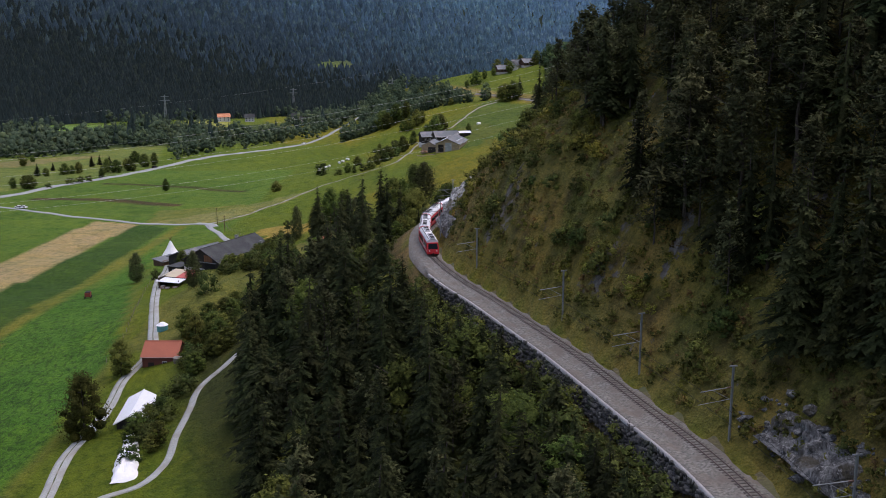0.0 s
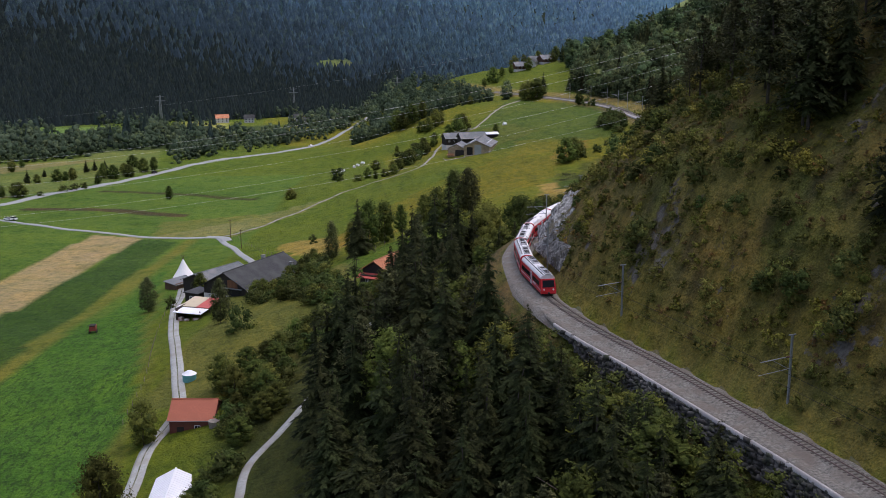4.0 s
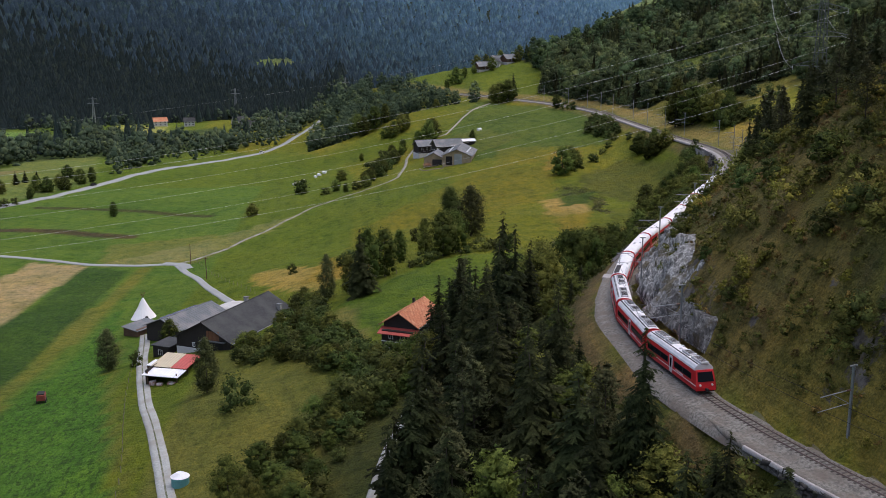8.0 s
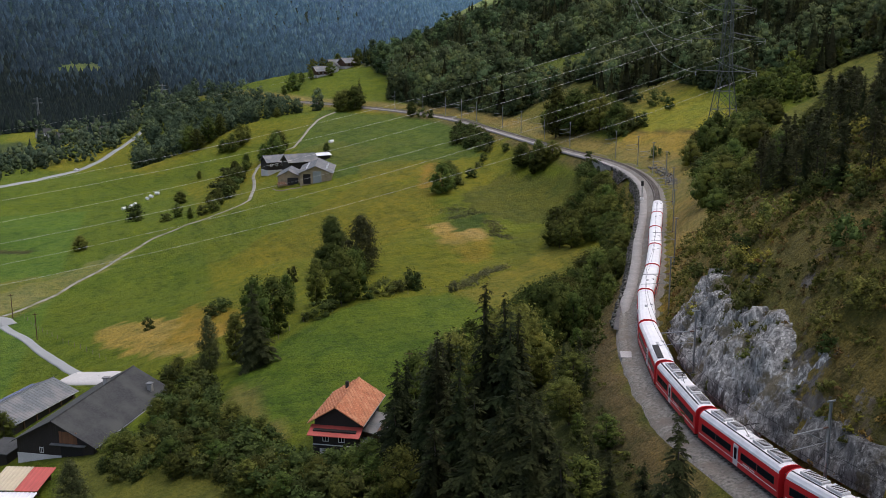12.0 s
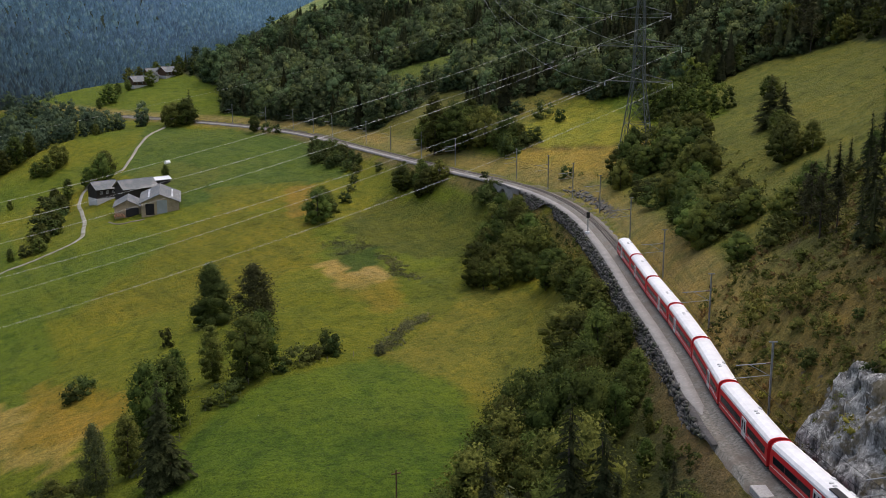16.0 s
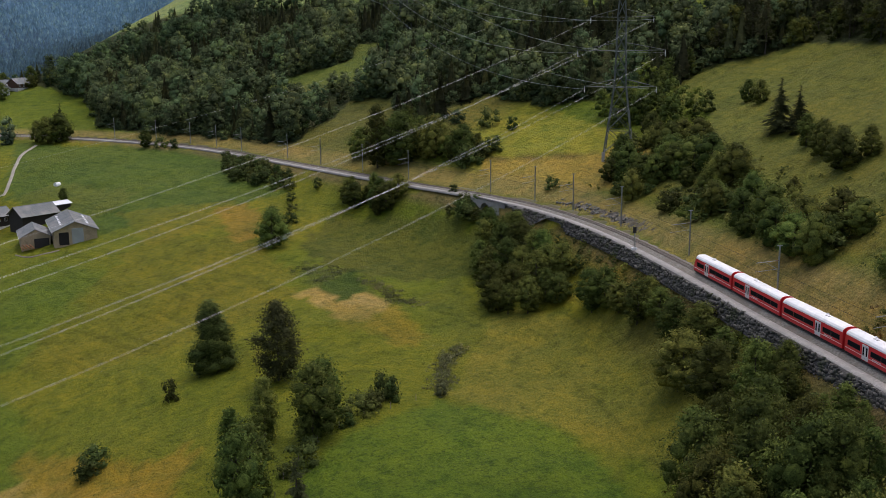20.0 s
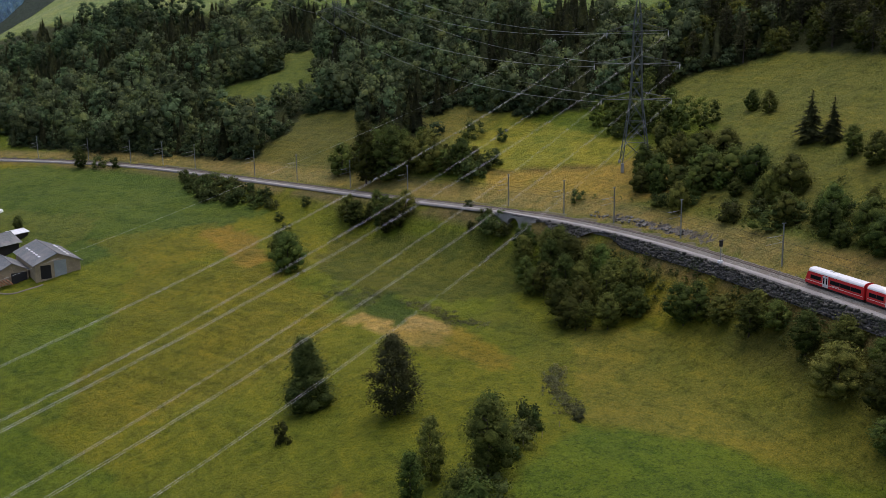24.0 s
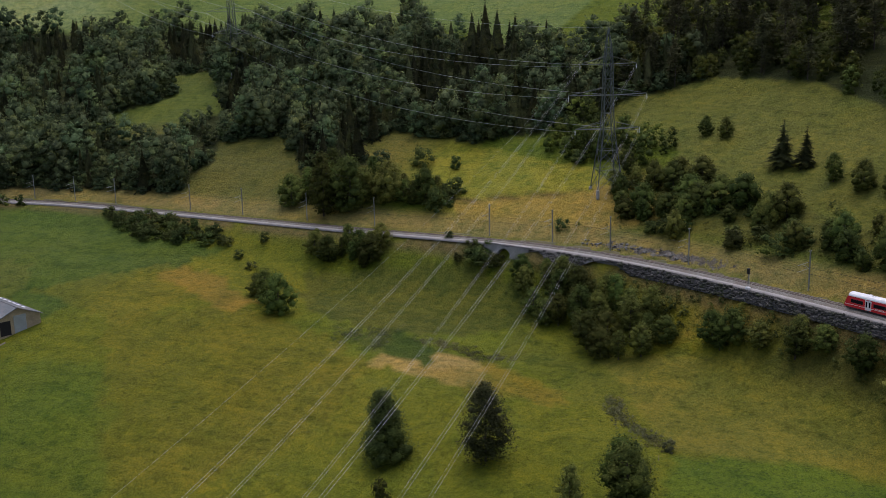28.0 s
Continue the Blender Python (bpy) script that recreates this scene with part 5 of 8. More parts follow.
def rubble(name, y0, y1, u0, u1, count, size, seed, label):
    """Angular broken stones lying on a bank, joined."""
    r = np.random.RandomState(seed)
    corners = np.array([(1, 0, 0), (-1, 0, 0), (0, 1, 0), (0, -1, 0), (0, 0, 1), (0, 0, -1), (0.7, 0.7, 0.5), (-0.7, 0.6, 0.5), (0.6, -0.7, 0.4), (-0.7, -0.6, 0.4)], float)
    bm = bmesh.new()
    for _ in range(count):
        y = r.uniform(y0, y1)
        x = rail_x(y) + u0 + (u1 - u0) * r.uniform(0, 1) ** 1.3
        s = size * (0.35 + 1.1 * r.uniform(0, 1) ** 2.2)
        v = corners * r.uniform(0.65, 1.25, (10, 1)) * s * (1.2, 0.9, 0.8)
        a = r.uniform(0, 6.283)
        v = np.column_stack([v[:, 0] * math.cos(a) - v[:, 1] * math.sin(a), v[:, 0] * math.sin(a) + v[:, 1] * math.cos(a), v[:, 2]])
        one = bmesh.new()
        for p in v + np.array((x, y, float(land_z(np.array([x]), np.array([y]))[0]) + 0.25 * s)):
            one.verts.new(p)
        hull = bmesh.ops.convex_hull(one, input=one.verts)
        loose = [e for e in hull["geom_interior"] if isinstance(e, bmesh.types.BMVert)]
        bmesh.ops.delete(one, geom=loose, context="VERTS")
        me = bpy.data.meshes.new("stone")
        one.to_mesh(me)
        bm.from_mesh(me)
        bpy.data.meshes.remove(me)
        one.free()
    me = bpy.data.meshes.new(name)
    bm.to_mesh(me)
    bm.free()
    me.materials.append(DARK_ROCK)
    tagged(new(name, me), label, "rocks", "", "stuff")


rubble("rock_rubble", 426, 468, 4.6, 7.5, 110, 0.42, 7, "broken grey-brown stones on the bank beside the track")
rubble("rock_rubble", 90, 120, 5.0, 10.5, 90, 0.75, 8, "dark broken stones on the slope above the railway")

# ---- farm buildings ----
PALE_WOOD = plain("pale_weathered_boards", (0.4, 0.315, 0.195), 0.85, 0, 4, 0.45, 0.6, 0.3, 0.02)
DARK_WOOD = plain("black_stained_boards", (0.028, 0.022, 0.018), 0.85, 0, 5, 0.4, 0.6, 0.3, 0.02)
BROWN_WOOD = plain("brown_weathered_boards", (0.12, 0.065, 0.035), 0.85, 0, 5, 0.4, 0.6, 0.3, 0.02)
RED_WOOD = plain("red_brown_boards", (0.16, 0.05, 0.032), 0.8, 0, 5, 0.3, 0.6, 0.3, 0.02)
WHITE_WALL = plain("whitewashed_wall", (0.6, 0.59, 0.56), 0.9, 0, 4, 0.15, 0.5, 0.2, 0.02)
SLATE = plain("dark_grey_roofing", (0.03, 0.033, 0.032), 0.85, 0, 2.4, 0.5, 0.22, 0.4, 0.04, spread=(0.052, 0.056, 0.05))
SHEET = plain("pale_grey_sheet_roof", (0.125, 0.14, 0.143), 0.7, 0.1, 2.2, 0.35, 0.25, 0.25, 0.03, spread=(0.2, 0.195, 0.185))
TILE = plain("orange_clay_tiles", (0.42, 0.15, 0.065), 0.85, 0, 3, 0.35, 0.8, 0.3, 0.03, vary=0.25, spread=(0.5, 0.24, 0.12))
RED_SHEET = plain("red_sheet_roof", (0.42, 0.075, 0.055), 0.6, 0, 3, 0.15, 0.5, 0.1, 0.01)
BRICK_SHEET = plain("brick_red_roof", (0.3, 0.085, 0.04), 0.75, 0, 3, 0.15, 0.4, 0.2, 0.02)
CREAM_SHEET = plain("cream_sheet_roof", (0.48, 0.42, 0.28), 0.6, 0, 3, 0.15, 0.5, 0.1, 0.01)
WHITE_SHEET = plain("white_sheet_roof", (0.72, 0.74, 0.76), 0.55, 0, 3, 0.1, 0.5, 0.1, 0.01)
CANVAS = plain("white_canvas", (0.82, 0.82, 0.8), 0.8, 0, 2, 0.06, 0.4, 0.1, 0.02)
FRAME_WHITE = plain("white_window_frame", (0.7, 0.7, 0.68), 0.6, 0, 5, 0.1, bump=0)


def roof_slope(L, half, rise, side, over, thick, ribs, zeave):
    """One slope of a gable roof along x, with raised seams. side: -1 or 1 in y."""
    bm = bmesh.new()
    ey, ez = half + over, zeave - over * rise / half
    x0, x1 = -L / 2 - over, L / 2 + over
    cols = [(x0, 0.0), (x1, 0.0)]
    if ribs:
        n = int((x1 - x0) / ribs)
        cols = [(x0 + (x1 - x0) * (k + f) / n, dz) for k in range(n) for f, dz in ((0.0, 0.0), (0.1, 0.07), (0.22, 0.07), (0.32, 0.0))] + [(x1, 0.0)]
    top = [[bm.verts.new((x, side * y, z + dz)) for y, z in ((0.0, zeave + rise), (ey, ez))] for x, dz in cols]
    low = [[bm.verts.new((x, side * y, z - thick)) for y, z in ((0.0, zeave + rise), (ey, ez))] for x, dz in cols]
    for k in range(len(cols) - 1):
        for a, b in ((top[k], top[k + 1]), (low[k + 1], low[k])):
            bm.faces.new((a[0], b[0], b[1], a[1]))
        bm.faces.new((top[k][1], top[k + 1][1], low[k + 1][1], low[k][1]))
        bm.faces.new((top[k][0], low[k][0], low[k + 1][0], top[k + 1][0]))
    for k in (0, -1):
        bm.faces.new((top[k][0], top[k][1], low[k][1], low[k][0]))
    bmesh.ops.recalc_face_normals(bm, faces=bm.faces[:])
    return bm


def window_set(parent, x, y, z, w, h, face, shutters=False):
    """A window with its frame and pane on the wall that looks along face ('x', '-x', 'y', '-y')."""
    flip = Matrix.Rotation({"x": 0, "y": 90, "-x": 180, "-y": 270}[face] * math.pi / 180, 4, "Z")
    at = Matrix.Translation((x, y, z)) @ flip
    bm = boxes((0, 0.07, -w / 2 - 0.1, w / 2 + 0.1, -0.1, 0), (0, 0.07, -w / 2 - 0.1, w / 2 + 0.1, h, h + 0.1), (0, 0.07, -w / 2 - 0.1, -w / 2, 0, h), (0, 0.07, w / 2, w / 2 + 0.1, 0, h), (0, 0.06, -0.04, 0.04, 0, h))
    bmesh.ops.transform(bm, matrix=at, verts=bm.verts[:])
    win = part("window", bm, FRAME_WHITE, parent)
    bm = boxes((0.005, 0.03, -w / 2, w / 2, 0, h))
    bmesh.ops.transform(bm, matrix=at, verts=bm.verts[:])
    part("pane", bm, PANE, win)
    return win


def gabled(name, x, y, z, turn, L, W, eave, rise, wall, roof, label, over=0.7, ribs=0.0, base=None, base_h=0.0, category="barn", second=None):
    b = thing(name, pose(x, y, z, 0, 0, turn), label, category)
    bm = bmesh.new()
    prism(bm, [(-W / 2, base_h - (3.0 if not base else 0)), (W / 2, base_h - (3.0 if not base else 0)), (W / 2, eave), (0, eave + rise), (-W / 2, eave)], -L / 2, L / 2)
    part("wall", bm, wall, b)
    if base:
        part("plinth", boxes((-L / 2 - 0.06, L / 2 + 0.06, -W / 2 - 0.06, W / 2 + 0.06, -3.5, base_h)), base, b, "pale plastered base")
    for s in (-1, 1):
        part("roof_slope", roof_slope(L, W / 2, rise, s, over, 0.18, ribs, eave + 0.12), (second or roof) if s > 0 else roof, b)
    part("ridge_cap", rod(bmesh.new(), (-L / 2 - over, 0, eave + rise + 0.15), (L / 2 + over, 0, eave + rise + 0.15), 0.14, 0.14, 6), roof, b)
    for s in (-1, 1):
        part("gutter", rod(bmesh.new(), (-L / 2 - over, s * (W / 2 + over), eave + 0.02 - over * rise / (W / 2)), (L / 2 + over, s * (W / 2 + over), eave + 0.02 - over * rise / (W / 2)), 0.09, 0.09, 6), GALVANISED, b)
    return b


def planks(parent, L, W, eave, rise, mat, face=-1):
    """Upright boards on a gable wall."""
    n = int(W / 0.45)
    for k in range(n):
        y = -W / 2 + (k + 0.5) * W / n
        top = eave + rise * (1 - abs(y) / (W / 2)) - 0.15
        part("board", boxes((face * (L / 2 + 0.02) - 0.02, face * (L / 2 + 0.02) + 0.02, y - W / n * 0.44, y + W / n * 0.44, 0.4, top)), mat, parent)


def gz(x, y):
    return float(ground_z(x, y))


# the large dark barn
barn = gabled("large_barn", -76.7, 363.0, 13.4, 63.6, 30, 15.6, 4.9, 4.2, DARK_WOOD, SLATE, "long black wooden barn with a dark grey roof", 0.8, 0, WHITE_WALL, 2.2)
planks(barn, 30, 15.6, 4.9, 4.2, DARK_WOOD)
# near-black panel on the closed wall, painted shade of an open gateway
part("gate", boxes((-15.12, -15.02, -5.6, -1.2, 0.0, 4.6)), plain("gateway_shade", (0.012, 0.011, 0.01), 0.9), barn, "dark panel standing for the shaded open barn gateway")
FRESH_BOARD = plain("orange_brown_boards", (0.2, 0.09, 0.04), 0.8, 0, 5, 0.3, vary=0.2)
for k in range(9):
    part("board", boxes((-15.1, -15.03, -4.6 + k * 0.4, -4.22 + k * 0.4, 4.7, 7.0)), FRESH_BOARD, barn, "orange-brown fresh board")
part("canopy", boxes((-15.9, -15.1, -6.4, 0.6, 4.5, 4.65)), SHEET, barn)
window_set(barn, -15.05, 2.8, 2.6, 0.6, 0.9, "-x")
for k in range(6):
    window_set(barn, -11 + k * 4.6, -7.85, 1.9, 1.6, 0.7, "-y")
for cx, cy in ((6, 0.9), (11, -6.0)):
    vent = part("vent_chimney", boxes((cx - 0.5, cx + 0.5, cy - 0.5, cy + 0.5, 5.4, 9.9 if abs(cy) < 2 else 7.4), bevel=0.04), CONCRETE, barn)
    part("cap", boxes((cx - 0.65, cx + 0.65, cy - 0.65, cy + 0.65, 9.9 if abs(cy) < 2 else 7.4, 10.05 if abs(cy) < 2 else 7.55)), SHEET, vent)
part("roof_light", boxes((-14.8, 15.2, -8.75, -8.2, 4.35, 4.5)), SHEET, barn, "pale metal eaves edge")
lean = thing("side_shed", pose(-93.3, 358.5, 11.5, 0, 0, 63.6), "small black lean-to shed beside the barn", "shed")
part("wall", boxes((-3.4, 3.4, -2.4, 2.4, -2.5, 3.2)), DARK_WOOD, lean)
part("roof", boxes((-3.8, 3.8, -2.8, 2.8, 3.2, 3.4)), SLATE, lean)
window_set(lean, -3.45, 0.2, 1.0, 1.0, 1.2, "-x")

# the second barn with the sheet roof
store = gabled("open_barn", -93.8, 389.0, 8.0, 58, 20, 11.5, 4.2, 2.3, DARK_WOOD, SHEET, "dark wooden barn with a ribbed grey sheet roof", 0.7, 0.9)
# the store's shaded inside is a near-black sheet on its solid side
part("open_front", boxes((-7.5, 9.0, -5.85, -5.74, 0.3, 3.4)), plain("store_shade", (0.015, 0.012, 0.01), 0.9), store, "dark panel standing for the shaded open side of the store")
for k in range(5):
    part("post", boxes((-7.5 + k * 4.1, -7.25 + k * 4.1, -6.1, -5.86, -1.5, 4.0)), BROWN_WOOD, store)
for k in range(4):
    part("stored_timber", boxes((-6.5 + k * 4, -3.9 + k * 4, -6.8, -5.95, 0.0, 0.8 + 0.3 * (k % 2)), bevel=0.05), DEAD_WOOD, store)
for k in range(3):
    part("solar_panel", boxes((-6 + k * 5.2, -1.2 + k * 5.2, 1.2, 4.8, 5.0, 5.1)), plain("blue_grey_panel", (0.1, 0.12, 0.16), 0.25, 0.2, 3, 0.1), store)
low = thing("low_shed", pose(-107.5, 394, 6.6, 0, 0, 58), "low shed with a blue-grey sheet roof", "shed")
part("wall", boxes((-4.5, 4.5, -2.6, 2.6, -2, 2.3)), BROWN_WOOD, low)
bm = boxes((-5, 5, -3.1, 3.1, 2.3, 2.5))
bmesh.ops.rotate(bm, matrix=Matrix.Rotation(0.12, 3, "X"), cent=(0, 0, 2.4), verts=bm.verts[:])
part("roof", bm, SHEET, low)

# the patchwork shed by the lane
shed = thing("patchwork_shed", pose(-88.6, 336.0, 13.2, 0, 0, 72), "open shed with cream, red and white sheet roofs", "shed")
part("back_wall", boxes((-5.5, 5.5, 3.6, 3.8, -2, 3.4)), DARK_WOOD, shed)
part("side_wall", boxes((5.3, 5.5, -3.8, 3.6, -2, 3.3)), BROWN_WOOD, shed)
for px in (-5.3, 0, 5.2):
    for py in (-3.8, 3.4):
        part("post", boxes((px - 0.1, px + 0.1, py - 0.1, py + 0.1, -2, 3.1)), BROWN_WOOD, shed)
for nm, mat_, x0, x1, y0, y1, z in (("cream_roof", CREAM_SHEET, -2.0, 6.0, -0.6, 4.4, 3.3), ("red_roof", RED_SHEET, -2.0, 6.0, -4.6, -0.6, 3.25), ("white_roof", WHITE_SHEET, -6.4, -2.0, -4.6, 4.4, 3.0)):
    n = int((y1 - y0) / 0.7)
    crest = [(y0 + (y1 - y0) * (k + f) / n, z + dz) for k in range(n) for f, dz in ((0.02, 0.1), (0.2, 0.18), (0.35, 0.18), (0.5, 0.1))] + [(y1 - 0.02, z + 0.1)]
    bm = prism(bmesh.new(), [(y0 + 0.02, z), *crest, (y1 - 0.02, z)], x0, x1)
    bmesh.ops.rotate(bm, matrix=Matrix.Rotation(-0.09, 3, "Y"), cent=(0, 0, 3.3), verts=bm.verts[:])
    part(nm, bm, mat_, shed)
for row in ((-6.2, -5.0, -3.4, -1.8, 0, 1.1), (-6.4, -5.4, -0.6, 0.8, 0, 0.8), (-6.0, -4.8, 1.5, 2.8, 0, 1.0)):
    part("crate", boxes(row, bevel=0.1), plain("red_white_clutter", (0.4, 0.2, 0.16), 0.7, 0, 2.5, 0.5, 1.2, spread=(0.6, 0.58, 0.55)), shed, "stored red and white goods")
side_roof = thing("flat_white_roof", pose(-93.6, 343.5, 12.0, 0, 0, 72), "small shelter with a flat white roof", "shed")
part("roof", boxes((-2.2, 2.2, -1.6, 1.6, 2.3, 2.45)), WHITE_SHEET, side_roof)
part("wall", boxes((-2.0, 2.0, -1.4, 1.4, -1.5, 2.3)), BROWN_WOOD, side_roof)

# the white tent
tipi = thing("tipi_tent", pose(-110.6, 412.0, gz(-110.6, 412.0) - 0.1, 0, 0, 20), "tall white conical tent with crossed poles on the meadow", "tent")
bm = bmesh.new()
ring, apex = [], []
for k in range(20):
    a, w = k * 6.2832 / 20, 1 + 0.04 * math.sin(k * 4.7)
    ring.append(bm.verts.new((math.cos(a) * 3.9 * w, math.sin(a) * 3.9 * w, 0)))
    apex.append(bm.verts.new((math.cos(a) * 0.22, math.sin(a) * 0.22, 6.3)))
mid = [bm.verts.new((math.cos(k * 6.2832 / 20) * 1.85, math.sin(k * 6.2832 / 20) * 1.85, 3.05)) for k in range(20)]
for k in range(20):
    j = (k + 1) % 20
    bm.faces.new((ring[k], ring[j], mid[j], mid[k]))
    bm.faces.new((mid[k], mid[j], apex[j], apex[k]))
part("canvas", bm, CANVAS, tipi)
for k in range(7):
    a = k * 0.9
    part("tent_pole", rod(bmesh.new(), (math.cos(a) * 0.35, math.sin(a) * 0.35, 5.6), (-math.cos(a) * 0.8, -math.sin(a) * 0.8, 8.0), 0.05, 0.035, 5), BROWN_WOOD, tipi)
bm = bmesh.new()
rod(bm, (0.3, -3.75, 0.75), (0.3, -3.2, 0.95), 0.55, 0.5, 12)
part("doorway", bm, DARK, tipi, "dark round doorway")

# the chalet with the tiled roof
chalet = gabled("chalet", -34.0, 317.5, 27.4, 64, 12.5, 7.4, 4.9, 2.3, DARK_WOOD, TILE, "dark timber chalet with an orange tiled roof", 0.9, 0, WHITE_WALL, 0.7, "house")
for s in (-1, 1):
    slope_part = [o for o in chalet.children if o.name.startswith("roof_slope")][0 if s < 0 else 1]
    rows_n, cols = 15, 34
    tile_mesh = finish(boxes((-0.2, 0.2, -0.17, 0.17, -0.02, 0.03), bevel=0.012), "tile", TILE)
    rr = random.Random(9 + s)
    for i in range(rows_n):
        for j in range(cols):
            if (i * cols + j) % 3 == 0 and len(slope_part.children) < 290 and rr.random() < 0.95:
                f = (i + 0.5) / rows_n
                t = new("tile", tile_mesh)
                t.parent = slope_part
                yy = f * (3.7 + 0.9)
                t.matrix_basis = Matrix.Translation((-7.1 + 14.2 * (j + 0.5 + 0.3 * rr.uniform(-1, 1)) / cols, s * yy, 4.9 + 0.12 + 2.3 - yy * 2.3 / 3.7 + 0.03)) @ Matrix.Rotation(-s * math.atan2(2.3, 3.7), 4, "X") @ Matrix.Rotation(rr.uniform(-0.06, 0.06), 4, "Z")
bm = boxes((-9.0, -6.2, -4.3, 4.2, 3.75, 3.87))
bmesh.ops.rotate(bm, matrix=Matrix.Rotation(-0.3, 3, "Y"), cent=(-6.2, 0, 3.9), verts=bm.verts[:])
part("front_canopy", bm, RED_SHEET, chalet, "red sheet canopy over the front")
part("front_room", boxes((-7.9, -6.2, -3.5, 3.5, -2.5, 3.6)), DARK_WOOD, chalet)
for yy in (-1.2, 1.4):
    window_set(chalet, -7.92, yy, 1.9, 0.8, 0.9, "-x")
part("balcony_rail", boxes((-8.1, -7.95, -3.5, 3.5, 1.2, 1.32)), FRAME_WHITE, chalet)
part("cellar_door", boxes((-7.98, -7.9, 0.8, 2.4, -0.6, 0.6)), WHITE_WALL, chalet)
annex = part("annex", boxes((-4.0, 3.5, -6.3, -3.75, -2.5, 2.2)), BROWN_WOOD, chalet, "weathered timber annex")
bm = boxes((-4.6, 4.2, -7.6, -3.7, 2.5, 2.62))
bmesh.ops.rotate(bm, matrix=Matrix.Rotation(0.2, 3, "X"), cent=(0, -3.7, 2.6), verts=bm.verts[:])
part("annex_roof", bm, SHEET, annex, "pale grey sheet roof")
bm = boxes((-7.0, -4.2, -5.4, -3.4, 1.2, 1.3))
bmesh.ops.rotate(bm, matrix=Matrix.Rotation(-0.2, 3, "Y"), cent=(-5, -4, 1.2), verts=bm.verts[:])
part("porch_roof", bm, SHEET, chalet)
part("chimney", boxes((3.6, 4.1, 0.9, 1.4, 5.6, 7.7)), DARK, chalet)
part("terrace", boxes((-2.0, 6.0, -9.5, -7.0, -2.0, 0.35)), CONCRETE, chalet)

# the red-roofed shed, the white-roofed shed and what lies by the lane
hut = gabled("red_roofed_shed", -69.0, 245.5, 16.4, 0, 8.4, 9.2, 3.4, 2.4, RED_WOOD, BRICK_SHEET, "red-brown wooden shed with a brick-red roof", 0.4, 0, category="shed")
window_set(hut, 1.2, -4.62, 1.2, 1.0, 0.9, "-y")
part("door", boxes((-2.8, -1.4, -4.66, -4.58, -1, 1.9)), DARK_WOOD, hut)
barrel = thing("round_trough", pose(-64.2, 239.6, gz(-64.2, 239.6), 0, 0, 0), "round wooden trough beside the shed", "trough")
part("tub", rod(bmesh.new(), (0, 0, -0.4), (0, 0, 1.1), 1.0, 1.15, 16), DEAD_WOOD, barrel)
white_shed = gabled("white_roofed_shed", -66.6, 213.5, 14.6, 95, 15, 5.8, 2.3, 1.5, DARK_WOOD, WHITE_SHEET, "dark open shed with a white sheet roof", 0.6, 0.8, category="shed")
# dark sheet over the gable in place of a shaded opening
part("open_end", boxes((-7.58, -7.5, -2.3, 2.3, 0, 2.2)), plain("shed_end_shade", (0.012, 0.01, 0.01), 0.9), white_shed)
heap = thing("covered_heap", pose(-61.5, 190.0, gz(-61.5, 190.0), 0, 0, 101), "long heap covered with white sheeting", "heap")
bm = bmesh.new()
bmesh.ops.create_grid(bm, x_segments=44, y_segments=14, size=1)
for v in bm.verts:
    x, y = v.co.x * 11.5, v.co.y * 2.6
    y *= 0.75 + 0.35 * noise.noise(Vector((x * 0.35, 0.0, 3.0))) + 0.25 * (x < 0)
    edge = max(0.0, 1 - abs(v.co.y) ** 3) * max(0.0, 1 - abs(v.co.x) ** 6)
    v.co = Vector((x, y + 0.7 * noise.noise(Vector((x * 0.16, 7.0, 0.0))), edge * (1.5 + 0.7 * noise.noise(Vector((x * 0.6, y * 0.8, 1.0)))) - 0.25))
part("sheeting", bm, CANVAS, heap)
tank = thing("water_tank", pose(-75.4, 268.0, gz(-75.4, 268.0), 0, 0, 30), "small white and teal round tank by the lane", "tank")
part("shell", rod(bmesh.new(), (0, 0, -0.5), (0, 0, 1.5), 1.5, 1.5, 18), plain("teal_tank", (0.1, 0.3, 0.3), 0.5, 0, 4, 0.2), tank)
part("cover", rod(bmesh.new(), (0, 0, 1.5), (0, 0, 2.2), 1.6, 0.5, 18), WHITE_SHEET, tank)

# cart, car and bales
cart = thing("field_cart", pose(-117.0, 331.0, gz(-117.0, 331.0), 0, 0, 100), "small rusty red cart standing in the crop", "cart")
part("box_body", boxes((-1.3, 1.3, -0.9, 0.9, 0.7, 2.0), bevel=0.05), plain("rusty_red", (0.25, 0.05, 0.03), 0.8, 0, 4, 0.4), cart)
part("dark_cover", boxes((-1.1, 1.1, -0.8, 0.8, 2.0, 2.3), bevel=0.1), DARK, cart)
for px in (-0.8, 0.8):
    for py in (-0.95, 0.95):
        part("wheel", rod(bmesh.new(), (px, py - 0.1, 0.4), (px, py + 0.1, 0.4), 0.45, 0.45, 14), DARK, cart)
part("drawbar", rod(bmesh.new(), (1.3, 0, 0.8), (2.9, 0, 0.4), 0.06), DARK, cart)


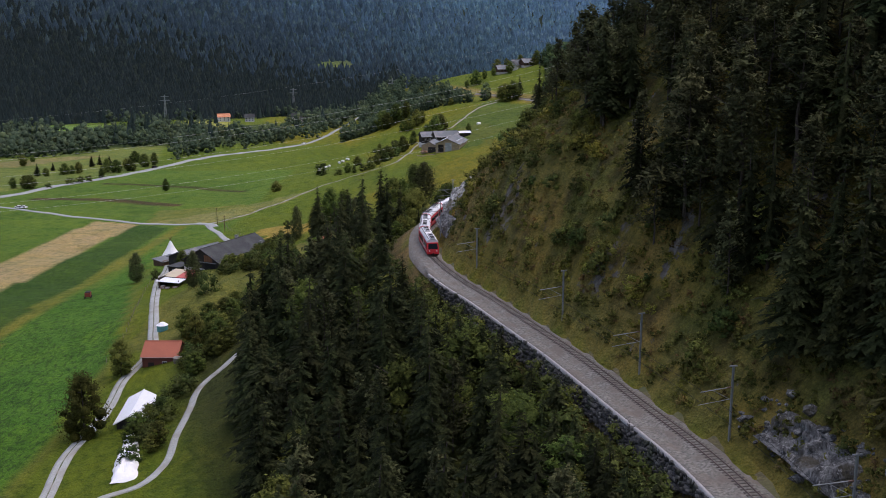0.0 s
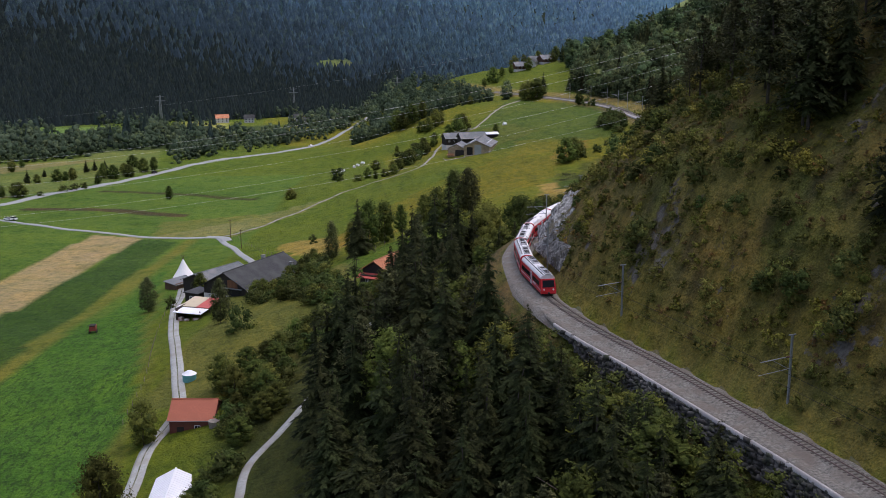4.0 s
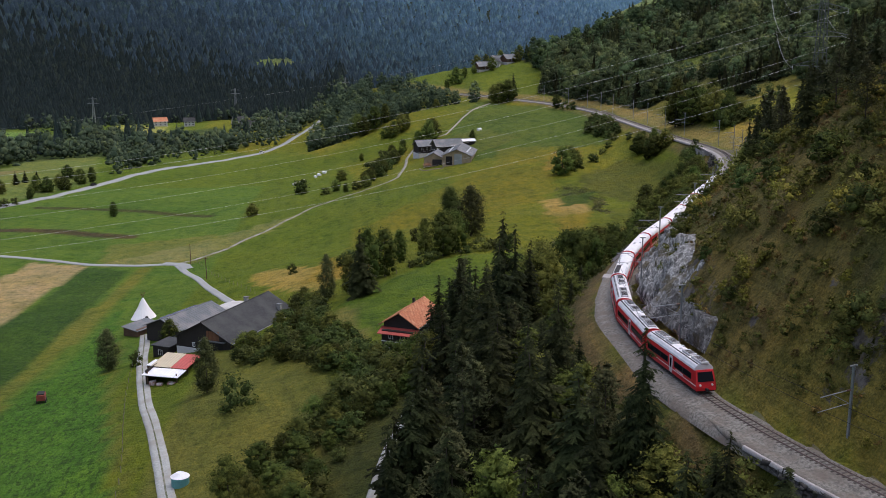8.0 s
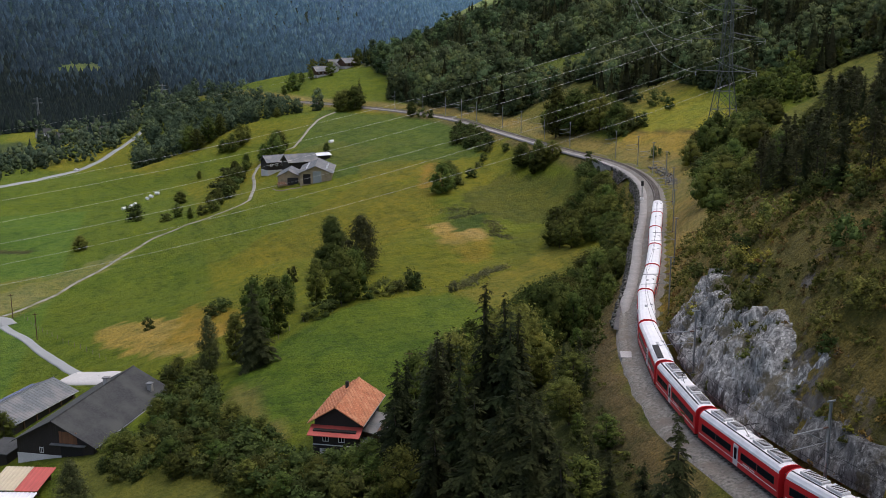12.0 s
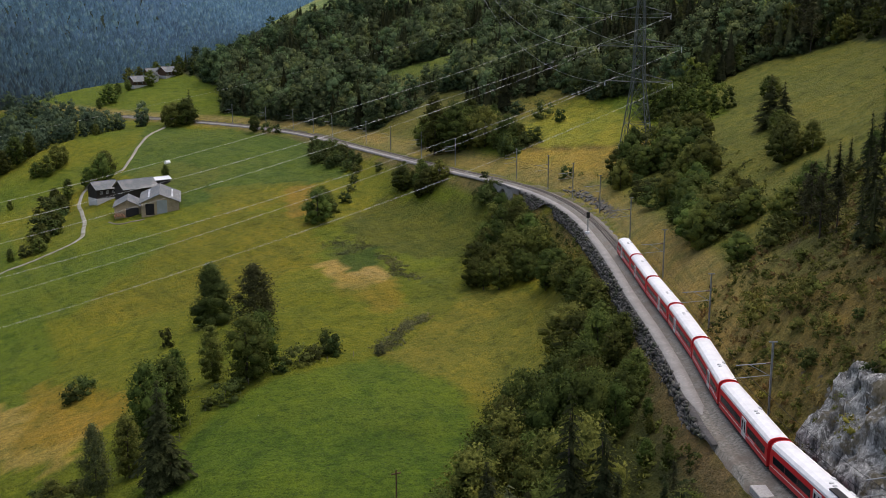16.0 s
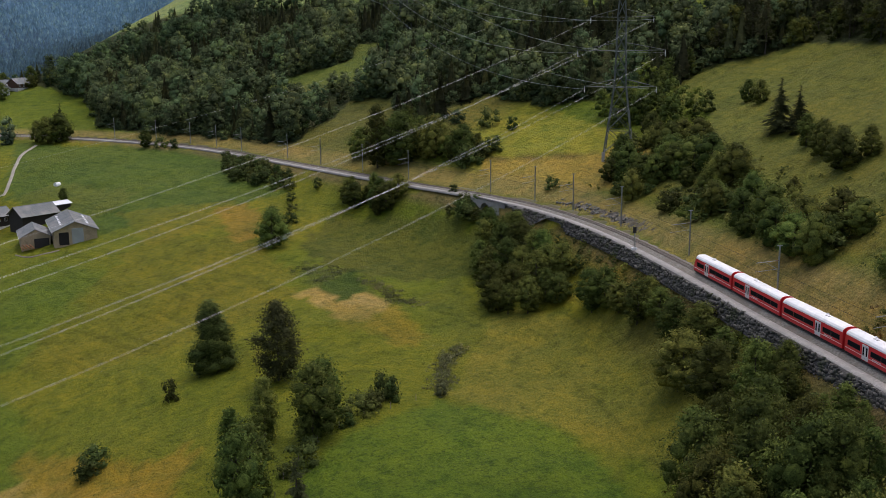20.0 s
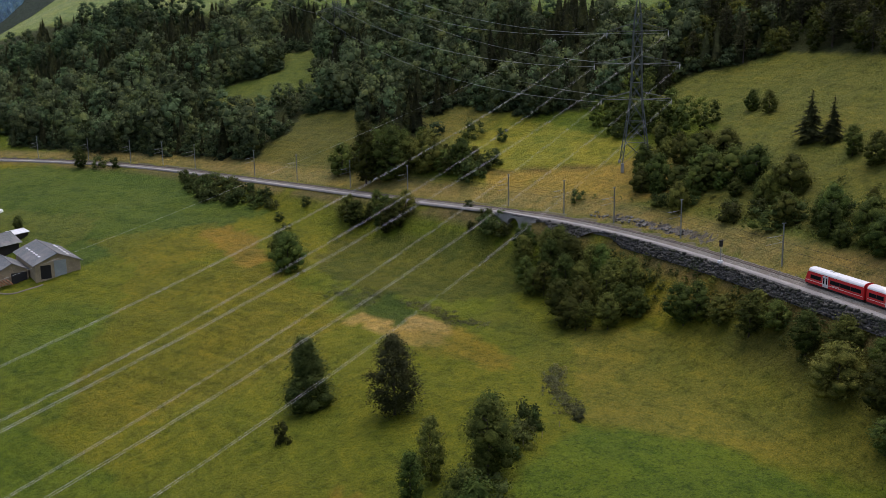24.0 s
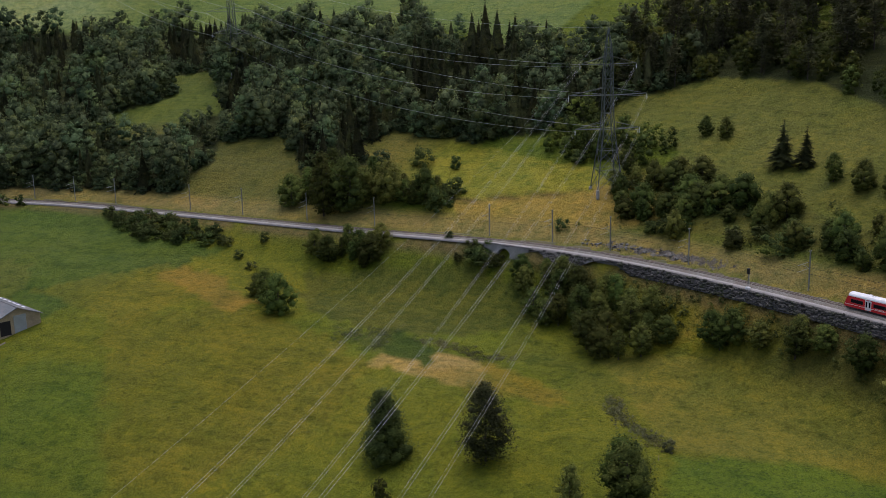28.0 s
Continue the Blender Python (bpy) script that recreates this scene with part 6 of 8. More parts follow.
def car(x, y, turn, paint_, label):
    c = thing("parked_car", pose(x, y, gz(x, y) + 0.3, 0, 0, turn), label, "car", "cars on the valley roads")
    bm = bmesh.new()
    prism(bm, [(-0.85, 0.35), (0.85, 0.35), (0.88, 0.8), (0.8, 1.0), (-0.8, 1.0), (-0.88, 0.8)], -2.2, 2.2)
    part("body", bm, paint_, c)
    bm = prism(bmesh.new(), [(-0.78, 0.98), (0.78, 0.98), (0.62, 1.5), (-0.62, 1.5)], -1.5, 1.2)
    part("cabin", bm, PANE, c)
    part("roof", boxes((-1.2, 0.9, -0.6, 0.6, 1.48, 1.54), bevel=0.03), paint_, c)
    for px in (-1.35, 1.35):
        for py in (-0.8, 0.8):
            part("wheel", rod(bmesh.new(), (px, py - 0.1, 0.32), (px, py + 0.1, 0.32), 0.33, 0.33, 12), DARK, c)


car(-224, 546, 155, STRIPE, "white car on the narrow field road")
car(-226, 545.2, 155, STRIPE, "white van on the narrow field road")
car(-199, 712, 68, DARK, "dark car on the valley road")
car(-118, 880, 62, STRIPE, "pale car on the valley road")
for k, (x, y) in enumerate(((-82, 690), (-79, 694), (-77, 698), (-71, 708), (-69, 712), (-66, 715))):
    bale = thing("wrapped_bale", pose(x, y, gz(x, y) + 0.5, 0, 0, 30 + k * 25), "white plastic-wrapped hay bale on the pasture", "bale", "wrapped bales")
    part("wrap", rod(bmesh.new(), (-1.1, 0, 0.25), (1.1, 0, 0.25), 0.8, 0.8, 14), CANVAS, bale)
dome = thing("pasture_shelter", pose(24, 700, gz(24, 700), 0, 0, 20), "small white rounded shelter on the pasture", "shelter")
part("hood", rod(bmesh.new(), (-1.1, 0, 0.3), (1.1, 0, 0.3), 1.1, 1.1, 14), CANVAS, dome)

# the farm on the pasture
farm = gabled("farm_barn", 5.2, 622.0, 23.9, 78, 26, 14, 4.3, 3.0, PALE_WOOD, SHEET, "large pale boarded farm barn with a grey sheet roof", 0.7, 1.1)
# shade of the open gateway, painted as a near-black panel
part("gate", boxes((-13.08, -13.0, 2.2, 5.4, -0.5, 3.8)), plain("farm_gateway_shade", (0.015, 0.013, 0.012), 0.9), farm, "dark panel standing for the shaded open gateway")
part("grey_gate", boxes((-13.1, -13.0, -2.6, 1.2, -0.5, 5.0), bevel=0.03), plain("pale_grey_gate", (0.33, 0.36, 0.35), 0.6), farm, "tall pale grey sliding gate")
for k in range(6):
    for sy in (-4.4, 4.0):
        part("roof_light", boxes((-8 + k * 3.2, -6.6 + k * 3.2, sy - 0.5, sy + 0.5, 4.42 + 3.0 * (1 - abs(sy) / 7.0) - 0.2, 4.42 + 3.0 * (1 - abs(sy) / 7.0) + 0.1)), WHITE_SHEET, farm)
wing = gabled("farm_wing", -6.6, 626.0, 22.3, 78, 15, 9.6, 3.6, 2.4, PALE_WOOD, SHEET, "low boarded farm wing with a pale grey roof", 0.6, 1.1, category="barn")
part("gate", boxes((-8.08, -8.0, -4.2, 0.6, -0.5, 2.9)), DARK, wing, "dark roller gate")
FIREWOOD = plain("orange_firewood", (0.4, 0.19, 0.09), 0.9, 0, 3, 0.4, vary=0.3)
for k in range(14):
    part("log", rod(bmesh.new(), (-11.0 + 0.5 * (k % 3), 1.0 + 0.28 * k, 0.1 + 0.3 * (k % 4)), (-8.6 + 0.3 * (k % 2), 1.3 + 0.28 * k, 0.25 + 0.3 * (k % 4)), 0.22, 0.2, 7), FIREWOOD, wing, "orange split log")
gabled("farm_hay_barn", 1.5, 655.0, 24.2, 15, 14.5, 9, 4.0, 2.8, DARK_WOOD, SHEET, "dark timber hay barn with a grey roof", 0.8, 1.2)
house = gabled("farm_house", -9.6, 669.0, 21.8, 18, 10, 8, 4.8, 2.4, DARK_WOOD, SHEET, "dark timber farmhouse on a pale base", 0.8, 0.0, WHITE_WALL, 0.5, "house")
for k in range(3):
    window_set(house, -3.0 + k * 2.8, -4.05, 2.4, 0.9, 1.1, "-y")
gabled("white_roofed_store", 13.5, 663.5, 26.8, 15, 7, 5, 2.4, 0.8, DARK_WOOD, WHITE_SHEET, "small store with a bright white roof", 0.5, 0.8, category="shed")
wall_line = curve_points(((-15.5, 617), (-14, 611), (-10, 607.5), (-4, 607)), 1.2)
yard = thing("yard_wall", pose(0, 0, 0), "low pale wall round the farmyard", "wall")
bm = bmesh.new()
for p, q in zip(wall_line[:-1], wall_line[1:]):
    rod(bm, (p[0], p[1], gz(p[0], p[1]) + 0.1), (q[0], q[1], gz(q[0], q[1]) + 0.1), 0.28, 0.28, 4)
part("coping", bm, DEAD_WOOD, yard)

# houses of the village beyond the river and down the valley
def far_house(x, y, turn, L, W, roof, label):
    h = gabled("village_house", x, y, gz(x, y), turn, L, W, 5.0, 3.2, WHITE_WALL, roof, label, 0.7, 0, category="house")
    for k in range(3):
        for z in (1.0, 3.2):
            window_set(h, -L / 2 + (k + 0.5) * L / 3, -W / 2 - 0.02, z, 1.2, 1.3, "-y")


for x, y, turn, L, W, red in ((-240, 1140, 20, 13, 10, 1), (-212, 1143, 10, 10, 8, 0), (-150, 1100, 35, 13, 10, 0), (-128, 1120, 60, 12, 9, 0), (-108, 1085, 15, 14, 10, 0), (-165, 1150, 25, 12, 9, 0), (-88, 1130, 40, 12, 10, 0),
                              (-120, 1165, 30, 13, 10, 0), (105, 1190, 20, 13, 10, 0), (122, 1215, 40, 14, 10, 0), (140, 1195, 15, 12, 9, 0), (88, 1160, 60, 10, 8, 0)):
    far_house(x, y, turn, L, W, TILE if red else SLATE, "white village house with an orange roof" if red else "white village house with a grey roof")
for x, y, turn, L, W, red in ((52, 922, 20, 11, 8, 0), (62, 930, 75, 13, 9, 1), (74, 936, 30, 10, 8, 0), (66, 946, 10, 9, 7, 0)):
    h = gabled("hamlet_house", x, y, gz(x, y), turn, L, W, 4.2, 2.8, BROWN_WOOD if not red else WHITE_WALL, SLATE if red else SHEET, "timber house of the hamlet on the shoulder" if not red else "white house with a grey roof in the hamlet", 0.9, 0, WHITE_WALL, 1.2, "house")
    for k in range(3):
        window_set(h, -L / 2 + (k + 0.5) * L / 3, -W / 2 - 0.02, 2.0, 1.0, 1.1, "-y")
for x, y in ((-290, 1090), (-60, 1240), (-180, 1260)):
    z = gz(x, y)
    p = thing("valley_pylon", pose(x, y, z), "slender grey lattice pylon on the valley floor", "pylon", "valley pylons")
    part("tower", lattice(bmesh.new(), ((0, 1.6), (10, 1.1), (20, 0.7), (30, 0.3)), 0.16), GALVANISED, p)
    part("cross_arm", boxes((-5, 5, -0.2, 0.2, 24, 24.4), (-4, 4, -0.2, 0.2, 28, 28.3)), GALVANISED, p)

# fences: posts beside the lane and the junction
for points, gap, label in ((((-104, 372), (-100, 345), (-97, 325), (-92, 300), (-87, 275), (-85, 250)), 4.5, "weathered wooden fence post by the lane"), (((-108, 500), (-98, 470), (-86, 440), (-78, 420)), 5.0, "wooden fence post by the field road"), (((-46, 372), (-30, 400), (-16, 408), (4, 411)), 6.0, "wooden fence post along the pasture")):
    for p in curve_points(points, gap):
        post = thing("fence_post", pose(float(p[0]), float(p[1]), gz(p[0], p[1])), label, "fence post", "fence posts")
        part("stake", rod(bmesh.new(), (0, 0, -0.4), (0.03, 0, 1.25), 0.08, 0.06, 6), DEAD_WOOD, post)
for x, y in ((-110, 497), (-99, 462), (-20, 333)):
    pole = thing("wooden_pole", pose(x, y, gz(x, y)), "tall wooden line pole beside the lane", "pole", "wooden poles")
    part("shaft", rod(bmesh.new(), (0, 0, -0.5), (0, 0, 8.0), 0.14, 0.1, 8), BROWN_WOOD, pole)
    part("crossbar", boxes((-0.7, 0.7, -0.06, 0.06, 7.4, 7.55)), BROWN_WOOD, pole)

# ---- trees and bushes ----
def facing(v, f, n):
    """Turns each leaf so that its face looks the way of its soft normal."""
    a, b, c = v[f[:, 0]], v[f[:, 1]], v[f[:, 2]]
    back = np.einsum("ij,ij->i", np.cross(b - a, c - a), n[f[:, 0]]) < 0
    f[back] = f[back][:, ::-1]
    return v, f, n


def unit(n):
    return n / np.maximum(np.linalg.norm(n, axis=-1, keepdims=True), 1e-6)


def ico(level):
    bm = bmesh.new()
    bmesh.ops.create_icosphere(bm, subdivisions=level, radius=1.0)
    v, f = np.array([x.co for x in bm.verts]), np.array([[x.index for x in p.verts] for p in bm.faces])
    bm.free()
    return v, f


OCTA = (np.array([(1, 0, 0), (0, 1, 0), (-1, 0, 0), (0, -1, 0), (0, 0, 0.8), (0, 0, -0.8)]), np.array([(0, 1, 4), (1, 2, 4), (2, 3, 4), (3, 0, 4), (1, 0, 5), (2, 1, 5), (3, 2, 5), (0, 3, 5)]))
HEARTS = {0: OCTA, 1: ico(1), 2: ico(2)}


def spruce_crown(seed, h, levels=28, around=8, spread=0.17, bare=0.05, twigs=4, core=0.2):
    """Whorls of drooping boughs, each a flat fan of twigs on both sides of its stem."""
    r = np.random.RandomState(seed)
    rows = []
    for i in range(levels):
        f = (i + r.uniform(-0.35, 0.35)) / (levels - 1)
        z = h * (bare + (0.97 - bare) * min(1, max(0, f)))
        R = spread * h * max(0.06, 1.04 - z / h) ** 0.8 * r.uniform(0.72, 1.15) * (0.7 + 0.3 * min(1, f / 0.12))
        for k in range(max(4, int(round(around * (1.1 - 0.45 * f))))):
            rows.append((z + r.uniform(-0.25, 0.25), r.uniform(0, 6.283), max(0.35, R * r.uniform(0.55, 1.25))))
    z, a, R = np.array(rows).T
    n = len(z)
    d = np.column_stack([np.cos(a), np.sin(a), np.zeros(n)])
    p = np.column_stack([-np.sin(a), np.cos(a), np.zeros(n)])
    sag, curl = r.uniform(0.05, 0.3, n), r.uniform(0.1, 0.45, n)

    def bough(t):
        return d * (R * t)[:, None] + np.column_stack([np.zeros(n), np.zeros(n), z - R * (sag * t + curl * t * t)])

    V = []
    step = 0.84 / twigs
    for side in (-1, 1):
        for k in range(twigs):
            t = 0.16 + step * (k + 0.5 + r.uniform(-0.3, 0.3))
            L = R * 0.5 * (1.12 - t) * r.uniform(0.7, 1.2, n) + 0.12
            tip = bough(min(1.0, t + 0.2)) + p * (side * L)[:, None] - [0, 0, 1] * (L * r.uniform(0.1, 0.6, n))[:, None]
            V.append(np.stack([bough(t - step * 0.62), bough(t + step * 0.62), tip], 1).reshape(-1, 3))
    tip = bough(1.12)
    V.append(np.stack([bough(0.75) + p * (R * 0.07)[:, None], bough(0.75) - p * (R * 0.07)[:, None], tip], 1).reshape(-1, 3))
    v = np.concatenate(V)
    f = np.arange(len(v)).reshape(-1, 3)
    ring = np.array([(math.cos(k * 1.0472) * spread * h * core, math.sin(k * 1.0472) * spread * h * core, h * (bare + 0.03)) for k in range(6)] + [(0, 0, h * 0.94), (0, 0, h * 1.02)])
    f = np.concatenate([f, [(len(v) + k, len(v) + (k + 1) % 6, len(v) + 6) for k in range(6)]])
    v = np.concatenate([v, ring])
    nrm = unit(np.column_stack([v[:, 0], v[:, 1], np.zeros(len(v))])) * 0.85 + [0, 0, 0.6] + r.normal(0, 0.2, v.shape)
    return facing(v, f, unit(nrm))


def leaf_crown(seed, h, width, clumps=20, leaves=70, size=0.5, low=0.2, shape=1.0, droop=0.0, top=0.5, core=0.55, heart_kind=1):
    """Clumps of leaves in an uneven crown, each clump round a dark heart."""
    r = np.random.RandomState(seed)
    V, N, hearts, hn = [], [], [], []
    hv, hf = HEARTS[heart_kind]
    middle = np.array([0, 0, h * (low + (1 - low) * 0.42)])
    for c in range(clumps):
        a, q = c * 2.4 + r.uniform(-0.5, 0.5), 0.25 + 0.75 * r.uniform(0, 1) ** 0.5
        t = (c + r.uniform(0, 1)) / clumps
        z = h * (low + (1 - low) * t * 0.93)
        prof = math.sin(math.pi * min(1, max(0.06, (t * 0.86 + 0.1) ** shape))) ** top
        rad = width / 2 * prof
        cr = width * r.uniform(0.13, 0.25) * (0.6 + 0.4 * prof)
        heart = np.array([math.cos(a) * max(0, rad - cr * 0.7) * q, math.sin(a) * max(0, rad - cr * 0.7) * q, z - cr * 0.4])
        d = unit(r.normal(size=(leaves, 3)))
        d[:, 2] = np.where(d[:, 2] < -0.45, -d[:, 2], d[:, 2])
        pos = heart + d * (cr * r.uniform(core * 0.95, 1.4, leaves))[:, None] * [1, 1, 0.9]
        pos[:, 2] -= droop * r.uniform(0, 1, leaves) * cr
        soft = unit(d * 0.75 + unit(pos - middle) * 0.5 + [0, 0, 0.35] + r.normal(0, 0.2, d.shape))
        n = unit(d * 0.7 + r.normal(size=(leaves, 3)) * 0.5 + [0, 0, 0.3])
        t1 = unit(np.cross(n, r.normal(size=(leaves, 3))))
        t2 = np.cross(n, t1)
        s = (size * r.uniform(0.6, 1.4, leaves))[:, None]
        V.append(np.stack([pos + t1 * s, pos - t1 * s * 0.6 + t2 * s * 0.6, pos - t1 * s * 0.6 - t2 * s * 0.6], 1).reshape(-1, 3))
        N.append(np.repeat(soft, 3, 0))
        hearts.append(heart + cr * core * r.uniform(0.75, 1.25, (len(hv), 1)) * hv * [1, 1, 0.9])
        hn.append(unit(hv * 0.75 + unit(heart - middle) * 0.45 + [0, 0, 0.2] + r.normal(0, 0.15, hv.shape)))
    v = np.concatenate(V)
    f = np.arange(len(v)).reshape(-1, 3)
    f = np.concatenate([f] + [hf + len(v) + k * len(hv) for k in range(len(hearts))])
    v, n = np.concatenate([v] + hearts), np.concatenate(N + hn)
    v[:, 2] = np.maximum(v[:, 2], 0.02)
    return facing(v, f, n)


def pine_crown(seed, h, width):
    """A mountain pine: flat uneven plates of needles on the upper two thirds."""
    r = np.random.RandomState(seed)
    V = []
    for c in range(30):
        t = (c + r.uniform(0, 1)) / 30
        z = h * (0.24 + 0.74 * t)
        R = width / 2 * (1 - t) ** 0.55 * r.uniform(0.5, 1.1) + 0.4
        a, n = r.uniform(0, 6.283), 48
        rad, ang = R * r.uniform(0, 1, n) ** 0.6, a + r.normal(0, 0.6, n)
        pos = np.column_stack([np.cos(ang) * rad, np.sin(ang) * rad, z + r.normal(0, 0.3, n) - rad * 0.12])
        nv = unit(r.normal(size=(n, 3)) * 0.5 + [0, 0, 0.8])
        t1 = unit(np.cross(nv, r.normal(size=(n, 3))))
        t2 = np.cross(nv, t1)
        s = r.uniform(0.22, 0.52, n)[:, None]
        V.append(np.stack([pos + t1 * s, pos - t1 * s * 0.9 + t2 * s * 0.4, pos - t1 * s * 0.9 - t2 * s * 0.4], 1).reshape(-1, 3))
    v = np.concatenate(V)
    n = unit(unit(np.column_stack([v[:, 0], v[:, 1], np.zeros(len(v))])) * 0.7 + [0, 0, 0.7] + r.normal(0, 0.2, v.shape))
    return facing(v, np.arange(len(v)).reshape(-1, 3), n)


def trunk_bm(seed, h, r0, limbs, top=0.9, spread=0.25):
    r = random.Random(seed)
    bm = bmesh.new()
    p, n = Vector((0, 0, -0.6)), 5
    for k in range(n):
        q = Vector((r.uniform(-0.012, 0.012) * h, r.uniform(-0.012, 0.012) * h, h * top * (k + 1) / n))
        rod(bm, p, q, r0 * (1 - 0.85 * k / n), r0 * (1 - 0.85 * (k + 1) / n), 6)
        p = q
    for k in range(limbs):
        z, a, L = h * r.uniform(0.25, 0.75), r.uniform(0, 6.283), h * spread * r.uniform(0.5, 1)
        rod(bm, (0, 0, z), (math.cos(a) * L, math.sin(a) * L, z + L * r.uniform(0.2, 0.8)), r0 * 0.35, r0 * 0.08, 5)
    return bm


def tree_proto(name, crown, crown_mat, seed, h, r0, limbs, label, category, group, spread=0.25, top=0.9):
    me = raw_mesh("crown", crown[0], crown[1], True)
    me.normals_split_custom_set_from_vertices(crown[2])
    me.materials.append(crown_mat)
    stem = finish(trunk_bm(seed, h, r0, limbs, top, spread), "trunk", BARK)
    return dict(name=name, crown=me, trunk=stem, h=h, label=label, category=category, group=group, arrays=crown)


def plant(proto, x, y, h=None, wide=1.0, turn=None, label=""):
    """One tree of its own: its trunk and its crown."""
    k = 1.0 if h is None else h / proto["h"]
    turn = (x * 37.0 + y * 91.0) % 360 if turn is None else turn
    z = float(ground_z(x, y)) - 0.15
    root = thing(proto["name"], Matrix.LocRotScale((x, y, z), Euler((0, 0, radians(turn))), (k * wide, k * wide, k)), label or proto["label"], proto["category"], proto["group"])
    if proto["trunk"]:
        part("trunk", proto["trunk"], BARK, root)
    part("crown", proto["crown"], None, root)
    return root


def massed(name, protos, places, material, label, chunks=1, category="forest"):
    """Many trees that nobody could count, joined into a few pieces of woodland. Places: x, y, height, number of the kind."""
    for c in range(chunks):
        V, F, N, base = [], [], [], 0
        for i, (x, y, h, k) in enumerate(places):
            if i % chunks != c:
                continue
            v, f, nrm = protos[int(k) % len(protos)]
            a, s = (x * 37.0 + y * 91.0) % 6.283, h
            ca, sa = math.cos(a) * s, math.sin(a) * s
            w = np.column_stack([v[:, 0] * ca - v[:, 1] * sa + x, v[:, 0] * sa + v[:, 1] * ca + y, v[:, 2] * s + float(ground_z(x, y)) - 0.2])
            V.append(w)
            F.append(f + base)
            N.append(np.column_stack([(nrm[:, 0] * ca - nrm[:, 1] * sa) / s, (nrm[:, 0] * sa + nrm[:, 1] * ca) / s, nrm[:, 2]]))
            base += len(w)
        if V:
            me = raw_mesh(name, np.concatenate(V), np.concatenate(F), True)
            me.normals_split_custom_set_from_vertices(np.concatenate(N))
            me.materials.append(material)
            tagged(new(name, me), label, category, "", "stuff")


def scatter(seed, x0, x1, y0, y1, gap, keep):
    """Uneven places about gap metres apart, where keep(x, y) says so."""
    r = np.random.RandomState(seed)
    gx, gy = np.meshgrid(np.arange(x0, x1, gap), np.arange(y0, y1, gap))
    x = (gx + r.uniform(-0.48, 0.48, gx.shape) * gap).ravel()
    y = (gy + r.uniform(-0.48, 0.48, gx.shape) * gap).ravel()
    ok = keep(x, y)
    return np.column_stack([x[ok], y[ok]]), r


SPRUCE = [tree_proto("spruce_tree", spruce_crown(s, 20, 25, 8, w * 1.08, b, 3), NEEDLES, s, 20, 0.26, 0, "tall dark green spruce on the steep slope", "conifer tree", "spruces", top=0.9)
          for s, w, b in ((1, 0.16, 0.06), (2, 0.19, 0.04), (3, 0.14, 0.12), (4, 0.175, 0.08), (5, 0.2, 0.18))]
PINES = [tree_proto("pine_tree", pine_crown(s, 17, w), PINE, s, 17, 0.2, 6, "dark mountain pine with a bare lower trunk", "conifer tree", "pines", 0.18)
         for s, w in ((11, 7), (12, 8.5), (13, 6))]
BROAD = [tree_proto("broadleaf_tree", leaf_crown(s, 14, w * 1.12, 30, 68, 0.29, low, shp, 0, 0.65), LEAVES, s, 14, 0.24, 6, lab, "broadleaf tree", "broadleaf trees")
         for s, w, low, shp, lab in ((21, 8, 0.12, 1.0, "leafy green broadleaf tree with an uneven crown"), (22, 9.5, 0.1, 0.9, "wide leafy broadleaf tree with a ragged crown"),
                                     (23, 6.5, 0.15, 1.0, "slender leafy broadleaf tree"), (24, 11, 0.08, 0.85, "wide bushy broadleaf tree"))]
BIRCH_LEAVES = leafy("birch_leaves", (0.05, 0.066, 0.026), (0.12, 0.14, 0.055), 0.35, 0.03)
BIRCH = tree_proto("birch_tree", leaf_crown(31, 16, 9.0, 52, 190, 0.185, 0.12, 0.85, 0.8, 0.8, 0.35), BIRCH_LEAVES, 31, 16, 0.2, 7, "airy birch with drooping twigs on the meadow", "broadleaf tree", "birches")
COLUMN = tree_proto("poplar_tree", leaf_crown(32, 16, 8.6, 52, 190, 0.19, 0.03, 0.5, 0, 0.7, 0.7), BUSH_LEAVES, 32, 16, 0.22, 4, "dense dark pointed tree on the meadow", "broadleaf tree", "pointed trees", 0.12)
BUSHES = [dict(tree_proto("bush", leaf_crown(s, 3.2, w, 9, 54, 0.22, 0.0, 0.7, 0, 0.35, 0.6), BUSH_LEAVES, s, 3, 0.1, 3, lab, "bush", "bushes"), trunk=None)
          for s, w, lab in ((41, 4.2, "low dense green bush"), (42, 5.2, "broad rounded green bush"), (43, 3.6, "small leafy bush on the slope"))]
for b in BUSHES:
    b["h"] = 3.2
DRY_TWIGS = leafy("grey_green_twigs", (0.09, 0.105, 0.05), (0.19, 0.2, 0.1), 0.2, 0.02)
DRY = dict(tree_proto("dry_bush", leaf_crown(45, 3.4, 5.0, 12, 70, 0.16, 0.0, 0.7, 0, 0.35), DRY_TWIGS, 45, 3, 0.1, 3, "grey half-dead bush on the meadow", "bush", "bushes"), trunk=None)
DRY["h"] = 3.4


def small(arrays, h):
    return arrays[0] / h, arrays[1], arrays[2]


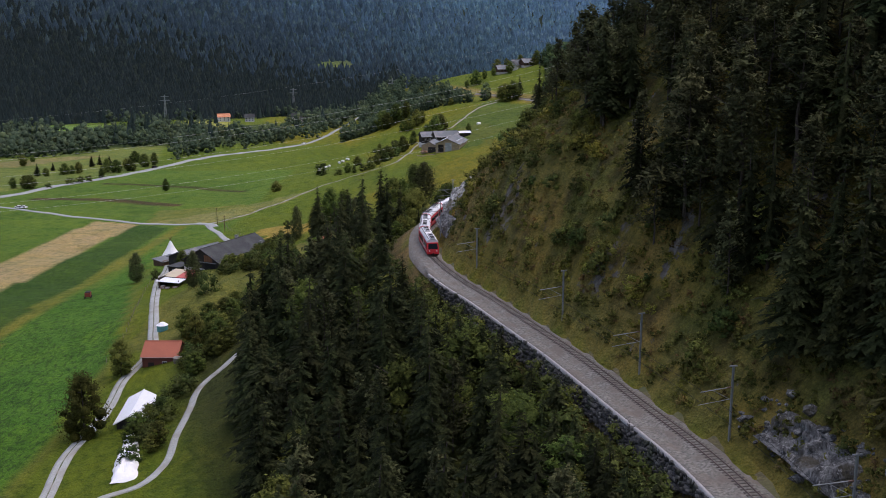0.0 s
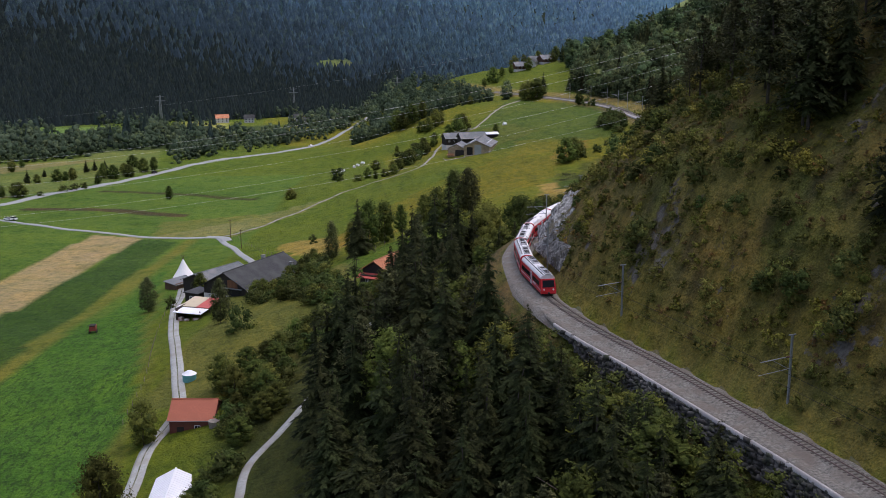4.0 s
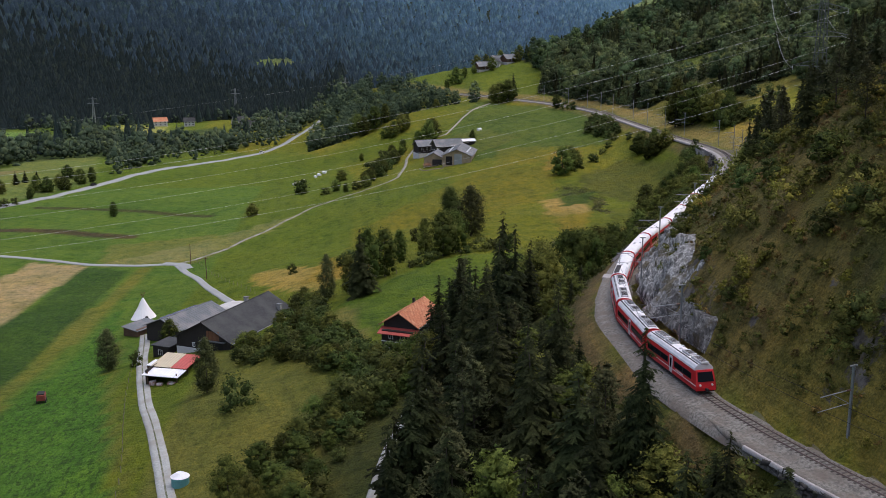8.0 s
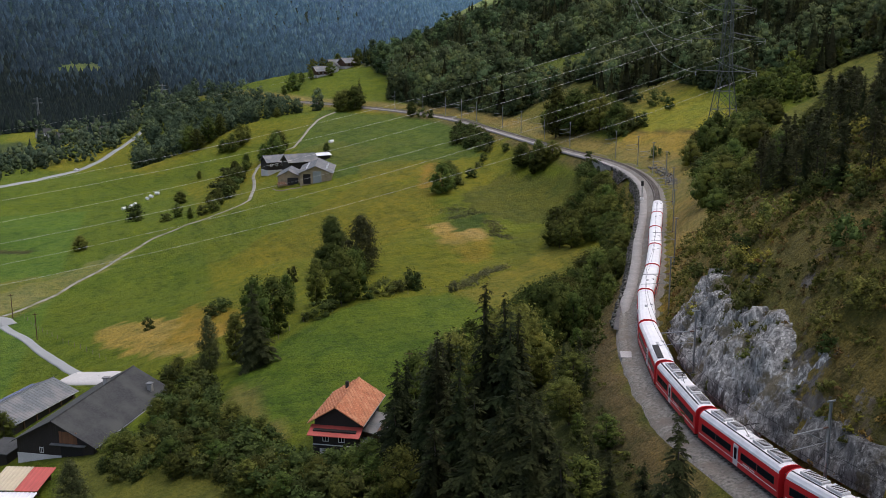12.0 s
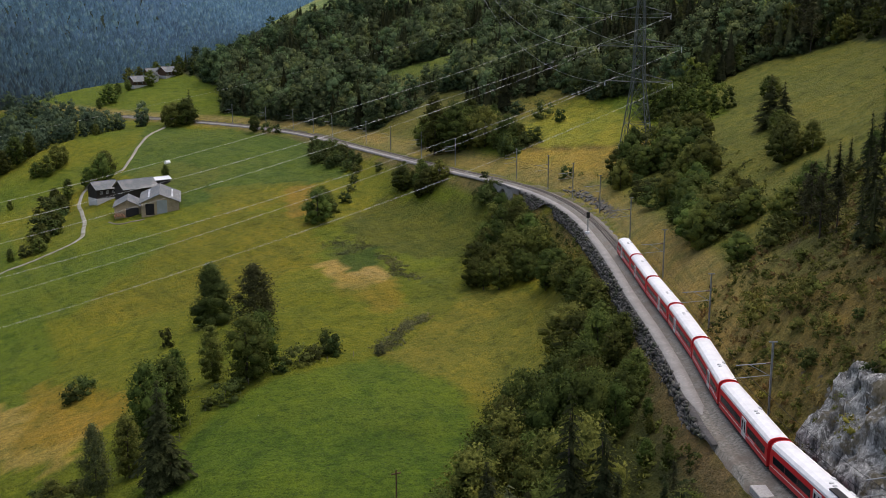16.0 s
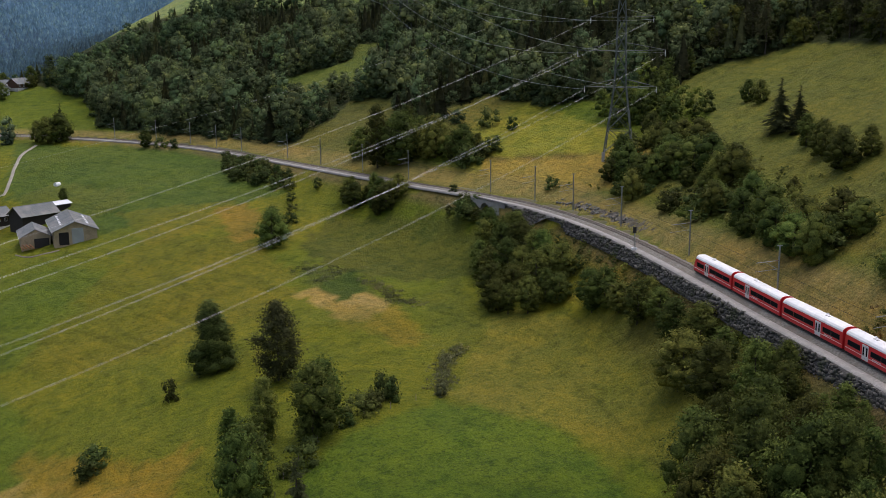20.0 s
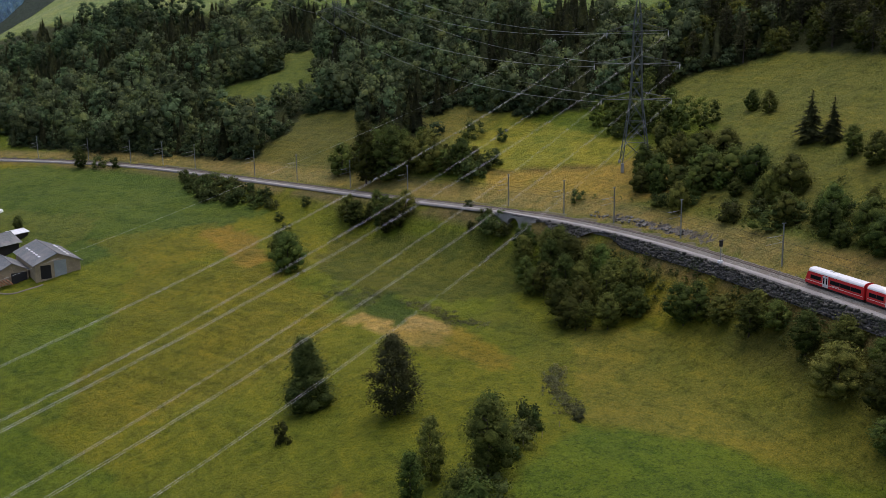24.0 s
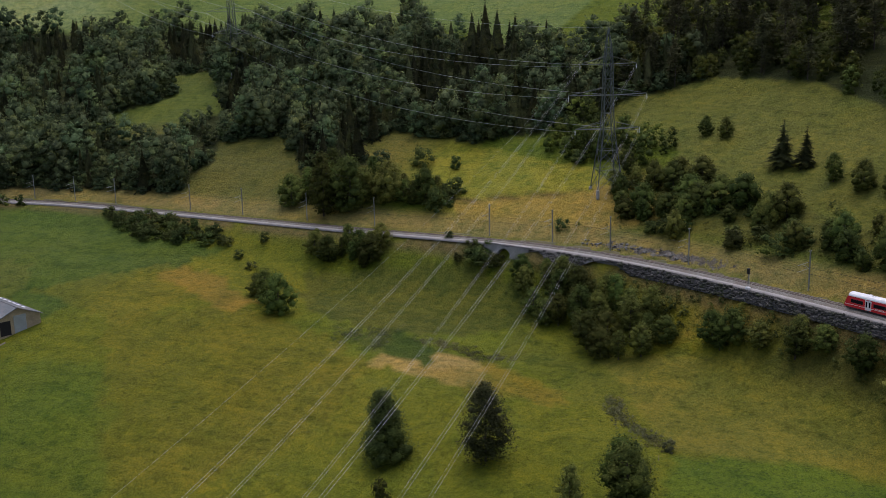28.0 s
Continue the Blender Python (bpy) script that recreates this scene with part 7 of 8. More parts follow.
LITE_SPRUCE = [small(spruce_crown(s, 20, 15, 7, 0.27, 0.03, 2, 0.6), 20) for s in (51, 52, 53)]
LITE_LEAF = [small(leaf_crown(s, 14, 10.5, 13, 40, 0.45, 0.03, 0.9, core=0.66, heart_kind=1), 14) for s in (54, 55, 56, 59)]
FAR_LEAF = [small(leaf_crown(s, 14, 12.5, 7, 12, 0.55, 0.0, 0.8, core=0.86, heart_kind=1), 14) for s in (64, 65, 66)]
FAR_SPRUCE = [small(spruce_crown(s, 20, 8, 5, 0.25, 0.02, 1, 0.7), 20) for s in (67, 68)]
LITE_PINE = [small(spruce_crown(s, 20, 14, 6, 0.2, 0.15, 2, 0.3), 20) for s in (57, 58)]

FINE = [tree_proto("broadleaf_tree", leaf_crown(s, 14, w * 1.12, 40, 88, 0.235, low, shp, 0, 0.65), LEAVES, s, 14, 0.24, 6, lab, "broadleaf tree", "broadleaf trees")
        for s, w, low, shp, lab in ((25, 8, 0.1, 0.9, "leafy green broadleaf tree on the open meadow"), (26, 9.5, 0.08, 0.8, "wide leafy broadleaf tree with a ragged crown"),
                                    (27, 6.5, 0.1, 0.85, "slender leafy broadleaf tree on the meadow"), (28, 11, 0.06, 0.75, "wide bushy broadleaf tree on the pasture"))]
DENSE = tree_proto("spruce_tree", spruce_crown(6, 20, 32, 12, 0.2, 0.02, 5), NEEDLES, 6, 20, 0.26, 0, "dense dark spruce standing on the meadow", "conifer tree", "spruces")
# -- trees that stand by themselves: x, y, height, width against height as built
for x, y, h, kind, wide in ((-13, 466, 17, COLUMN, 1.35), (-8, 444, 18.5, BIRCH, 1.2), (-20, 408, 15, BROAD[0], 1.15), (0, 416, 5.5, BUSHES[1], 0.7), (-33, 414, 11, BROAD[2], 1.0),
                            (10, 411, 3.0, DRY, 0.9), (42, 542, 13, BROAD[3], 1.1), (47, 551, 11, BROAD[0], 1.2), (51, 558, 8, BROAD[3], 1.2), (78, 551, 9, BROAD[1], 1.5), (80, 535, 9.5, BROAD[3], 1.3), (83, 497, 5, BUSHES[1], 1.1),
                            (-54, 376, 14, BIRCH, 0.75), (-45, 368, 18.5, SPRUCE[1], 1.25), (-38, 397, 15, BROAD[0], 1.0), (-25, 417, 13, BROAD[2], 0.95), (-16, 411, 14, BROAD[0], 1.0),
                            (1, 415, 4.6, BUSHES[0], 1.0), (-68, 444, 3.8, BUSHES[2], 0.9), (-77, 311, 13, BIRCH, 0.9), (-95, 369, 8, BROAD[0], 1.1), (-96, 592, 6.5, BROAD[3], 1.4)):
    plant(FINE[BROAD.index(kind)] if kind in BROAD else (DENSE if kind in SPRUCE else kind), x, y, h, wide)
for x, y, h, kind, wide in ((-55, 664, 6.5, BROAD[1], 1.6), (-164, 608, 8, BROAD[2], 1.2), (-2, 717, 12.5, BROAD[3], 1.2), (16.5, 667, 7, BROAD[0], 1.0), (-5, 702, 15, BROAD[3], 0.95), (-11, 706, 10, BROAD[1], 1.0),
                            (82, 541, 8, BROAD[1], 1.3), (53, 788, 15, BROAD[3], 1.3),
                            (-107, 352, 11.5, BIRCH, 1.1), (-77.5, 238, 10, BROAD[0], 1.15), (-75, 204, 14.8, BROAD[1], 1.0), (-66, 257, 8.5, BROAD[1], 1.2), (-62, 250, 7.5, BROAD[3], 1.1),
                            (-69, 294, 6.5, BUSHES[1], 0.8), (-43, 390, 17.5, BROAD[0], 0.85), (-48, 381, 12, BROAD[2], 1.0), (-26, 458, 5, BUSHES[0], 0.7), (74, 729, 9, BROAD[0], 1.3)):
    plant(FINE[BROAD.index(kind)] if kind in BROAD else (DENSE if kind in SPRUCE else kind), x, y, h, wide)
for x, y, h, kind, wide in ((99, 569, 24, BROAD[2], 0.95), (104, 561, 20, BROAD[1], 1.2), (110, 549, 16, BROAD[3], 1.1), (107, 527, 7.5, BUSHES[1], 0.8), (136, 551, 7, BUSHES[1], 0.9), (134, 536, 5, BUSHES[0], 0.9),
                            (78, 720, 5.5, BUSHES[1], 0.9), (81, 711, 4.8, BUSHES[0], 0.9), (153, 451, 7, BROAD[3], 1.0), (148, 443, 7.2, BROAD[3], 1.0), (124, 419, 14, SPRUCE[1], 1.5), (122, 412, 12, SPRUCE[4], 1.4), (93, 381, 9, BROAD[3], 1.15), (99, 385, 8, BROAD[1], 1.2), (104, 393, 9, BROAD[3], 1.1), (111, 402, 8.5, BROAD[0], 1.2), (97, 377, 7, BROAD[1], 1.2),
                            (100, 478, 4, BUSHES[1], 0.9), (81, 581, 4, BUSHES[0], 0.9), (-97, 385, 5, BUSHES[0], 0.8), (-100, 350, 4, BUSHES[2], 0.8), (55, 800, 12, COLUMN, 1.1), (90, 512, 3, BUSHES[0], 1.0)):
    plant(FINE[BROAD.index(kind)] if kind in BROAD else (DENSE if kind in SPRUCE else kind), x, y, h, wide)

# -- the wood on the slope below the line
def clear(x, y, gap=3.0):
    return (nearest(LOOP_LANE, x, y) > gap + 4 * ((y > 222) & (y < 272) & (x > -58))) & (nearest(FARM_LANE, x, y) > gap + 1)


def below(x, y):
    u = x - rail_x(y)
    edge = np.interp(y, (0, 100, 150, 200, 215, 245, 285, 300, 318, 335), (-4, -18, -29, -41, -44, -37, -30, -22, -14, -6))
    return (u < -9) & (x > edge) & clear(x, y, 4.0) & (y > 20)


spots, rs = scatter(101, -60, 40, 20, 336, 6.0, below)
order = np.argsort(-spots[:, 1])
spots = spots[order]
extra = []
for i, (x, y) in enumerate(spots):
    u = x - rail_x(y)
    h = rs.uniform(15, 27)
    if u > -20:
        h = min(h, max(5.0, float(rail_z(y) - ground_z(x, y)) + rs.uniform(-2.5, 3.0 if u < -13 else 0.5)))
    pick = rs.uniform()
    if i < 290:
        if y > 300:
            plant(FINE[i % 4], x, y, h * 0.6, 1.0, label="leafy green tree at the edge of the spruce wood")
        elif u > -16 and pick < 0.6:
            plant(BROAD[i % 4], x, y, h, rs.uniform(1.2, 1.6), label="bushy tree growing up the railway wall")
        elif pick < 0.76:
            plant(SPRUCE[i % 5], x, y, h, rs.uniform(1.0, 1.4))
        elif pick < 0.93:
            plant(PINES[i % 3], x, y, h * 0.9)
        else:
            plant(BROAD[i % 4], x, y, h * 0.72, 1.05, label="pale green broadleaf tree among dark spruces")
    else:
        extra.append((x, y, h, i))
massed("spruce_wood", LITE_SPRUCE, extra, NEEDLES, "dark spruce wood on the slope below the railway", 3)

# -- bushes and young trees between the lane, the barns and the pasture
def off_house(x, y, cx, cy, turn, half_length, half_width):
    a = radians(turn)
    return (np.abs((x - cx) * math.cos(a) + (y - cy) * math.sin(a)) > half_length) | (np.abs((y - cy) * math.cos(a) - (x - cx) * math.sin(a)) > half_width)


def scrub(x, y):
    hedge = inside(((-77, 346), (-68, 346), (-64, 356), (-63, 386), (-56, 381), (-53, 358), (-54, 341), (-49, 328), (-42, 314), (-32, 304), (-35, 290), (-55, 303), (-74, 331)), x, y)
    bank = inside(((-62, 266), (-58, 282), (-52, 287), (-44, 276), (-38, 284), (-35, 300), (-31, 300), (-36, 270), (-44, 240), (-50, 228), (-57, 220), (-63, 229), (-62, 250)), x, y)
    low = inside(((-62, 230), (-56, 226), (-56, 185), (-60, 182), (-65, 205)), x, y)
    grassy = inside(((-85, 336), (-66, 323), (-47, 294), (-49, 284), (-57, 277), (-64, 265), (-77, 288)), x, y)
    return (hedge | bank | low) & ~grassy & clear(x, y, 2.5) & off_house(x, y, -35, 315, 64, 11, 8) & off_house(x, y, -76.7, 363, 63.6, 18, 12.5)


spots, rs = scatter(102, -78, -28, 180, 390, 3.8, scrub)
for i, (x, y) in enumerate(spots):
    if rs.uniform() < 0.35:
        plant(BROAD[i % 4], x, y, rs.uniform(3.6, 6.2), 1.4, label="bushy green tree in the hedge beside the barns")
    else:
        plant(BUSHES[i % 3], x, y, rs.uniform(2.2, 4.2), 1.2)

# -- thick bushes between the lane and the chalet
spots, rs = scatter(146, -58, -28, 268, 322, 4.2, lambda x, y: inside(((-56, 316), (-50, 320), (-42, 315), (-35, 303), (-31, 291), (-34, 272), (-46, 281), (-51, 297)), x, y) & clear(x, y, 2.0) & off_house(x, y, -35, 315, 64, 11, 8))
for i, (x, y) in enumerate(spots):
    plant(BUSHES[i % 3] if i % 3 else FINE[i % 4], x, y, rs.uniform(3.2, 5.6), 1.25, label="thick dark green bush below the chalet")

# -- the hedge of trees under the line
def hedge(x, y):
    u = x - rail_x(y)
    wide = np.interp(y, (322, 335, 347, 361, 375, 386, 394, 400, 412, 420, 425, 430, 438, 447, 457, 470, 478, 483), (-40, -33, -27, -18.5, -14, -11.5, -14, -15, -16.5, -13, -10.5, -24, -29, -31, -27, -22, -18, -11))
    inner = np.interp(y, (322, 360, 400, 420, 430, 445, 475), (-8, -8, -8, -9, -12, -13, -9))
    return (u > wide) & (u < inner)


spots, rs = scatter(103, -15, 90, 322, 482, 5.2, hedge)
for i, (x, y) in enumerate(spots):
    u = x - rail_x(y)
    tall = rs.uniform(6.5, 11) if y > 395 else rs.uniform(7, 13)
    if u > -17:
        tall = min(tall, max(3.5, float(rail_z(y) - ground_z(x, y)) + rs.uniform(-2.0, 1.0)))
    plant((FINE if i % 2 else BROAD)[(i * 7) % 4], x, y, tall * (1.1 if y > 425 or y < 350 else 0.9), rs.uniform(0.95, 1.3) if y > 425 or y < 350 else rs.uniform(1.3, 1.7), label="dense green tree in the hedge below the railway wall")
# -- thickets with an outline of their own: on the farther embankment, by the arch, and the grove behind the line
for outline_, gap_, low_, high_, kinds_, label_ in (
        (((84, 668), (76, 650), (73, 633), (73, 611), (76, 595), (82, 598), (85, 624), (87, 652)), 3.7, 2.2, 5.0, "bush", "low green shrub on the railway embankment"),
        (((74, 560), (77, 536), (84, 530), (87, 545), (84, 560)), 4.6, 5.0, 9.5, "tree", "bushy tree below the railway"),
        (((80, 507), (82, 490), (87.5, 490), (86, 507)), 3.2, 2.5, 5.0, "bush", "green shrub beside the stone arch"),
        (((104, 592), (116, 597), (124, 580), (121, 548), (116, 526), (107, 527), (103, 551), (103, 577)), 6.6, 6.0, 14.0, "tree", "leafy tree in the grove behind the railway"),
        (((107, 533), (116, 533), (119, 524), (108, 522)), 3.2, 2.5, 6.0, "bush", "bush at the edge of the grove")):
    xs, ys = [p[0] for p in outline_], [p[1] for p in outline_]
    spots, rs = scatter(104, min(xs), max(xs), min(ys), max(ys), gap_, lambda x, y: inside(outline_, x, y))
    for i, (x, y) in enumerate(spots):
        plant(BUSHES[i % 3] if kinds_ == "bush" else FINE[(i * 7) % 4], x, y, rs.uniform(low_, high_), rs.uniform(1.0, 1.3), label=label_)

# -- the hillside above the line, before the bend
def above(x, y):
    u = x - rail_x(y)
    start = np.interp(y, (20, 120, 172, 182, 250, 268, 300, 335), (12, 12, 13, 22, 30, 24, 20, 14))
    return (u > start) & (u < 115)


spots, rs = scatter(105, 20, 190, 20, 338, 5.7, above)
near, extra = [], []
for x, y in spots[np.argsort(-spots[:, 1])]:
    (near if x - rail_x(y) < 58 and y > 100 and len(near) < 300 else extra).append((x, y, rs.uniform(14, 25) * float(np.interp(y, (150, 205, 250, 340), (1.0, 0.85, 0.5, 0.45))), len(near) + len(extra)))
for x, y, h, k in near:
    plant(SPRUCE[(k // 3) % 5] if k % 16 < 7 else PINES[k % 3], x, y, h, rs.uniform(0.95, 1.3), label="dark conifer on the steep hillside above the railway")
massed("hillside_wood", FAR_SPRUCE, [p for p in extra if p[0] - rail_x(p[1]) > 62], PINE, "dark conifer wood high on the hillside", 3)
massed("hillside_wood", LITE_SPRUCE + LITE_PINE, [p for p in extra if p[0] - rail_x(p[1]) <= 62], PINE, "dark conifer wood high on the hillside", 3)
spots, rs = scatter(106, -5, 80, 80, 330, 3.3, lambda x, y: (x - rail_x(y) > 6.5) & (x - rail_x(y) < 38) & (wave(x, y, 17, 61) > -0.25))
for i, (x, y) in enumerate(spots[::4][:110]):
    plant(BUSHES[i % 3], x, y, rs.uniform(1.4, 4.0), 1.1, label="low bush on the dry rocky slope")
massed("slope_bushes", [small(leaf_crown(s, 3.2, 4.6, 7, 34, 0.22, 0.0, 0.7, 0, 0.35, 0.6, 0), 3.2) for s in (46, 47, 48)], [(x, y, 1.0 + 3.4 * rs.uniform(0, 1) ** 1.9, i) for i, (x, y) in enumerate(spots) if i % 4], SCRUB_LEAVES, "green bushes scattered over the dry rocky slope", 3, "bushes")

# -- shrubs and trees above the line, after the bend
THICKET = [tree_proto("broadleaf_tree", leaf_crown(s, 14, 12, 26, 60, 0.35, 0.04, 0.85, 0, 0.6, 0.7), LEAVES, s, 14, 0.24, 5, "bushy green tree in the thicket above the railway", "broadleaf tree", "broadleaf trees") for s in (71, 72, 73)]


def slope(x, y):
    u = x - rail_x(y)
    open_ground = inside(TERRACE, x, y) | inside(SLOPE_MEADOW, x, y)
    return (u > np.interp(y, (335, 353, 400, 446, 461, 470), (12, 12, 11.5, 13, 19, 36))) & (u < 210) & ~open_ground & (np.sin(x * 0.31 + 1) + np.sin(y * 0.23) > -0.9)


spots, rs = scatter(107, 40, 300, 335, 505, 5.6, slope)
extra = []
for i, (x, y) in enumerate(spots):
    u, h = x - rail_x(y), rs.uniform(4, 9.5)
    if u < 48:
        if i % 3 == 0:
            plant(BUSHES[i % 3 + i % 2], x, y, h * 0.6, 1.3)
        else:
            plant(THICKET[(i * 7) % 3], x, y, h * 1.15, rs.uniform(0.9, 1.35))
    else:
        extra.append((x, y, h * (1.3 if u < 105 else 1.9), i))
massed("slope_thicket", LITE_LEAF, [(x, y, h * 0.9, i) for x, y, h, i in extra if x - rail_x(y) > 100 and i % 5 < 2], LEAVES, "green wood above the sloping meadow", 2)
for x, y, h, i in extra:
    if x - rail_x(y) > 100 and i % 5 > 2:
        plant(PINES[i % 3], x, y, h * 1.25, 1.25, label="tall dark pine with a pale trunk above the sloping meadow")
massed("slope_thicket", LITE_LEAF, [p for p in extra if p[0] - rail_x(p[1]) <= 100], LEAVES, "dense green thicket on the slope", 2)

# -- the wooded hill farther along
spots, rs = scatter(108, 40, 430, 470, 985, 8.2, hill)
leafy_places, needle_places = [], []
for i, (x, y) in enumerate(spots):
    u = x - rail_x(y)
    size = float(np.interp(y, (880, 960), (1, 0.7))) * (0.55 if 118 < x < 168 and 655 < y < 705 else 1.0) * (0.92 + 0.25 * wave(x, y, 45, 72))
    if wave(x, y, 130, 71) + 0.003 * (u - 90) + rs.uniform(-0.8, 0.8) > 0.3:
        needle_places.append((x, y, max(7.0, rs.uniform(13, 18) * size), i))
    else:
        leafy_places.append((x, y, max(6.0, rs.uniform(13, 23) * size), i))
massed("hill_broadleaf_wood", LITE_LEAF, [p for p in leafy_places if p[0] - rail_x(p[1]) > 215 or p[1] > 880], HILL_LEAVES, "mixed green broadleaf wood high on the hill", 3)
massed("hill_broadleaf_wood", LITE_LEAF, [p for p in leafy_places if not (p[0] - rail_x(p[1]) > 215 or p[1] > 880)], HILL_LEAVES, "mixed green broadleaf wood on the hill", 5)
spots, rs = scatter(118, 60, 260, 470, 860, 5.0, lambda x, y: hill(x, y) & ~hill(x - 9, y - 5))
massed("hill_undergrowth", [small(leaf_crown(s_, 3.2, 5.0, 6, 26, 0.34, 0.0, 0.7, 0, 0.35, 0.75, 0), 3.2) for s_ in (74, 75)], [(x, y, rs.uniform(2.5, 6.5), i) for i, (x, y) in enumerate(spots)], HILL_LEAVES, "bushes along the edge of the hill wood", 1, "bushes")
massed("hill_spruce_wood", LITE_SPRUCE, [p for p in needle_places if p[0] - rail_x(p[1]) > 215 or p[1] > 880], NEEDLES, "dark spruce wood high on the hill", 3)
massed("hill_spruce_wood", LITE_SPRUCE, [p for p in needle_places if not (p[0] - rail_x(p[1]) > 215 or p[1] > 880)], NEEDLES, "dark spruce wood on the hill", 4)

# -- trees along the river and round the village
def river(x, y):
    d = nearest(MAIN_ROAD, x, y)
    m = (x + 430) * -0.6 + (y - 1000) * 0.8
    along_it = (x + 430) * 0.8 + (y - 1000) * 0.6
    left = y > np.interp(x, (-420, -249, -195, -155, -85, -60), (420, 590, 721, 815, 940, 1010)) + 9
    belt = inside(((-900, 640), (-420, 735), (-320, 767), (-296, 775), (-276, 805), (-269, 847), (-232, 864), (-207, 800), (-201, 750), (-194, 775), (-182, 816), (-153, 868), (-133, 922), (-104, 905), (-60, 1010), (60, 1500), (-900, 1500)), x, y)
    band = belt & (m < -58) & (wave(x, y, 55, 83) > -0.75) & (d > 6)
    village = (m > -75) & (m < 12) & (along_it > 140) & (along_it < 420) | (m > -170) & (m < 20) & (along_it > 165) & (along_it < 262)
    open_field = (m > -140) & (m < 22) & (along_it > 22) & (along_it < 112)
    foot = (m >= -58) & (m < 34) & ((wave(x, y, 60, 84) > -0.1) & ((m > 8) | (m < -25)))
    return left & ~open_field & (band & ~village | foot & ~village | village & (wave(x, y, 30, 85) > 0.95)) & (x < 90)


spots, rs = scatter(109, -900, 90, 450, 1500, 9.6, river)
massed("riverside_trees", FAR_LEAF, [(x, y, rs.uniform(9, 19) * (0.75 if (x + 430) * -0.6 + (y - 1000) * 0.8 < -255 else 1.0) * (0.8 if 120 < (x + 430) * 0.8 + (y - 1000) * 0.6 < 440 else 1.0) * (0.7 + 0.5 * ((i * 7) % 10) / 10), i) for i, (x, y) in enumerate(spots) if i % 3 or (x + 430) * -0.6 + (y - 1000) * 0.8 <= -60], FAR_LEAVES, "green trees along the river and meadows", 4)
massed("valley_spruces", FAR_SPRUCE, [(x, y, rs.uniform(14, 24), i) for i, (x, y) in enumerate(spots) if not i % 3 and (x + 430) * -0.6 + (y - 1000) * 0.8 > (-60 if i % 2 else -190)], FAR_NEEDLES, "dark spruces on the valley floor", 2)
# -- single trees and bushes on the meadow between the road and the river
for i, (x, y, h) in enumerate(((-246, 723, 8.5), (-243, 731, 7.5), (-239, 740, 6.5), (-223, 748, 9), (-265, 673, 9), (-259, 672, 6), (-265, 701, 6.2), (-250, 681, 8), (-242, 685, 8.2), (-246, 684, 6), (-225, 691, 10.2), (-219, 691, 9.2), (-217, 708, 8.5), (-209, 723, 9.8),
                               (-204, 730, 9.8), (-248, 617, 9), (-258, 617, 7.2), (-253, 622, 8), (-238, 620, 3), (-231, 638, 3.8), (-227, 643, 4.2), (-223, 649, 3.8), (-220, 663, 6), (-212, 700, 8.5), (-295, 725, 8.8), (-297, 748, 5.5), (-222, 672, 7.5))):
    if h < 5:
        plant(BUSHES[i % 3], x, y, h, 1.3, label="round bush beside the valley road")
    elif i in (0, 1, 2, 4, 6):
        plant(DENSE, x, y, h, 1.5, label="small dark conifer on the valley meadow")
    else:
        plant(FINE[i % 4], x, y, h, 1.3, label="round grey-green tree on the valley meadow")
# -- bank of trees below the far meadows
spots, rs = scatter(110, -140, 60, 690, 1000, 8.0, lambda x, y: (x - rail_x(y) < np.interp(y, (830, 880), (-18, -7))) & (x > -78) & (y > np.interp(x, (-75, 0, 60), (805, 790, 815))) & (y < 1010) & (wave(x, y, 60, 91) > -0.75) & (nearest(MAIN_ROAD, x, y) > 9))
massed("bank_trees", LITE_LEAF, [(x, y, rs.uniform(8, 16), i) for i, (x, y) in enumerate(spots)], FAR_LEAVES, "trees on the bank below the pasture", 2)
for i, (x, y) in enumerate(((-62, 614), (-57, 617), (-52, 604), (-47, 606), (-43, 612), (-39, 615), (-36, 627), (-34, 634), (-33, 643), (-31, 652), (-29, 662), (-27, 672), (-29, 681), (-25, 690), (-20, 706), (-75, 640), (-21, 700), (-27, 695), (-31, 688), (-25, 682), (-33, 652), (-36, 636), (-39, 620), (-42, 604), (-38, 628))):
    plant(FINE[i % 4] if i % 3 else BUSHES[i % 3], x, y, (6.0 if i > 5 else 4.0) + 3.5 * ((i * 37) % 10) / 10, 1.25, label="dark green hedge tree beside the farm road")
for i, (x, y, h) in enumerate(((-19, 756, 13), (-24, 752, 11), (-15, 760, 10), (-29, 757, 8), (-35, 791, 16), (-42, 787, 13), (-28, 796, 14), (-46, 796, 15), (-44, 720, 5), (6, 796, 6.5), (36, 815, 11), (47, 790, 14), (44, 796, 12), (59, 806, 16))):
    plant(DENSE if i in (10, 13) else FINE[i % 4], x, y, h, 1.15, label="leafy tree standing on the far pasture")
for i, (x, y) in enumerate(((44, 915), (48, 932), (57, 944), (80, 930), (84, 945), (58, 914), (36, 905), (28, 890), (70, 955), (90, 925), (20, 878))):
    plant(BROAD[i % 4], x, y, 8.0 + 6 * ((i * 37) % 10) / 10, 1.2, label="leafy tree beside the houses of the hamlet")

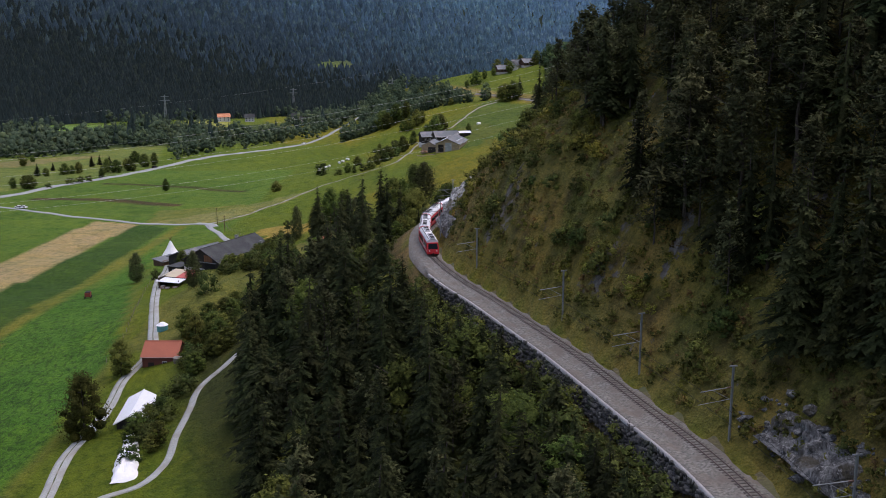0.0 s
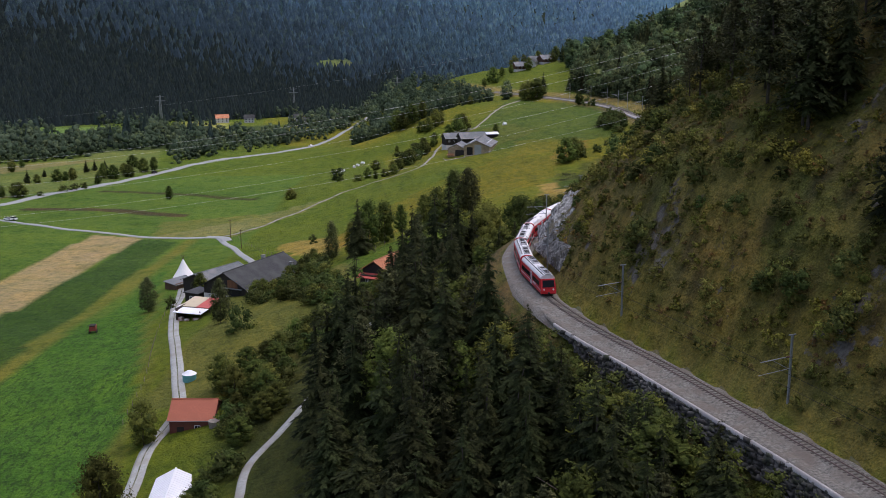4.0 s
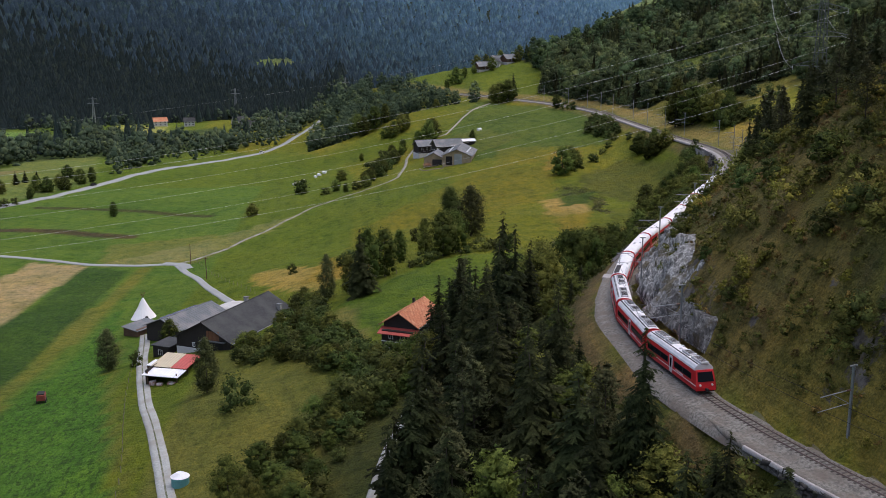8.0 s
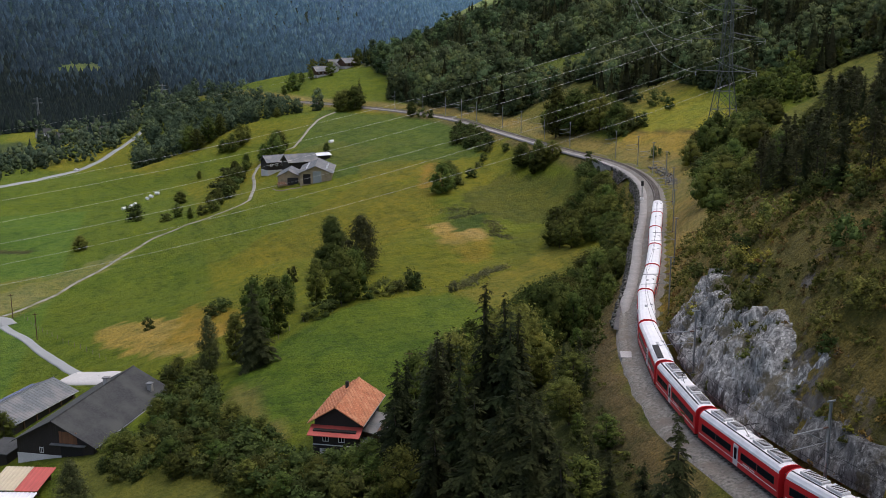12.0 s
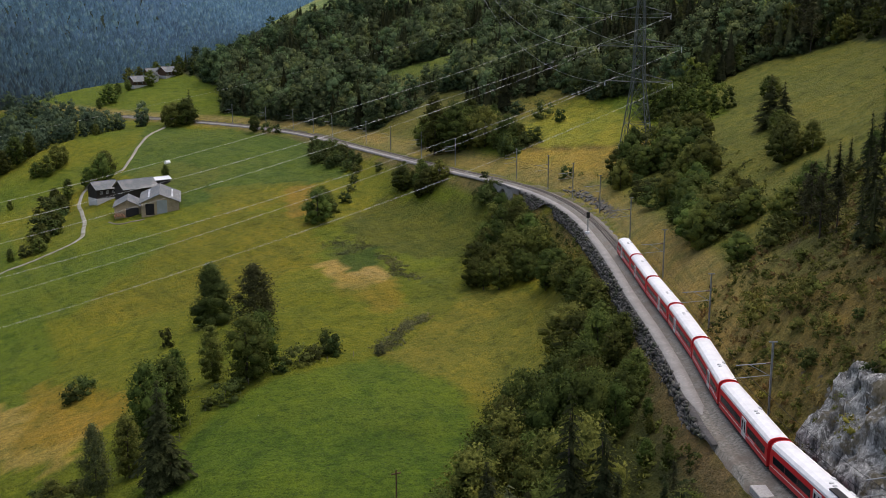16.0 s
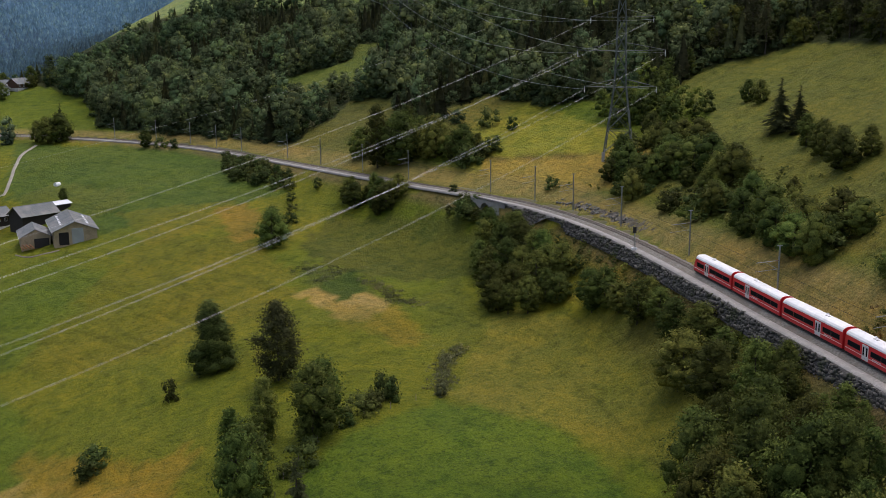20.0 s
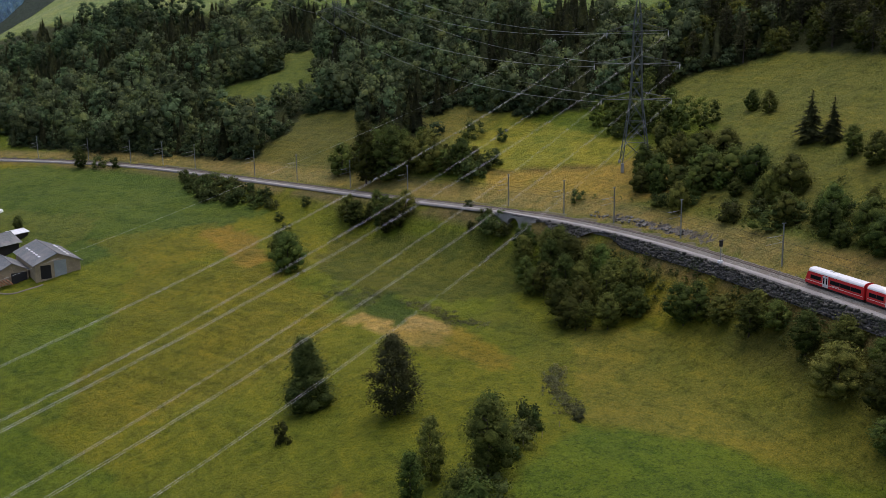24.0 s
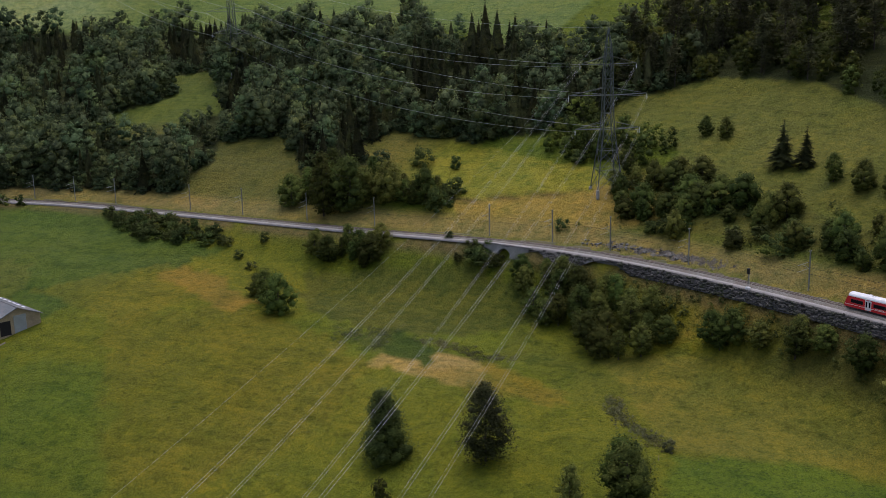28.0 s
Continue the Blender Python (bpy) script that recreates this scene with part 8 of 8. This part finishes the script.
# -- the forest of the mountain
def spikes(seed, places, height, tiers):
    r = np.random.RandomState(seed)
    n = len(places)
    x, y = places[:, 0], places[:, 1]
    z, h = ground_z(x, y) - 0.15 * height, height * r.uniform(0.65, 1.3, n)
    V, F, base = [], [], 0
    for t in range(tiers):
        lo, hi = (0.0, 0.72) if t == 0 and tiers > 1 else ((0.38, 1.0) if tiers > 1 else (0.0, 1.0))
        R = h * 0.36
        a0 = r.uniform(0, 6.283, n)
        ring = [np.column_stack([x + np.cos(a0 + k * 1.2566) * R * r.uniform(0.7, 1.25, n), y + np.sin(a0 + k * 1.2566) * R * r.uniform(0.7, 1.25, n), z + h * (lo + r.uniform(-0.03, 0.08, n))]) for k in range(5)]
        tip = np.column_stack([x, y, z + h * hi])
        V.append(np.stack(ring + [tip], 1).reshape(-1, 3))
        b = np.arange(n)[:, None] * 6 + base
        F += [b + [[k, (k + 1) % 5, 5]] for k in range(5)]
        base += n * 6
    v = np.concatenate(V)
    axis = np.repeat(np.column_stack([x, y]), 6, 0)
    axis = np.concatenate([axis] * tiers)
    n = unit(np.column_stack([v[:, :2] - axis, np.zeros(len(v))])) * 0.9 + [0, 0, 0.9]
    return v, np.concatenate(F), unit(n)


def mountain_keep(lo, hi):
    def keep(x, y):
        m = mountain_side(x, y)
        along_it = (x + 430) * 0.8 + (y - 1000) * 0.6
        glade = np.hypot((m - 282) / 16, (along_it - 550) / 34) < 1
        return (m > lo) & (m < hi) & ~glade & (along_it > -260) & (along_it < 2700)
    return keep


for k, (lo, hi, gap, height, tiers) in enumerate(((28, 330, 5.6, 14, 1), (330, 700, 7.4, 15, 1), (700, 1600, 20.0, 26, 1))):
    spots, rs = scatter(120 + k, -1700, 2300, 600, 3900, gap, mountain_keep(lo, hi))
    # distance picks the band, so farther trees get the hazier painted colour
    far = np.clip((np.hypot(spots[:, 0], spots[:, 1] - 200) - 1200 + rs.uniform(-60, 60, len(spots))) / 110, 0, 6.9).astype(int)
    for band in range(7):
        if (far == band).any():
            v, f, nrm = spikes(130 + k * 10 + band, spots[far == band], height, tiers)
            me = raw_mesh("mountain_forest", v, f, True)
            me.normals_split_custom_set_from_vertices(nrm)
            me.materials.append(HAZED_FOREST[band])
            tagged(new("mountain_forest", me), "conifer forest covering the mountain, coloured bluer with distance for haze", "forest", "", "stuff")


# -- shrubs of the pasture: grey heaps, the ditch and the field edge
BRUSH = [small(leaf_crown(s_, 1.0, 3.0, 4, 18, 0.14, 0.0, 0.7, 0, 0.3, 0.55, 0), 1.0) for s_ in (94, 95, 96)]
for line_, wide_, tall_ in ((((12, 414), (19, 422), (25, 429), (32, 432)), 1.1, 1.1), (((37, 516), (41, 511), (44, 506)), 2.2, 0.9), (((46, 495), (45, 484), (42, 471), (44, 465)), 1.4, 0.9), (((34, 501), (38, 503), (43, 505)), 1.2, 0.8)):
    r = np.random.RandomState(int(line_[0][0]))
    massed("brush_heap", BRUSH, [(float(p[0] + r.normal(0, wide_)), float(p[1] + r.normal(0, wide_)), r.uniform(0.35, 1.0) * tall_, i) for i, p in enumerate(np.repeat(curve_points(line_, 0.5), 3, 0))],
           DRY_TWIGS, "low heap of grey-green brush on the pasture", 1, "brush")
for i, (x, y) in enumerate(((-30, 400), (-26, 401), (-23, 404), (-13, 408), (-9, 411), (-5, 412), (-3, 415), (84, 640), (84, 628), (83, 615), (80, 604), (77, 595), (72, 585), (67, 575), (60, 563), (52, 553), (47, 547), (-49, 440), (-51, 437), (-47, 443))):
    plant(BUSHES[i % 3], x, y, 2.4 + 2.2 * ((i * 37) % 10) / 10, 1.2, label="low green shrub along the field edge")

# -- stones and clods lying about the pasture
STONE = [(np.array([(1, 0, 0.1), (-0.9, 0.2, 0), (0.1, 0.8, 0.1), (0, -0.9, 0), (0.1, 0, 0.7), (0, 0.1, -0.5)]) * 0.5, np.array([(0, 2, 4), (2, 1, 4), (1, 3, 4), (3, 0, 4), (2, 0, 5), (1, 2, 5), (3, 1, 5), (0, 3, 5)]), np.array([(1.0, 0, 0), (-1, 0, 0), (0, 1, 0), (0, -1, 0), (0, 0, 1), (0, 0, -1)]))]
spots, rs = scatter(145, -50, 75, 380, 600, 9.0, lambda x, y: (x - rail_x(y) < -26) & (wave(x, y, 40, 67) > 0.0))
massed("pasture_stones", STONE, [(x, y, rs.uniform(0.35, 0.8), 0) for x, y in spots], ROCK, "pale stones lying about the pasture", 1, "stones")
# -- low scrub and tufts on the dry slope above the line
TUFT = [small(leaf_crown(s, 1.0, 1.9, 3, 14, 0.24, 0.0, 0.7, 0, 0.3, 0.55, 0), 1.0) for s in (91, 92, 93)]
spots, rs = scatter(140, -10, 90, 80, 340, 1.75, lambda x, y: (x - rail_x(y) > 4.2) & (x - rail_x(y) < 42) & (wave(x, y, 11, 62) > -0.6))
massed("slope_scrub", TUFT, [(x, y, rs.uniform(0.5, 1.7), i) for i, (x, y) in enumerate(spots) if i % 5 < 3], SCRUB_LEAVES, "low green scrub on the dry slope", 2, "scrub")
massed("slope_grass", TUFT, [(x, y, rs.uniform(0.4, 1.1), i) for i, (x, y) in enumerate(spots) if i % 5 > 2], DRY_GRASS, "dry yellow grass tufts on the slope", 2, "grass")
spots, rs = scatter(141, 30, 120, 335, 480, 2.6, lambda x, y: (x - rail_x(y) > 13.5) & (x - rail_x(y) < 40) & ~inside(TERRACE, x, y) & (wave(x, y, 13, 63) > 0.05))
massed("bank_scrub", TUFT, [(x, y, rs.uniform(0.5, 1.4), i) for i, (x, y) in enumerate(spots)], BUSH_LEAVES, "low scrub on the bank above the railway", 2, "scrub")
# -- weeds under the walls and along the wood's edge
spots, rs = scatter(142, -75, 90, 150, 480, 2.6, lambda x, y: (((x - rail_x(y) < -7) & (x - rail_x(y) > -13))) & clear(x, y, 2.0))
massed("verge_scrub", TUFT, [(x, y, rs.uniform(0.6, 1.6), i) for i, (x, y) in enumerate(spots)], BUSH_LEAVES, "rough weeds and low scrub on the banks", 2, "scrub")

# -- bushes at the foot of the walls and on the bank under them
spots, rs = scatter(143, -30, 90, 70, 470, 3.4, lambda x, y: (x - rail_x(y) < -6.2) & (x - rail_x(y) > -11) & ((y < 238) | (y > 330)) & (wave(x, y, 16, 65) > -0.6))
massed("wall_bushes", [small(leaf_crown(s_, 14, 13, 10, 30, 0.55, 0.0, 0.8, core=0.8, heart_kind=0), 14) for s_ in (97, 98, 99)], [(x, y, max(1.4, float(rail_z(y) - ground_z(x, y)) * (rs.uniform(0.75, 1.08) if y < 205 else rs.uniform(0.5, 0.9)) * (1 if y < 240 else 0.6)), i) for i, (x, y) in enumerate(spots)], BUSH_LEAVES, "bushes overgrowing the foot of the railway wall", 2, "bushes")
# -- tall conifers close under the lower wall
spots, rs = scatter(144, -20, 40, 95, 250, 4.0, lambda x, y: (x - rail_x(y) < -9.5) & (x - rail_x(y) > -15) & (wave(x, y, 21, 66) > -0.7))
for i, (x, y) in enumerate(spots):
    plant(SPRUCE[i % 5], x, y, max(7.0, float(rail_z(y) - ground_z(x, y)) + rs.uniform(-1.0, 3.8)), rs.uniform(1.2, 1.6), label="dark spruce close below the railway wall")
# -- tall spruces beside the chalet
for x, y, h, kind, wide in ((-29.5, 300, 17, DENSE, 1.1), (-27, 305, 15, SPRUCE[1], 1.4), (-31.5, 292, 14, SPRUCE[3], 1.5), (-28, 288, 18, DENSE, 1.1), (-25, 296, 19, SPRUCE[4], 1.4), (-33, 283, 11, FINE[0], 1.1), (-30, 277, 15, SPRUCE[2], 1.5), (-22, 303, 17, SPRUCE[0], 1.5), (-24, 311, 14, FINE[1], 0.9), (-19, 309, 16, DENSE, 1.1)):
    plant(kind, x, y, h, wide, label="tall dark tree at the wood's edge beside the chalet")
# -- tall spruces that stand up before the track
for x, y, top, kind, wide in ((-13, 212, 12.5, DENSE, 1.0), (-18.5, 235, 12.5, DENSE, 1.05), (-22, 222, 7.0, SPRUCE[4], 1.2), (-8, 198, 6.0, SPRUCE[3], 1.2), (-25, 246, 6.5, SPRUCE[3], 1.3), (-20, 205, 8.0, SPRUCE[2], 1.3), (-15, 222, 4.5, PINES[1], 1.2),
                              (-18, 250, 2.5, SPRUCE[2], 1.3), (-22, 258, 4.0, SPRUCE[1], 1.3), (-27, 234, 6.0, SPRUCE[4], 1.4), (-13, 196, 5.0, SPRUCE[3], 1.3), (-4, 190, 2.5, SPRUCE[0], 1.4), (-16, 229, 3.0, FINE[2], 1.0)):
    plant(kind, x, y, float(rail_z(y) - ground_z(x, y)) + top, wide, label="tall dark spruce rising in front of the railway")
